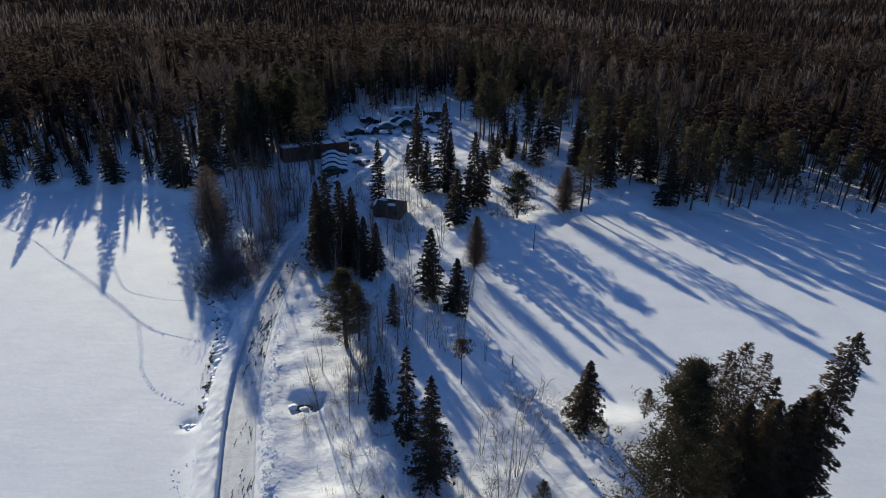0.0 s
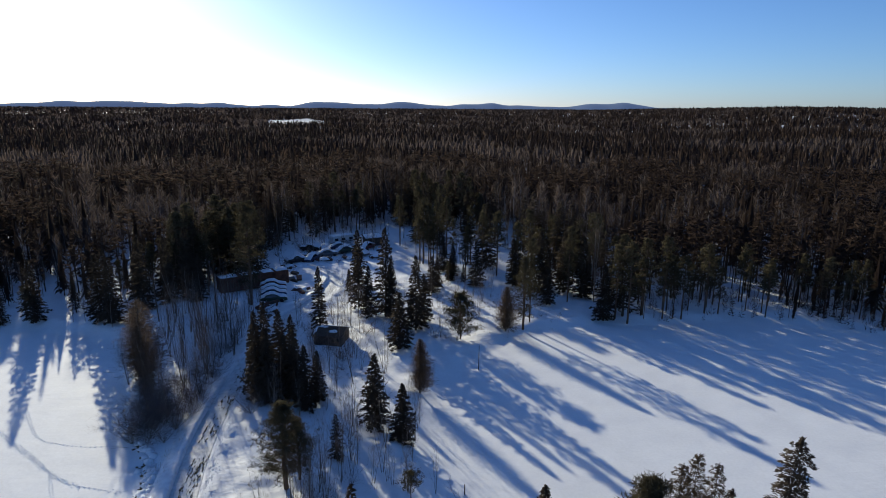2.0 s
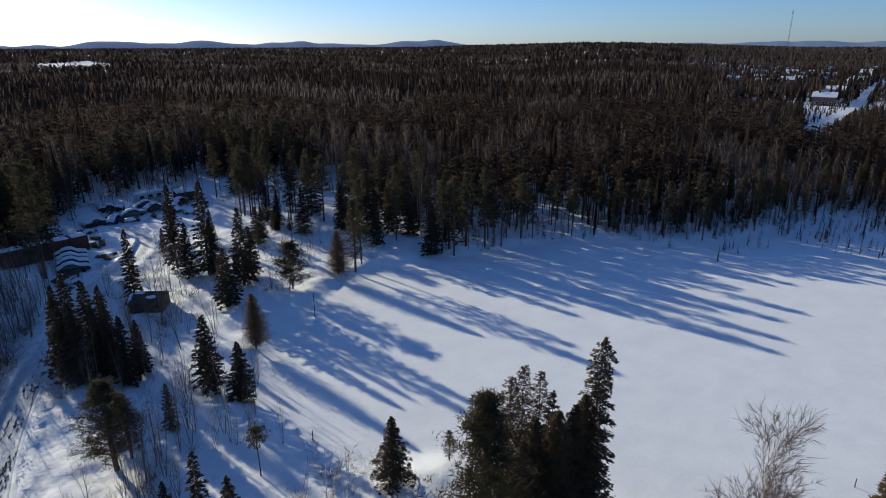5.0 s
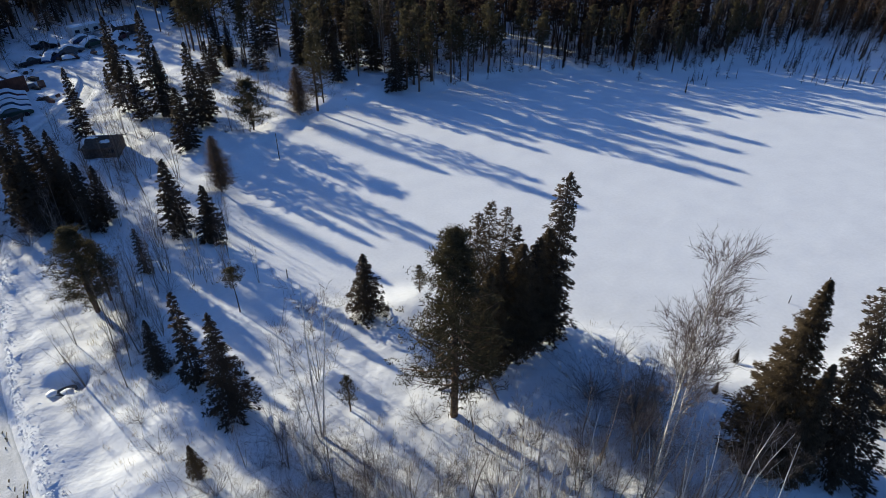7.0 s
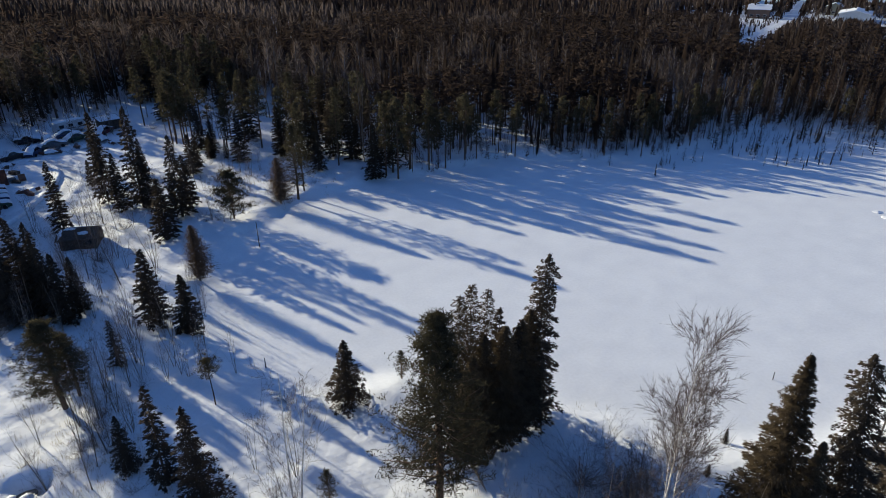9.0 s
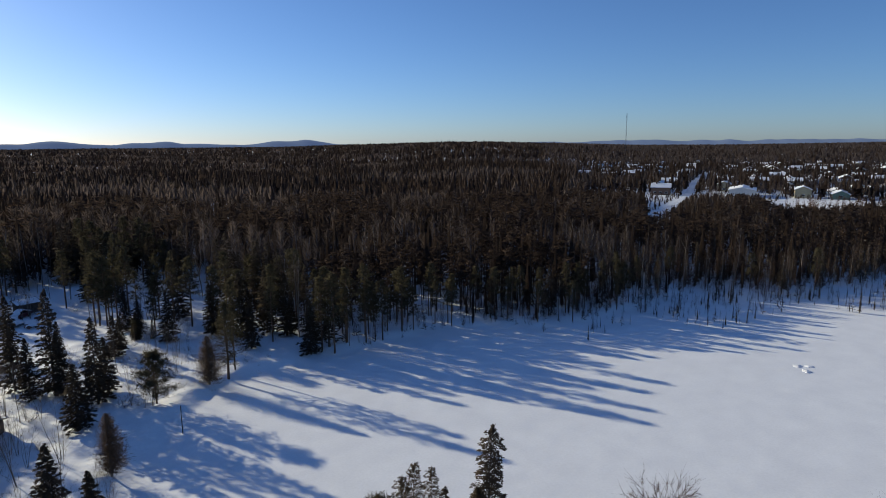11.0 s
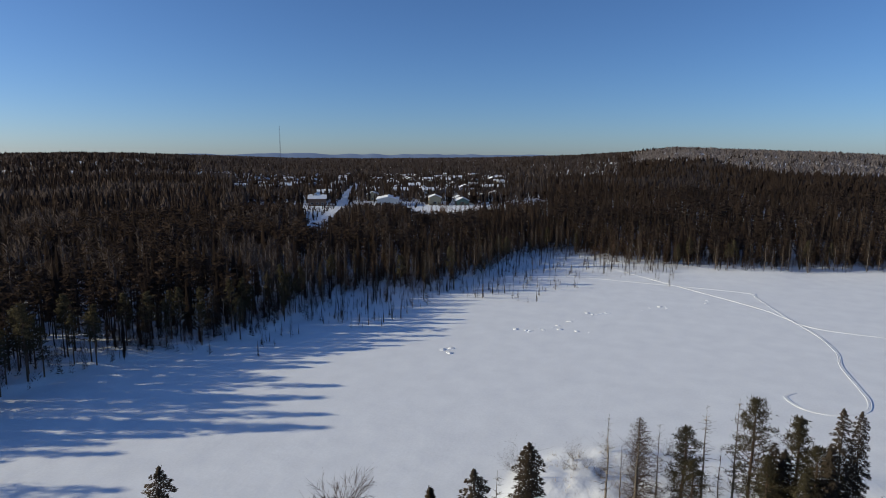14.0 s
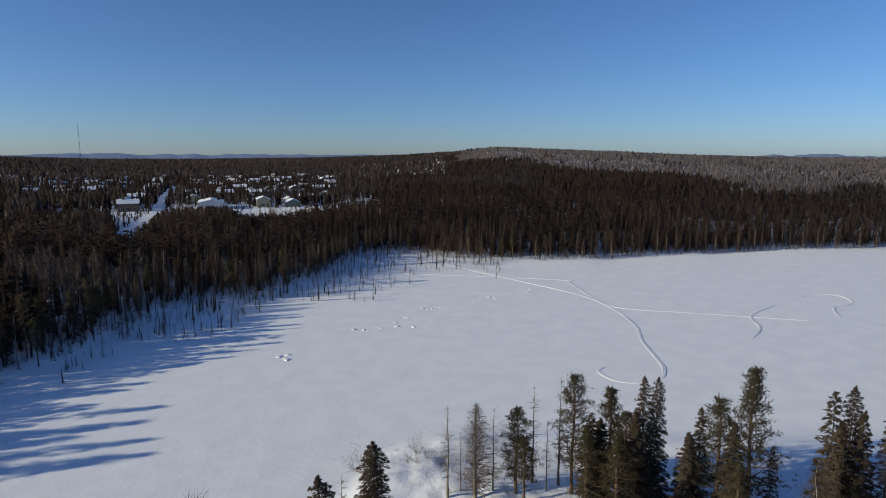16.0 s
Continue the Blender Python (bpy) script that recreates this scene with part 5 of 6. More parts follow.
water_pool(-19.3, 37.1, 0.65, gz(-19.3, 37.15) + 0.14)
rims = []
for hx, hy, hr, hd in PITS:
    for _ in range(5):
        a = rng.uniform(2.6, 6.8)
        rims.append((hx + math.cos(a) * hr * rng.uniform(.55, 1.0), hy + math.sin(a) * hr * rng.uniform(.3, .6), rng.uniform(0.25, 0.5)))
lumps("snow_lumps", "rounded snow cushions round a melted hollow", "snow", SNOW_CAP, rims, 33, None, 0.9)


# ---------------------------------------------------------------- marks on the snow
def footprints(line, wobble, seed):
    r = random.Random(seed)
    out = []
    for i, p in enumerate(curve_through(line, 0.24)):
        d = 0.16 if i % 2 else -0.16
        for _ in range(2):
            out.append((p.x + d * 0.7 + r.gauss(0, wobble), p.y + r.gauss(0, wobble), r.uniform(0.04, 0.085)))
    return out


steps = footprints([(-64, 78), (-57.3, 74.6), (-52.1, 71.1), (-46.4, 66.2), (-40.5, 61.6), (-34.9, 56.7), (-30.6, 52.7), (-27.9, 50.5), (-25.3, 49.5), (-22.4, 48.8), (-20.6, 49.8)], 0.09, 1)
steps += footprints([(-44.6, 64.6), (-38.6, 59.6), (-34, 55.6), (-29.8, 51.9), (-26.4, 49.7)], 0.12, 2)
steps += footprints([(-41.2, 68.8), (-37.5, 62.7), (-34.4, 58.6), (-31.5, 57.2), (-28.7, 56.5), (-25.1, 56.4)], 0.04, 3)
steps += footprints([(-30.2, 52.2), (-27.8, 47.7), (-26.2, 44.2), (-23.6, 41.1), (-20.7, 39.5)], 0.04, 4)
steps += footprints([(-17.5, 33.5), (-18.2, 32), (-17.4, 30)], 0.2, 6)
lumps("footprints", "trails of footprints trodden across the frozen bay", "footprints", SNOW_CAP, steps, 8, [OCTA])
drifts = []
for cx, cy, sx, sy, n, big in ((138, -2, 20, 14, 30, 0.4), (112, 22, 18, 10, 6, 0.4)):
    for _ in range(n):
        drifts.append((rng.gauss(cx, sx * .6), rng.gauss(cy, sy * .6), rng.uniform(0.3, 1) * big))
for x, y in ((109.2, 29.2), (112.4, 26.7), (111.7, 20.3), (124.9, 20.9), (126.2, 18.6), (134.0, 12.0), (138.5, 7.7), (145.7, -0.1), (91.0, 39.7), (118.3, 24.5), (107.8, 31.1)):
    for _ in range(3):
        drifts.append((x + rng.gauss(0, 1.2), y + rng.gauss(0, .8), rng.uniform(.35, .75)))
lumps("snow_drifts", "small crusted snow drifts on the lake", "snow", LAKE_SNOW, drifts, 9, None, 0.5, -0.08)

SLED = [(o * 0.5, h * 0.34) for o, h in [(-0.55, -0.02), (-0.45, 0.16), (-0.28, 0.03), (-0.1, 0.02), (0.0, 0.12), (0.1, 0.02), (0.28, 0.03), (0.45, 0.16), (0.55, -0.02)]]
for k, line in enumerate((
        [(228.2, 65.0), (208.2, 49.0), (177.6, 22.7), (146.9, -8.9), (138.8, -14.9), (131.7, -20.1), (129.7, -33.6), (128.1, -44.8), (126.5, -55.5)],
        [(164.3, 40.4), (162.8, 20.8), (160.7, -8.2), (155.9, -10.9), (138.9, -15.5), (126.7, -19.4), (116.3, -20.9), (108.9, -20.3), (99.6, -20.9), (93.6, -21.1), (89.3, -19.6), (86.8, -15.3), (88.0, -12.3), (91.4, -10.9), (93.4, -12.3)],
        [(138.9, -53.7), (129.1, -45.7), (119.6, -44.1), (112.8, -40.5)],
        [(147.9, -62.9), (152.1, -67.4), (151.5, -72.1), (145.9, -72.8), (141.2, -69.7), (139.1, -66.0), (130.6, -63.1)],
        [(101.4, -27.4), (104.1, -31.9), (107.8, -36.1)])):
    prof = SLED if k < 4 else [(o * 0.5, h * 0.6) for o, h in SLED]
    tagged(ribbon("snowmobile_track", curve_through(line, 1.5), prof, SNOW_CAP, ground=True), "snowmobile track pressed into the lake snow", "track",
           group="snowmobile tracks on the lake", kind="structure")


# ---------------------------------------------------------------- brush
def shrub_kind(key, h, stems, spreadf, mat, label):
    b, t = Build(), Build()
    for _ in range(stems):
        a = rng.uniform(0, 6.28)
        d = Vector((math.cos(a) * rng.uniform(.1, spreadf), math.sin(a) * rng.uniform(.1, spreadf), 1)).normalized()
        p = Vector((rng.gauss(0, .15), rng.gauss(0, .15), -0.15))
        L = h * rng.uniform(.5, 1.05)
        mid = p + d * L * 0.55
        e = mid + (d + Vector((rng.gauss(0, .2), rng.gauss(0, .2), .1))).normalized() * L * 0.45
        t.tube([p, mid, e], [0.026, 0.016, 0.006], 3)
        for q in range(7):
            c = p.lerp(mid, rng.uniform(.45, 1)) if q < 3 else mid.lerp(e, rng.random())
            dd = (d + Vector((rng.gauss(0, .55), rng.gauss(0, .55), rng.gauss(0.05, .25)))).normalized()
            tip = c + dd * L * rng.uniform(.16, .34)
            b.tube([c, tip], [0.010, 0.004], 3)
            for _ in range(5):
                u = c.lerp(tip, rng.uniform(.15, 1))
                du = (dd + Vector((rng.gauss(0, .5), rng.gauss(0, .5), rng.gauss(0.1, .3)))).normalized()
                w = du.cross(Vector((0.2, 0.3, 1))).normalized() * 0.007
                b.tri(u - w, u + w, u + du * L * rng.uniform(.07, .17))
    root = new("bare_shrub")
    tagged(root, label, "shrub", "bare shrubs on the strip of land")
    part("wood", t.mesh("wood", mat), root)
    part("crown", b.mesh("crown", BRUSH), root)
    KINDS[key] = [root, False]


for i in range(4):
    shrub_kind(f"shrub{i}", 10, 14 + 3 * i, 0.75, GREY_BARK, "leafless grey-brown shrub poking through the snow")
random.seed(17)


def thicket(keys, n, cx, cy, sx, sy, h0, h1, w=1.0, clear=2.4):
    """Plants a number of shrubs or saplings about a place, clear of the lane and the ice."""
    done = 0
    for _ in range(n * 6):
        x, y = random.gauss(cx, sx), random.gauss(cy, sy)
        a = np.array([x]), np.array([y])
        if poly_dist(*a, ROAD_LINE, closed=False)[0][0] < clear or poly_dist(*a, LAKE)[1][0] or poly_dist(*a, BAY)[1][0]:
            continue
        plant(random.choice(keys), x, y, random.uniform(h0, h1), w * random.uniform(.8, 1.3))
        done += 1
        if done == n:
            return


YOUNG = ["youngbirch0", "youngbirch1", "youngbirch2"]
SHRUBS, SAPS = ["shrub0", "shrub1", "shrub2", "shrub3"], ["sapling0", "sapling1", "sapling2"]
thicket(SHRUBS, 16, -9, 134, 9, 10, 0.8, 2.2, 2.2)
thicket(SAPS, 22, -30, 84, 3, 8, 5, 8, 0.8)
thicket(SAPS, 54, -22.0, 77, 2.8, 8, 4.5, 8, 0.75)
thicket(SHRUBS, 26, -20.5, 72, 1.5, 8, 1.4, 3.0, 2.2, 2.6)
thicket(SAPS, 16, -27.5, 75, 2.5, 8, 4, 7, 0.8)
thicket(SAPS, 26, -23, 84, 4, 6, 4, 7.5, 0.8)
thicket(SHRUBS, 34, -25.0, 61, 1.8, 4, 1.6, 3.4, 2.0)
thicket(YOUNG, 12, -3, 62, 5, 5, 4, 7.5, 0.9)
thicket(YOUNG, 20, -0.5, 49, 3.5, 5, 3, 6.5, 0.9)
thicket(SAPS, 16, -24, 92, 3.5, 5, 5, 8, 0.8)
thicket(SHRUBS, 22, -23, 62, 2.0, 6, 1.6, 3.5, 2.0)
thicket(SHRUBS, 20, -13, 76, 2.6, 8, 1.6, 3.2, 2.0)
thicket(SAPS, 14, -9, 70, 3.0, 8, 5, 8, 0.7)
thicket(SAPS, 12, -5, 44, 2.2, 5, 4, 7, 0.7)
thicket(SHRUBS, 18, -6.0, 40, 2.0, 6, 0.8, 2.0, 2.0)
thicket(SHRUBS, 22, 3.0, 21, 2.8, 2.5, 1.4, 2.8, 1.8)
thicket(SHRUBS, 34, 4.5, 20, 4.5, 4.0, 1.2, 3.0, 1.8)
thicket(SAPS, 12, 6.5, 17, 4.0, 3.0, 4, 7.5, 0.9)
thicket(SHRUBS, 20, 15, 15, 5.5, 4.0, 1.2, 3.0, 1.8)
thicket(SHRUBS, 14, 24, 21, 3.0, 3.0, 1.6, 3.2, 2.4)
thicket(YOUNG, 8, 17, 11, 3.5, 2.0, 5, 8.5, 0.9)
thicket(YOUNG, 6, 23, 11, 2.5, 2.0, 5, 8, 0.9)
thicket(YOUNG, 16, 6, 16, 4, 3, 3.5, 7, 0.9)
thicket(YOUNG, 13, 15, 12, 4.5, 3, 4, 8, 0.9)
thicket(YOUNG, 8, 23, 16, 3, 3, 4, 7, 1.0)
thicket(YOUNG, 8, 2, 28, 2, 4, 3, 6, 0.9)
thicket(YOUNG, 10, -5, 46, 2.5, 5, 4, 7.5, 0.8)
thicket(SHRUBS, 12, 10, 38, 4, 1.5, 0.6, 1.6, 2.0)
thicket(SHRUBS, 24, 2, 96, 8, 9, 0.8, 2.2, 2.2)
thicket(YOUNG, 16, 0, 84, 7, 8, 3, 7, 0.8)
thicket(SHRUBS, 20, 17, 95, 7, 8, 0.8, 2.0, 2.2)
thicket(YOUNG, 10, 20, 98, 6, 6, 3, 6, 0.8)
thicket(SHRUBS, 24, 58, 5, 5, 10, 1.0, 2.6, 2.0)
thicket(SAPS, 26, -30, 128, 6, 14, 6, 9, 0.8)
thicket(SAPS, 18, -14, 156, 9, 4, 6, 9, 0.8)
# brush round the yard and on the slope below it
thicket(YOUNG, 12, -5, 73, 4, 6, 4, 8, 0.9)
thicket(SHRUBS, 12, -5, 76, 5, 6, 0.9, 2.4, 2.2)
thicket(SHRUBS, 12, -12, 134, 11, 6, 1.5, 3.4, 2.0)
thicket(SAPS, 20, -12, 138, 11, 6, 4, 8, 0.8)
thicket(SHRUBS, 8, 15, 112, 8, 9, 1.0, 2.6, 2.2)
thicket(SAPS, 12, 16, 116, 8, 10, 4, 8, 0.8)


# dry grass poking through the snow
grass = Build()
spots = []
for cx, cy, sx, sy, n in ((8, 20, 7, 4.5, 300), (19, 18, 5, 4, 380), (-7, 40, 3, 7, 200), (-5, 58, 4, 10, 200), (-4, 28, 3, 6, 90), (-6, 42, 2.5, 6, 90), (24, 24, 4, 4, 60), (0, 98, 9, 11, 320), (17, 93, 8, 8, 260),
                          (-20, 46, 1.0, 8, 70), (-21, 64, 2.5, 9, 120), (-11, 66, 3, 10, 90), (60, 8, 5, 8, 80), (-12, 84, 4, 8, 90)):
    for _ in range(n):
        spots.append((rng.gauss(cx, sx * .7), rng.gauss(cy, sy * .7)))
sp = np.array(spots)
ok = (poly_dist(sp[:, 0], sp[:, 1], ROAD_LINE, closed=False)[0] > 2.0) & ~poly_dist(sp[:, 0], sp[:, 1], LAKE)[1] & ~poly_dist(sp[:, 0], sp[:, 1], BAY)[1]
sp = sp[ok]
for (x, y), z in zip(sp, ground_z(sp[:, 0], sp[:, 1])):
    for _ in range(9):
        a, L = rng.uniform(0, 6.28), rng.uniform(.25, .8)
        p = Vector((x + rng.gauss(0, .16), y + rng.gauss(0, .16), z - .05))
        e = p + Vector((math.cos(a) * rng.uniform(.05, .4), math.sin(a) * rng.uniform(.05, .4), 1)).normalized() * L
        w = Vector((-math.sin(a), math.cos(a), 0)) * 0.009
        grass.tri(p - w, p + w, e)
tagged(new("dry_grass", grass.mesh("dry_grass", STRAW)), "straw-coloured grass stalks poking through snow", "grass", kind="stuff")

# undergrowth along the far shore
us = np.random.RandomState(78)
ux = np.concatenate([us.uniform(40, 210, 5200), us.uniform(182, 246, 4200)])
uy = np.concatenate([us.uniform(20, 100, 5200), us.uniform(-130, 40, 4200)])
ud, ui = poly_dist(ux, uy, LAKE)
keep = ~ui & (ud < 14) & (np.hypot(ux, uy) > 85)
ux, uy = ux[keep], uy[keep]
scatter("forest_undergrowth", "low dark bushes and young trees at the forest edge", [low_larch(rng, 34, 0.18)[0], low_bare(rng, 26, 0.12, 0.1)[0], low_larch(rng, 30, 0.16)[0]], WOODS, ux, uy, us.uniform(1.2, 4.5, len(ux)), us.randint(0, 3, len(ux)), 16, 1.2, leafy=0.6)

# stunted trees standing out on the frozen marsh
ms = np.random.RandomState(77)
mx = np.concatenate([ms.uniform(128, 216, 1500), ms.uniform(95, 135, 320), ms.uniform(70, 100, 40)])
my = np.concatenate([ms.uniform(8, 64, 1500), ms.uniform(56, 76, 320), ms.uniform(66, 80, 40)])
near_edge = poly_dist(mx, my, LAKE)
keep = near_edge[1] & (near_edge[0] < 27 * ms.random_sample(len(mx)) ** 1.2 + 1)
mx, my = mx[keep], my[keep]
STUNT = [low_larch(rng, 22, 0.16), low_larch(rng, 18, 0.16), low_conifer(rng, 26, 0.05, 0.9, 0.8, 0.8, 0.25)]
for b, tr in STUNT:
    k = len(b.v)
    b.v += tr.v
    b.f += [tuple(i + k for i in f) for f in tr.f]
scatter("stunted_trees", "stunted thin trees on the frozen marsh", [b for b, tr in STUNT], STEMS, mx, my, ms.uniform(0.8, 3.4, len(mx)) * (1 + 0.5 * (ms.random_sample(len(mx)) < 0.15)), ms.randint(0, 3, len(mx)), 12, 1.5, leafy=0.5)


# ---------------------------------------------------------------- the hut, the yard and its wrecks
def solid(name, parts_fn, mat, parent, label="", bevel=0.0):
    b = Build()
    parts_fn(b)
    me = b.mesh(name, mat)
    ob = part(name, me, parent, label)
    if bevel:
        mod = ob.modifiers.new("bevel", "BEVEL")
        mod.width, mod.segments, mod.limit_method = bevel, 2, "ANGLE"
    return ob


def snow_slab(name, x0, y0, x1, y1, z, thick, parent, seed, cover=1.0, slope=0.0):
    """A cushion of snow with a rounded, uneven rim."""
    r = np.random.RandomState(seed)
    nx, ny = 10, 8
    b = Build()
    ph = r.uniform(0, 6, 4)
    for j in range(ny + 1):
        for i in range(nx + 1):
            u, v = i / nx, j / ny
            e = min(u, 1 - u, v, 1 - v) * 2
            h = thick * (min(1, e * 2.2) ** 0.5) * (0.85 + 0.25 * math.sin(5 * u + ph[0]) * math.sin(4 * v + ph[1]))
            wob = 0.06 * math.sin(9 * u + ph[2]) + 0.06 * math.sin(8 * v + ph[3])
            b.v.append(Vector((x0 + (x1 - x0) * u + wob * (v - .5), y0 + (y1 - y0) * v + wob * (u - .5), z + h + slope * u)))
    for j in range(ny):
        for i in range(nx):
            a = j * (nx + 1) + i
            b.f.append((a, a + 1, a + nx + 2, a + nx + 1))
    return part(name, b.mesh(name, SNOW_CAP, True), parent, "thick white snow")


def snow_patch(name, x, y, rx, ry, thick, parent, seed):
    """A rounded, ragged cushion of snow."""
    r = random.Random(seed)
    n, rings = 22, 4
    wob = [1 + 0.22 * math.sin(2 * a + r.uniform(0, 6)) + 0.12 * r.uniform(-1, 1) for a in [6.283 * i / n for i in range(n)]]
    b = Build()
    b.v.append(Vector((x, y, thick)))
    for k in range(1, rings + 1):
        t = k / rings
        for i in range(n):
            a = 6.283 * i / n
            b.v.append(Vector((x + math.cos(a) * rx * t * wob[i], y + math.sin(a) * ry * t * wob[i], thick * math.sqrt(max(0.0, 1 - t ** 3)) * r.uniform(.9, 1.1) - 0.03)))
    for i in range(n):
        b.f.append((0, 1 + i, 1 + (i + 1) % n))
        for k in range(rings - 1):
            p, q = 1 + k * n + i, 1 + k * n + (i + 1) % n
            b.f.append((p, p + n, q + n, q))
    return part(name, b.mesh(name, SNOW_CAP, True), parent, "thick white snow")


RUST = material("rusty_steel", (0.075, 0.034, 0.025), (0.14, 0.066, 0.046), scale=1.5, rough=0.8, bump=0.01, bump_scale=12, fine=0.2)
OLD_WOOD = material("weathered_boards", (0.046, 0.034, 0.027), (0.11, 0.082, 0.062), scale=3, rough=0.9, bump=0.01, bump_scale=15, fine=0.25)
TIN = material("dull_tin", (0.07, 0.07, 0.075), (0.15, 0.15, 0.155), scale=2, rough=0.6, fine=0.15)
WHITE_TIN = material("white_trailer_skin", (0.5, 0.5, 0.5), (0.66, 0.66, 0.65), scale=1.5, rough=0.5, fine=0.08)
GLASS_DARK = material("dark_window_glass", (0.015, 0.018, 0.022), (0.03, 0.035, 0.04), scale=1, rough=0.08, spec=0.6)
RUBBER = material("tyre_rubber", (0.015, 0.015, 0.015), (0.03, 0.03, 0.03), scale=6, rough=0.9)
PAINTS = [material(n, tuple(c * .75 for c in col), col, scale=1.2, rough=0.45, fine=0.12) for n, col in
          (("maroon_paint", (0.13, 0.03, 0.03)), ("blue_paint", (0.04, 0.06, 0.14)), ("grey_paint", (0.13, 0.135, 0.14)), ("black_paint", (0.025, 0.025, 0.028)), ("green_paint", (0.04, 0.07, 0.05)))]


def container(x, y, turn):
    root = new("shipping_container")
    tagged(root, "long rusty brown shipping container with snow on its roof", "container")
    L, W, Hc = 12.2, 2.44, 2.6

    def shell(b):
        b.box(0.06, 0.06, 0.15, L - .06, W - .06, Hc - 0.05)
    solid("body", shell, RUST, root)
    rib = Build()
    rib.box(-.07, 0.0, 0.2, .07, 0.08, Hc - 0.12)
    rib_mesh = rib.mesh("rib", RUST)
    for i in range(46):
        for yy in (0.0, W - .08):
            part("rib", rib_mesh, root).location = (0.25 + i * (L - 0.5) / 45, yy, 0)
    for nm, zz in (("bottom_rail", 0.0), ("top_rail", Hc - 0.14)):
        def rails(b, zz=zz):
            for yy in (-0.02, W - .1):
                b.box(0, yy, zz, L, yy + .12, zz + .16)
        solid(nm, rails, RUST, root, bevel=0.02)
    for xx in (-0.02, L - .14):
        for yy in (-0.03, W - .13):
            solid("corner_post", lambda b: b.box(xx, yy, 0, xx + .16, yy + .16, Hc + .02), RUST, root, bevel=0.02)
    for yy in (0.1, W / 2 + 0.02):
        solid("door", lambda b: b.box(L - .02, yy, 0.18, L + .04, yy + W / 2 - .12, Hc - .15), RUST, root)
    for k in range(4):
        solid("lock_rod", lambda b: b.tube([Vector((L + .07, .35 + k * .57, .2)), Vector((L + .07, .35 + k * .57, Hc - .2))], [.02, .02], 6), TIN, root)
    snow_slab("roof_snow", 0.1, 0.15, 3.2, W - .1, Hc - 0.02, 0.32, root, 1)
    snow_slab("roof_snow", 3.9, 0.5, 7.0, W - .1, Hc - 0.02, 0.2, root, 2)
    snow_slab("roof_snow", 7.6, 0.25, 9.6, W - .2, Hc - 0.02, 0.22, root, 4)
    snow_slab("roof_snow", 10.0, 0.1, L + .02, W - .05, Hc - 0.02, 0.4, root, 3)
    root.matrix_basis = pose(x, y, 0.85, 0, 0, turn)


def hut(x, y, turn):
    root = new("hut")
    tagged(root, "low dark weathered wooden hut with patchy snow on its roof", "hut")
    W, D, Hw = 3.9, 3.4, 1.6

    def walls(b):
        b.box(0, 0, 0, W, D, Hw)
    solid("wall_core", walls, OLD_WOOD, root)
    for i in range(21):
        xx = i * W / 21
        solid("board", lambda b: b.box(xx + .01, -0.03, 0.02, xx + W / 21 - .012, 0.0, Hw - 0.02), OLD_WOOD, root)
    for i in range(16):
        yy = i * D / 16
        solid("board", lambda b: b.box(W, yy + .01, 0.02, W + .03, yy + D / 16 - .012, Hw - 0.02), OLD_WOOD, root)

    def roof(b):
        e = 0.3
        for s in (0, 1):
            y0, y1 = (-e, D / 2) if s == 0 else (D + e, D / 2)
            z0, z1 = Hw - 0.12, Hw + 0.75
            k = len(b.v)
            b.v += [Vector(c) for c in ((-e, y0, z0), (W + e, y0, z0), (W + e, y1, z1), (-e, y1, z1),
                                        (-e, y0, z0 + .1), (W + e, y0, z0 + .1), (W + e, y1, z1 + .1), (-e, y1, z1 + .1))]
            for q in ((3, 2, 1, 0), (4, 5, 6, 7), (0, 1, 5, 4), (1, 2, 6, 5), (2, 3, 7, 6), (3, 0, 4, 7)):
                b.f.append(tuple(k + i for i in q))
    solid("roof", roof, OLD_WOOD, root)

    for xx in (0.0, W):
        solid("gable", lambda b: b.tri(Vector((xx, 0, Hw)), Vector((xx, D, Hw)), Vector((xx, D / 2, Hw + .78))), OLD_WOOD, root)
    solid("door", lambda b: b.box(1.6, -0.06, 0.05, 2.4, -0.03, 1.6), OLD_WOOD, root)
    solid("window_pane", lambda b: b.box(2.9, -0.06, 0.8, 3.6, -0.032, 1.3), GLASS_DARK, root)
    for (a, c, p, q, sd) in ((2.6, 0.75, 0.7, 0.34, 12), (1.5, 2.4, 1.5, 0.7, 13), (3.3, 2.7, 0.8, 0.6, 14), (0.05, 0.8, 0.3, 0.8, 15), (1.0, 1.45, 0.8, 0.2, 16)):
        ob = snow_patch("roof_snow", a, c, p, q, 0.22, root, sd)
        for v in ob.data.vertices:
            f = min(v.co.y, D - v.co.y) / (D / 2)
            v.co.z += Hw - 0.01 + 0.75 * max(0, f) + 0.02
    root.matrix_basis = pose(x, y, gz(x + 1, y + 1) - 0.15, 0, 0, turn)


CAR = {}


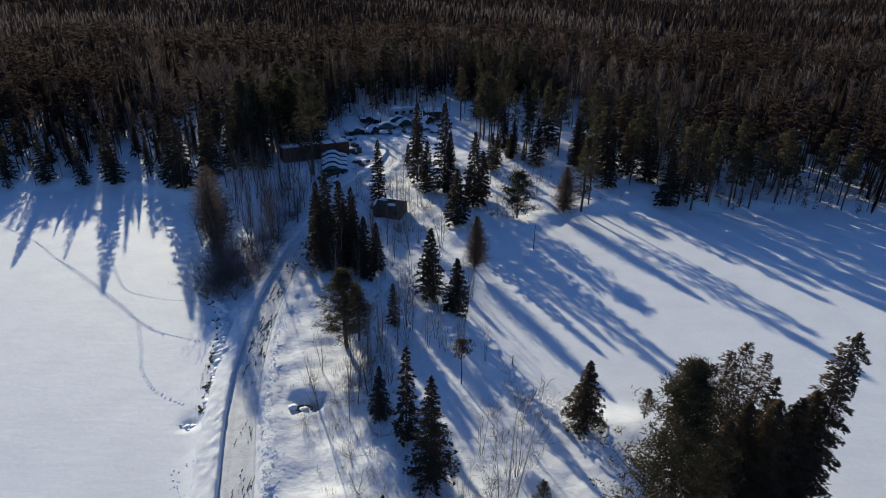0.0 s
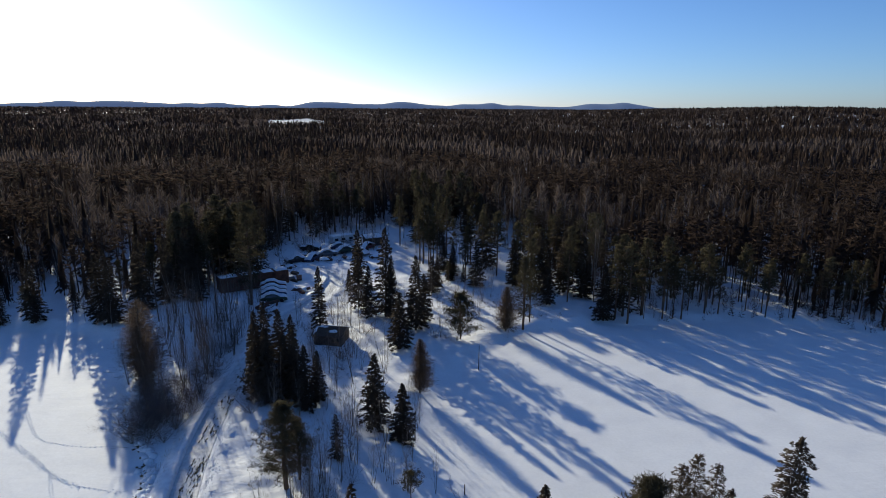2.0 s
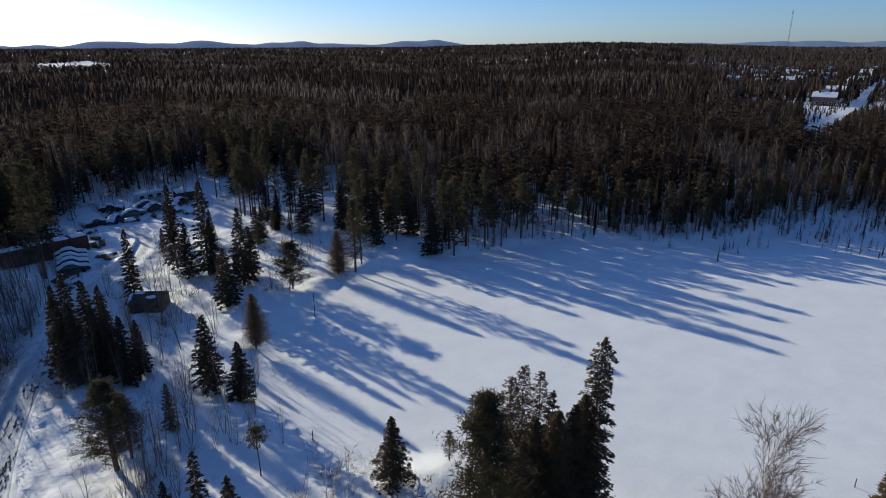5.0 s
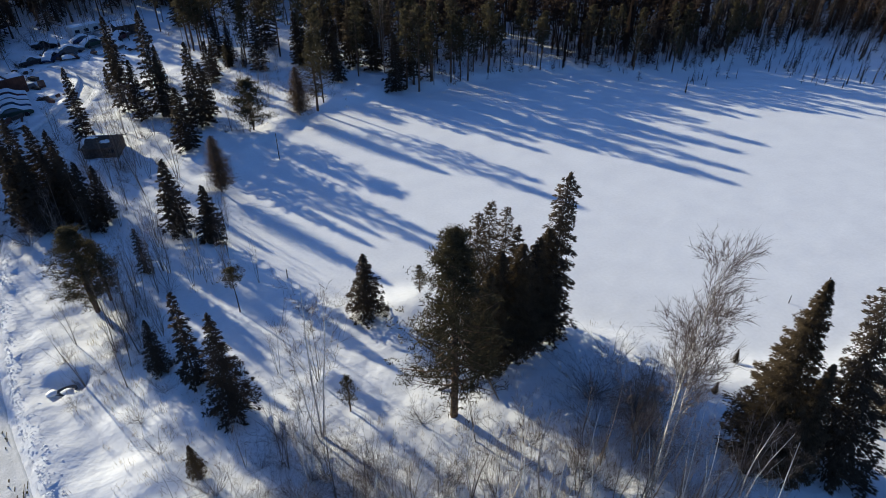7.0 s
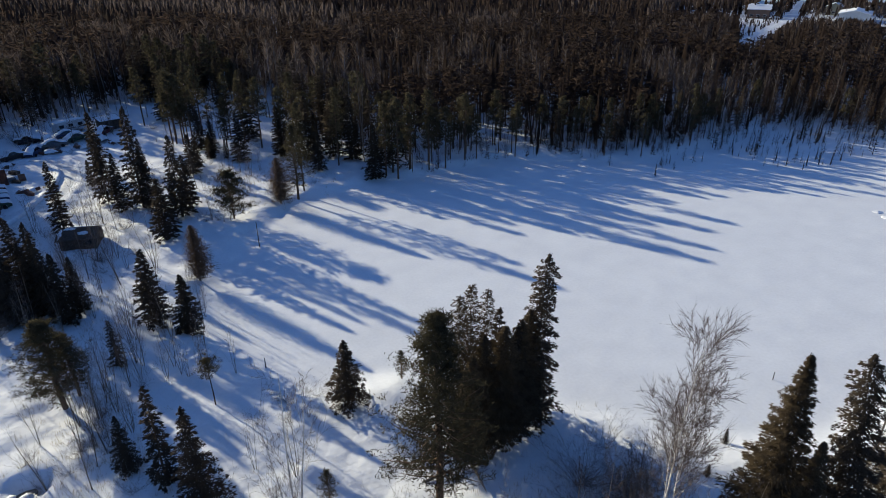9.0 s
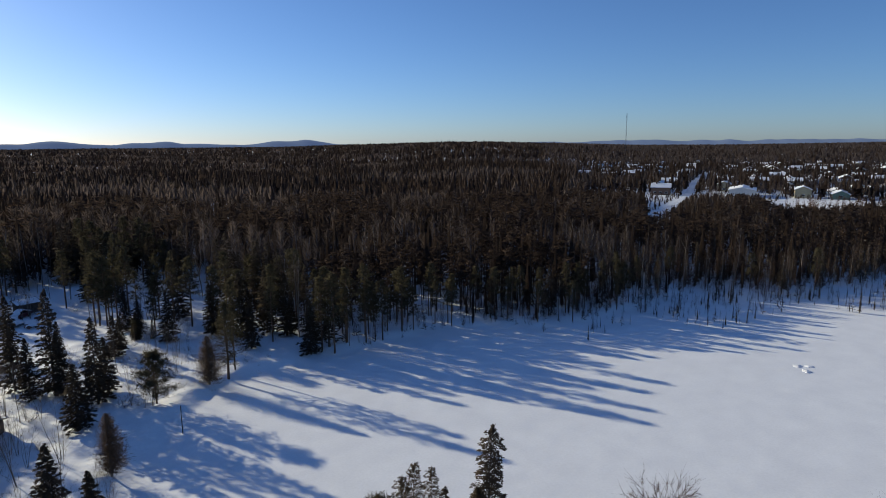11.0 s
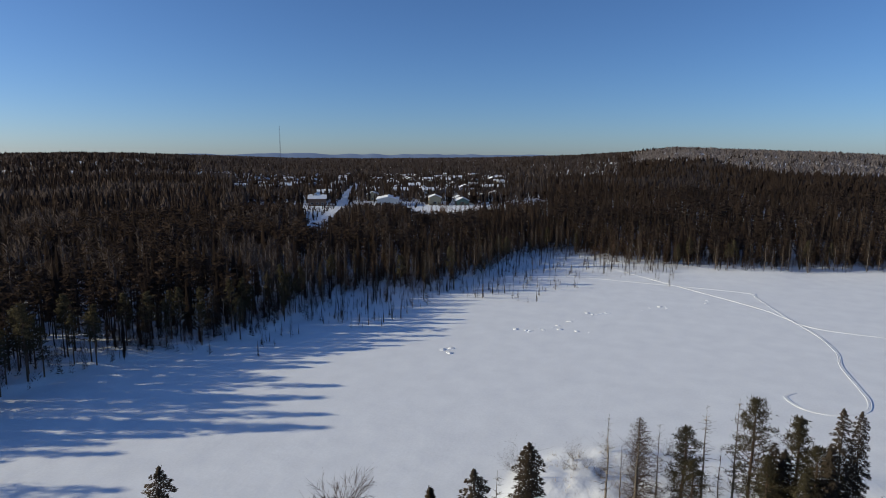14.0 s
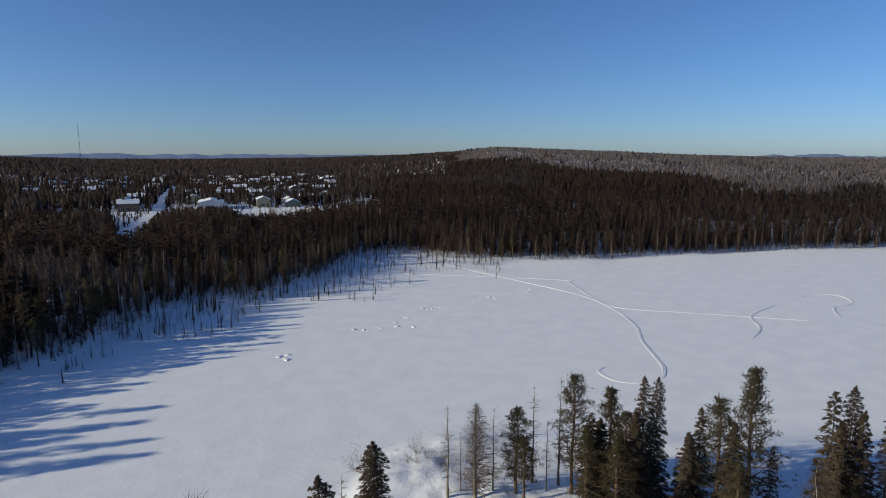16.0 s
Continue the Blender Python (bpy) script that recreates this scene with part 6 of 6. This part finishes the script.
def car_kind(key, paint, label, roofed=True, pickup=False):
    """An old car: lower body with wheel arches, cabin, glass, wheels, and snow on top."""
    root = new("car")
    tagged(root, label, "car", "snowed-in cars in the yard")

    def shape(b, prof, w0, w1):
        n = len(prof)
        k = len(b.v)
        for yy in (-1, 1):
            for (xx, zz, t) in prof:
                b.v.append(Vector((xx, yy * (w0 + (w1 - w0) * t), zz)))
        for i in range(n):
            j = (i + 1) % n
            b.f.append((k + i, k + j, k + n + j, k + n + i))
        b.f.append(tuple(k + i for i in range(n))[::-1])
        b.f.append(tuple(k + n + i for i in range(n)))
    lower = [(-2.2, .35, 0), (-1.75, .3, 0), (-1.7, .55, 0), (-1.4, .68, 0), (-1.1, .55, 0), (-1.05, .28, 0), (.95, .28, 0), (1.0, .55, 0), (1.3, .68, 0), (1.6, .55, 0),
             (1.65, .3, 0), (2.2, .35, 0), (2.25, .62, 0), (2.15, .82, .3), (1.0, .95, .3), (-1.5, .98, .3), (-2.2, .88, .3), (-2.27, .6, 0)]
    solid("body", lambda b: shape(b, lower, .86, .8), paint, root, bevel=0.04)
    cab = [(1.0, .94, 0), (.35, 1.42, 1), (-.5, 1.45, 1) if pickup else (-1.1, 1.42, 1), (-.75, .94, 0) if pickup else (-1.7, .96, 0)]
    solid("cabin", lambda b: shape(b, cab, .78, .62), paint, root, bevel=0.05)
    x1 = -.5 if pickup else -1.15
    for sgn in (-1, 1):
        def glass(b, sgn=sgn):
            b.quad(Vector((.75, sgn * .785, 1.0)), Vector((.3, sgn * .66, 1.36)), Vector((x1 + .15, sgn * .66, 1.36)), Vector((x1 - .1, sgn * .785, 1.0)))
        solid("side_window", glass, GLASS_DARK, root)
    solid("windscreen", lambda b: b.quad(Vector((.96, -.66, 1.0)), Vector((.96, .66, 1.0)), Vector((.43, .56, 1.38)), Vector((.43, -.56, 1.38))), GLASS_DARK, root)
    for xx in (-1.4, 1.3):
        for yy in (-.8, .8):
            def wheel(b, xx=xx, yy=yy):
                k = len(b.v)
                for o in (-.09, .09):
                    for i in range(12):
                        a = 6.283 * i / 12
                        b.v.append(Vector((xx + math.cos(a) * .31, yy + o, .31 + math.sin(a) * .31)))
                for i in range(12):
                    b.f.append((k + i, k + (i + 1) % 12, k + 12 + (i + 1) % 12, k + 12 + i))
                b.f.append(tuple(k + i for i in range(12)))
                b.f.append(tuple(k + 12 + i for i in range(12))[::-1])
            solid("wheel", wheel, RUBBER, root)
    line = [(-2.3, .72), (-2.2, 1.1), (-1.9, 1.22), (-1.5, 1.32), (-1.1, 1.62), (-.4, 1.76), (.2, 1.72), (.7, 1.42), (1.1, 1.2), (1.8, 1.12), (2.2, .98), (2.3, .68)]
    if pickup:
        line = [(-2.3, .7), (-2.2, 1.05), (-1.5, 1.12), (-.9, 1.2), (-.6, 1.6), (-.2, 1.74), (.2, 1.7), (.7, 1.42), (1.1, 1.2), (1.8, 1.12), (2.2, .98), (2.3, .68)]
    cov = Build()
    across = [(-.76, -.2), (-.68, -.07), (-.5, -.01), (0, .03), (.5, -.01), (.68, -.07), (.76, -.2)]
    for xx, zz in line:
        for yy, dz in across:
            cov.v.append(Vector((xx, yy * (0.92 if zz > 1.4 else 1.0), zz + dz + rng.uniform(-.03, .03))))
    for i in range(len(line) - 1):
        for k in range(6):
            a = i * 7 + k
            cov.f.append((a, a + 1, a + 8, a + 7))
    part("snow_cover", cov.mesh("snow_cover", SNOW_CAP, True), root, "thick white snow")
    CAR[key] = [root, False]


def park(key, x, y, turn, tilt=0):
    root, used = CAR[key]
    m = pose(x, y, gz(x, y) - 0.05, 0, tilt, turn)
    if used:
        return copy_thing(root, m)
    root.matrix_basis, CAR[key][1] = m, True
    return root


for i, (pm, lab) in enumerate(zip(PAINTS, ("maroon old car buried under snow", "dark blue old car under snow", "grey old car under a snow cap", "black old car half buried in snow", "dark green old car under snow"))):
    car_kind(f"car{i}", pm, lab, pickup=(i == 3))
container(-27.8, 104.0, 27.5)
hut(-9.4, 79.3, -16)
for k, x, y, t in ((0, -19.2, 106.2, 8), (2, -18.8, 103.6, 12), (1, -18.4, 101.2, 10), (4, -18.0, 98.8, 14),
                   (3, -17.8, 126.0, 30), (1, -14.6, 127.8, 70), (2, -11.6, 130.4, 20), (3, -16.0, 137.0, -10), (0, -12.6, 133.8, 100), (4, -8.0, 134.0, 40),
                   (2, -4.6, 131.5, 130), (1, -9.4, 138.2, 15), (0, -3.0, 137.5, 60)):
    park(f"car{k}", x, y, t)


def trailer(x, y, turn):
    root = new("camper_trailer")
    tagged(root, "white old camper trailer with snow on its roof", "trailer")

    def shell(b):
        prof = [(-2.9, .55), (2.7, .55), (3.0, 1.1), (2.8, 2.3), (2.4, 2.55), (-2.6, 2.55), (-3.0, 2.2), (-3.05, 1.0)]
        n = len(prof)
        for yy in (-1.1, 1.1):
            b.v += [Vector((p, yy, q)) for p, q in prof]
        for i in range(n):
            b.f.append((i, (i + 1) % n, n + (i + 1) % n, n + i))
        b.f += [tuple(range(n))[::-1], tuple(range(n, 2 * n))]
    solid("body", shell, WHITE_TIN, root, bevel=0.08)
    for xx in (-2.1, -.3, 1.6):
        solid("window", lambda b: b.box(xx - .45, -1.13, 1.4, xx + .45, -1.09, 2.0), GLASS_DARK, root)
    solid("door", lambda b: b.box(.5, -1.13, .65, 1.1, -1.1, 2.3), WHITE_TIN, root)
    solid("stripe", lambda b: b.box(-2.95, -1.12, 1.05, 2.9, -1.1, 1.25), PAINTS[2], root)
    for yy in (-.95, .95):
        solid("wheel", lambda b: b.tube([Vector((0, yy - .1, .33)), Vector((0, yy + .1, .33))], [.33, .33], 12), RUBBER, root)
    snow_slab("roof_snow", -2.9, -1.05, 2.7, 1.05, 2.5, .3, root, 31)
    root.matrix_basis = pose(x, y, gz(x, y) - .2, 0, 0, turn)


trailer(-9.0, 143.0, 28)


def shed(x, y, w, d, h, turn, mat, label):
    root = new("shed")
    tagged(root, label, "shed")
    solid("wall", lambda b: b.box(0, 0, 0, w, d, h), mat, root)
    for i in range(int(w / .4)):
        solid("board", lambda b: b.box(i * .4 + .02, -.03, .05, i * .4 + .38, 0, h - .05), mat, root)

    def roof(b):
        k = len(b.v)
        z0, z1 = h, h + .6
        b.v += [Vector(c) for c in ((-.25, -.3, z0), (w + .25, -.3, z0), (w + .25, d + .3, z1), (-.25, d + .3, z1),
                                    (-.25, -.3, z0 + .12), (w + .25, -.3, z0 + .12), (w + .25, d + .3, z1 + .12), (-.25, d + .3, z1 + .12))]
        for q in ((3, 2, 1, 0), (4, 5, 6, 7), (0, 1, 5, 4), (1, 2, 6, 5), (2, 3, 7, 6), (3, 0, 4, 7)):
            b.f.append(tuple(k + i for i in q))
    solid("roof", roof, mat, root)
    ob = snow_slab("roof_snow", -.2, -.2, w + .2, d + .2, 0, .25, root, 41)
    for v in ob.data.vertices:
        v.co.z += h + .1 + .6 * (v.co.y + .3) / (d + .6)
    root.matrix_basis = pose(x, y, gz(x, y) - .1, 0, 0, turn)


shed(-3.4, 139.5, 4.0, 2.6, 1.8, 20, OLD_WOOD, "dark brown board shed with snow on its roof")


def junk_pile(x, y, n, seed, size):
    r = random.Random(seed)
    root = new("scrap_heap")
    tagged(root, "snow-dusted heap of dark scrap and boards", "scrap")
    for i in range(n):
        def piece(b):
            a, c, e = r.uniform(.2, size), r.uniform(.1, .5), r.uniform(.1, .5)
            b.box(-a, -c, 0, a, c, e)
        ob = solid("scrap_piece", piece, r.choice([RUST, OLD_WOOD, TIN]), root, bevel=.03)
        ob.matrix_basis = pose(r.gauss(0, 1.1), r.gauss(0, .8), r.uniform(-.1, .4), r.uniform(-25, 25), r.uniform(-25, 25), r.uniform(0, 180))
    snow_slab("snow_cap", -1.0, -.8, 1.1, .9, .35, .45, root, seed)
    root.matrix_basis = pose(x, y, gz(x, y) - .1, 0, 0, r.uniform(0, 90))


for k, (x, y) in enumerate(((-17.0, 112.5), (-13.9, 105.5), (-19.3, 95.2), (-17.6, 94.0), (-12.0, 126.0), (-6.5, 128.0), (-15.0, 132.0), (-1.5, 128.5), (1.0, 133.0), (-6.0, 137.0), (-18.5, 121.0))):
    junk_pile(x, y, 9, 50 + k, 0.9)


def pole(x, y, h, r, label, cross=False, tip=0):
    root = new("wooden_pole")
    tagged(root, label, "pole")
    solid("shaft", lambda b: b.tube([Vector((0, 0, -.4)), Vector((0, 0, h))], [r, r * .75], 8), OLD_WOOD, root)
    if cross:
        solid("crossarm", lambda b: b.box(-.9, -.05, h - .5, .9, .05, h - .38), OLD_WOOD, root)
    root.matrix_basis = pose(x, y, gz(x, y), 0, tip, 0)
    return root


def fallen_log(x0, y0, x1, y1, r, lift):
    """A fallen trunk with broken limbs, lying half in the snow."""
    root = new("fallen_log")
    tagged(root, "grey fallen tree trunk lying in the snow", "log")
    a, e = Vector((0, 0, 0)), Vector((x1 - x0, y1 - y0, lift))
    solid("trunk", lambda b: b.tube([a, a.lerp(e, .35) + Vector((0, 0, .06)), a.lerp(e, .7) + Vector((0, 0, .02)), e], [r, r * .9, r * .7, r * .35], 7), GREY_BARK, root)
    for k in range(5):
        p = a.lerp(e, rng.uniform(.3, .95))
        q = p + Vector((rng.gauss(0, .5), rng.gauss(0, .5), rng.uniform(.2, .7)))
        solid("branch", lambda b: b.tube([p, p.lerp(q, .6) + Vector((0, 0, .08)), q], [.03, .02, .006], 4), GREY_BARK, root)
    root.matrix_basis = pose(x0, y0, gz(x0, y0) + r * .6)


fallen_log(12.9, 26.8, 16.6, 26.5, 0.12, 0.35)
fallen_log(16.4, 26.4, 16.0, 23.9, 0.09, 0.1)
pole(44.2, 23.2, 0.8, .04, "thin grey stake standing in the lake snow")
pole(12.1, 70.7, 3.4, .06, "thin dark post standing in the snow")
pole(-32.4, 87.5, 7.0, .09, "leaning bare wooden pole on the knoll", tip=-3)
pole(-24.3, 88.0, 7.0, .09, "bare wooden pole beside the lane")
pole(6.8, 45.6, 1.0, .05, "short dark stake at the shore")
pole(55.0, 14.2, 1.2, .05, "short grey stake at the shore")


# ---------------------------------------------------------------- the village
STREET_SNOW = material("street_snow", (0.6, 0.62, 0.66), (0.78, 0.79, 0.82), scale=.3, rough=.7, bump=.03, bump_scale=2)
ribbon_line = curve_through(STREET, 6)
tagged(ribbon("street", ribbon_line, [(-3.4, 0), (-2.8, .12), (0, .1), (2.8, .12), (3.4, 0)], STREET_SNOW, lift=.05, ground=True), "snowy village street", "street", kind="structure")
SIDING = [material("siding_" + n, tuple(c * .85 for c in col), col, scale=.8, rough=.7, fine=.08) for n, col in
          (("white", (.62, .62, .6)), ("cream", (.5, .45, .36)), ("grey", (.3, .31, .33)), ("green", (.12, .2, .17)), ("blue", (.16, .22, .32)), ("brown", (.17, .11, .08)), ("yellow", (.42, .37, .24)))]
HOUSES = []


def house_kind(mat, w, d, h, roof_h, label):
    root = new("house")
    tagged(root, label, "house", "houses of the village")
    solid("wall", lambda b: (b.box(-w / 2, -d / 2, -.5, w / 2, d / 2, h),
                             b.tri(Vector((-w / 2, -d / 2, h)), Vector((-w / 2, d / 2, h)), Vector((-w / 2, 0, h + roof_h))),
                             b.tri(Vector((w / 2, -d / 2, h)), Vector((w / 2, d / 2, h)), Vector((w / 2, 0, h + roof_h)))), mat, root)

    def roof(b):
        e = .5
        for s in (-1, 1):
            k = len(b.v)
            y0 = s * (d / 2 + e)
            z0 = h - e * roof_h / (d / 2)
            b.v += [Vector(c) for c in ((-w / 2 - e, y0, z0), (w / 2 + e, y0, z0), (w / 2 + e, 0, h + roof_h), (-w / 2 - e, 0, h + roof_h),
                                        (-w / 2 - e, y0, z0 + .35), (w / 2 + e, y0, z0 + .35), (w / 2 + e, 0, h + roof_h + .35), (-w / 2 - e, 0, h + roof_h + .35))]
            for q in ((3, 2, 1, 0), (4, 5, 6, 7), (0, 1, 5, 4), (1, 2, 6, 5), (2, 3, 7, 6), (3, 0, 4, 7)):
                b.f.append(tuple(k + i for i in q))
    solid("roof", roof, SNOW_CAP, root, "roof under thick snow")
    solid("chimney", lambda b: b.box(w * .2, .3, h + .2, w * .2 + .7, 1.0, h + roof_h + 1.1), OLD_WOOD, root)
    for s in (-1, 1):
        for xx in (-w * .3, 0, w * .3):
            if s == -1 and xx == 0:
                solid("door", lambda b: b.box(-.5, -d / 2 - .06, 0, .5, -d / 2 - .01, 2.1), PAINTS[2], root)
                continue
            wn_ = solid("window", lambda b: b.box(xx - .8, s * (d / 2 + .04) - .03, 1.0, xx + .8, s * (d / 2 + .04) + .03, 2.2), SIDING[0], root)
            solid("pane", lambda b: b.box(xx - .68, s * (d / 2 + .06) - .03, 1.1, xx + .68, s * (d / 2 + .06) + .03, 2.1), GLASS_DARK, wn_)
    for s in (-1, 1):
        wn_ = solid("window", lambda b: b.box(s * (w / 2 + .04) - .03, -.8, 1.0, s * (w / 2 + .04) + .03, .8, 2.2), SIDING[0], root)
        solid("pane", lambda b: b.box(s * (w / 2 + .06) - .03, -.68, 1.1, s * (w / 2 + .06) + .03, .68, 2.1), GLASS_DARK, wn_)
    HOUSES.append([root, False])


for k, (mt, w, d, h, rh, lab) in enumerate(((0, 12, 8, 3, 1.6, "white bungalow with snow-covered roof"), (1, 11, 7.5, 3, 1.5, "cream bungalow with snow-covered roof"), (2, 13, 8, 3.2, 1.5, "grey bungalow with snow-covered roof"),
                                            (3, 11, 8, 3, 1.8, "green house with snow-covered roof"), (4, 12, 8, 3, 1.6, "blue house with snow-covered roof"), (5, 11, 8, 4.8, 2.0, "brown two-storey house with snowy roof"), (6, 10, 8, 4.8, 1.8, "yellow two-storey house with snowy roof"),
                                            (0, 24, 14, 4.2, 1.6, "large white hall with snow-covered roof"))):
    house_kind(SIDING[mt], w, d, h, rh, lab)


def settle(k, x, y, turn):
    root, used = HOUSES[k]
    m = pose(x, y, gz(x, y), 0, 0, turn)
    if used:
        copy_thing(root, m)
    else:
        root.matrix_basis, HOUSES[k][1] = m, True


settle(7, 352, 196, 28)
random.seed(23)
sd = Vector((250, 145, 0)).normalized()
sn = Vector((sd.y, -sd.x, 0))
for row, off in enumerate((-120, -101, -82, -63, -44, -19, 19, 40, 59, 78, 97, 116, 135, 154, 173, 192)):
    for k in range(24):
        c = Vector((300, 199, 0)) + sd * (k * 21 + random.uniform(-3, 3) + (20 if row % 2 else 0)) + sn * (off + random.uniform(-3, 3))
        r_, a_ = math.hypot(c.x, c.y), math.degrees(math.atan2(c.x, c.y))
        q = np.array([c.x]), np.array([c.y])
        if poly_dist(*q, FIELD)[1][0] or poly_dist(*q, FIELD)[0][0] < 8 or r_ < 395 or not 47.5 < a_ < 72 or (off > 60 and r_ < 400) or (c - Vector((352, 196, 0))).length < 24 or (a_ < 53 and r_ < 570) or random.random() < 0.3:
            continue
        settle(random.randrange(7), c.x, c.y, 30 + random.choice((0, 0, 90)) + random.uniform(-4, 4))


def mast(x, y, h):
    root = new("radio_mast")
    tagged(root, "tall thin guyed radio mast beyond the village", "mast")
    z0 = gz(x, y)

    def lattice(b):
        c = [Vector((math.cos(a) * .9, math.sin(a) * .9, 0)) for a in (0, 2.09, 4.19)]
        for p in c:
            b.tube([p, p + Vector((0, 0, h))], [.11, .11], 4)
        for k in range(int(h / 3)):
            for i in range(3):
                b.tube([c[i] + Vector((0, 0, 3 * k)), c[(i + 1) % 3] + Vector((0, 0, 3 * k + 3))], [.05, .05], 3)
    solid("lattice", lattice, TIN, root)
    root.matrix_basis = pose(x, y, z0)


A = radians(51.2)
mast(1250 * math.sin(A), 1250 * math.cos(A), 86)
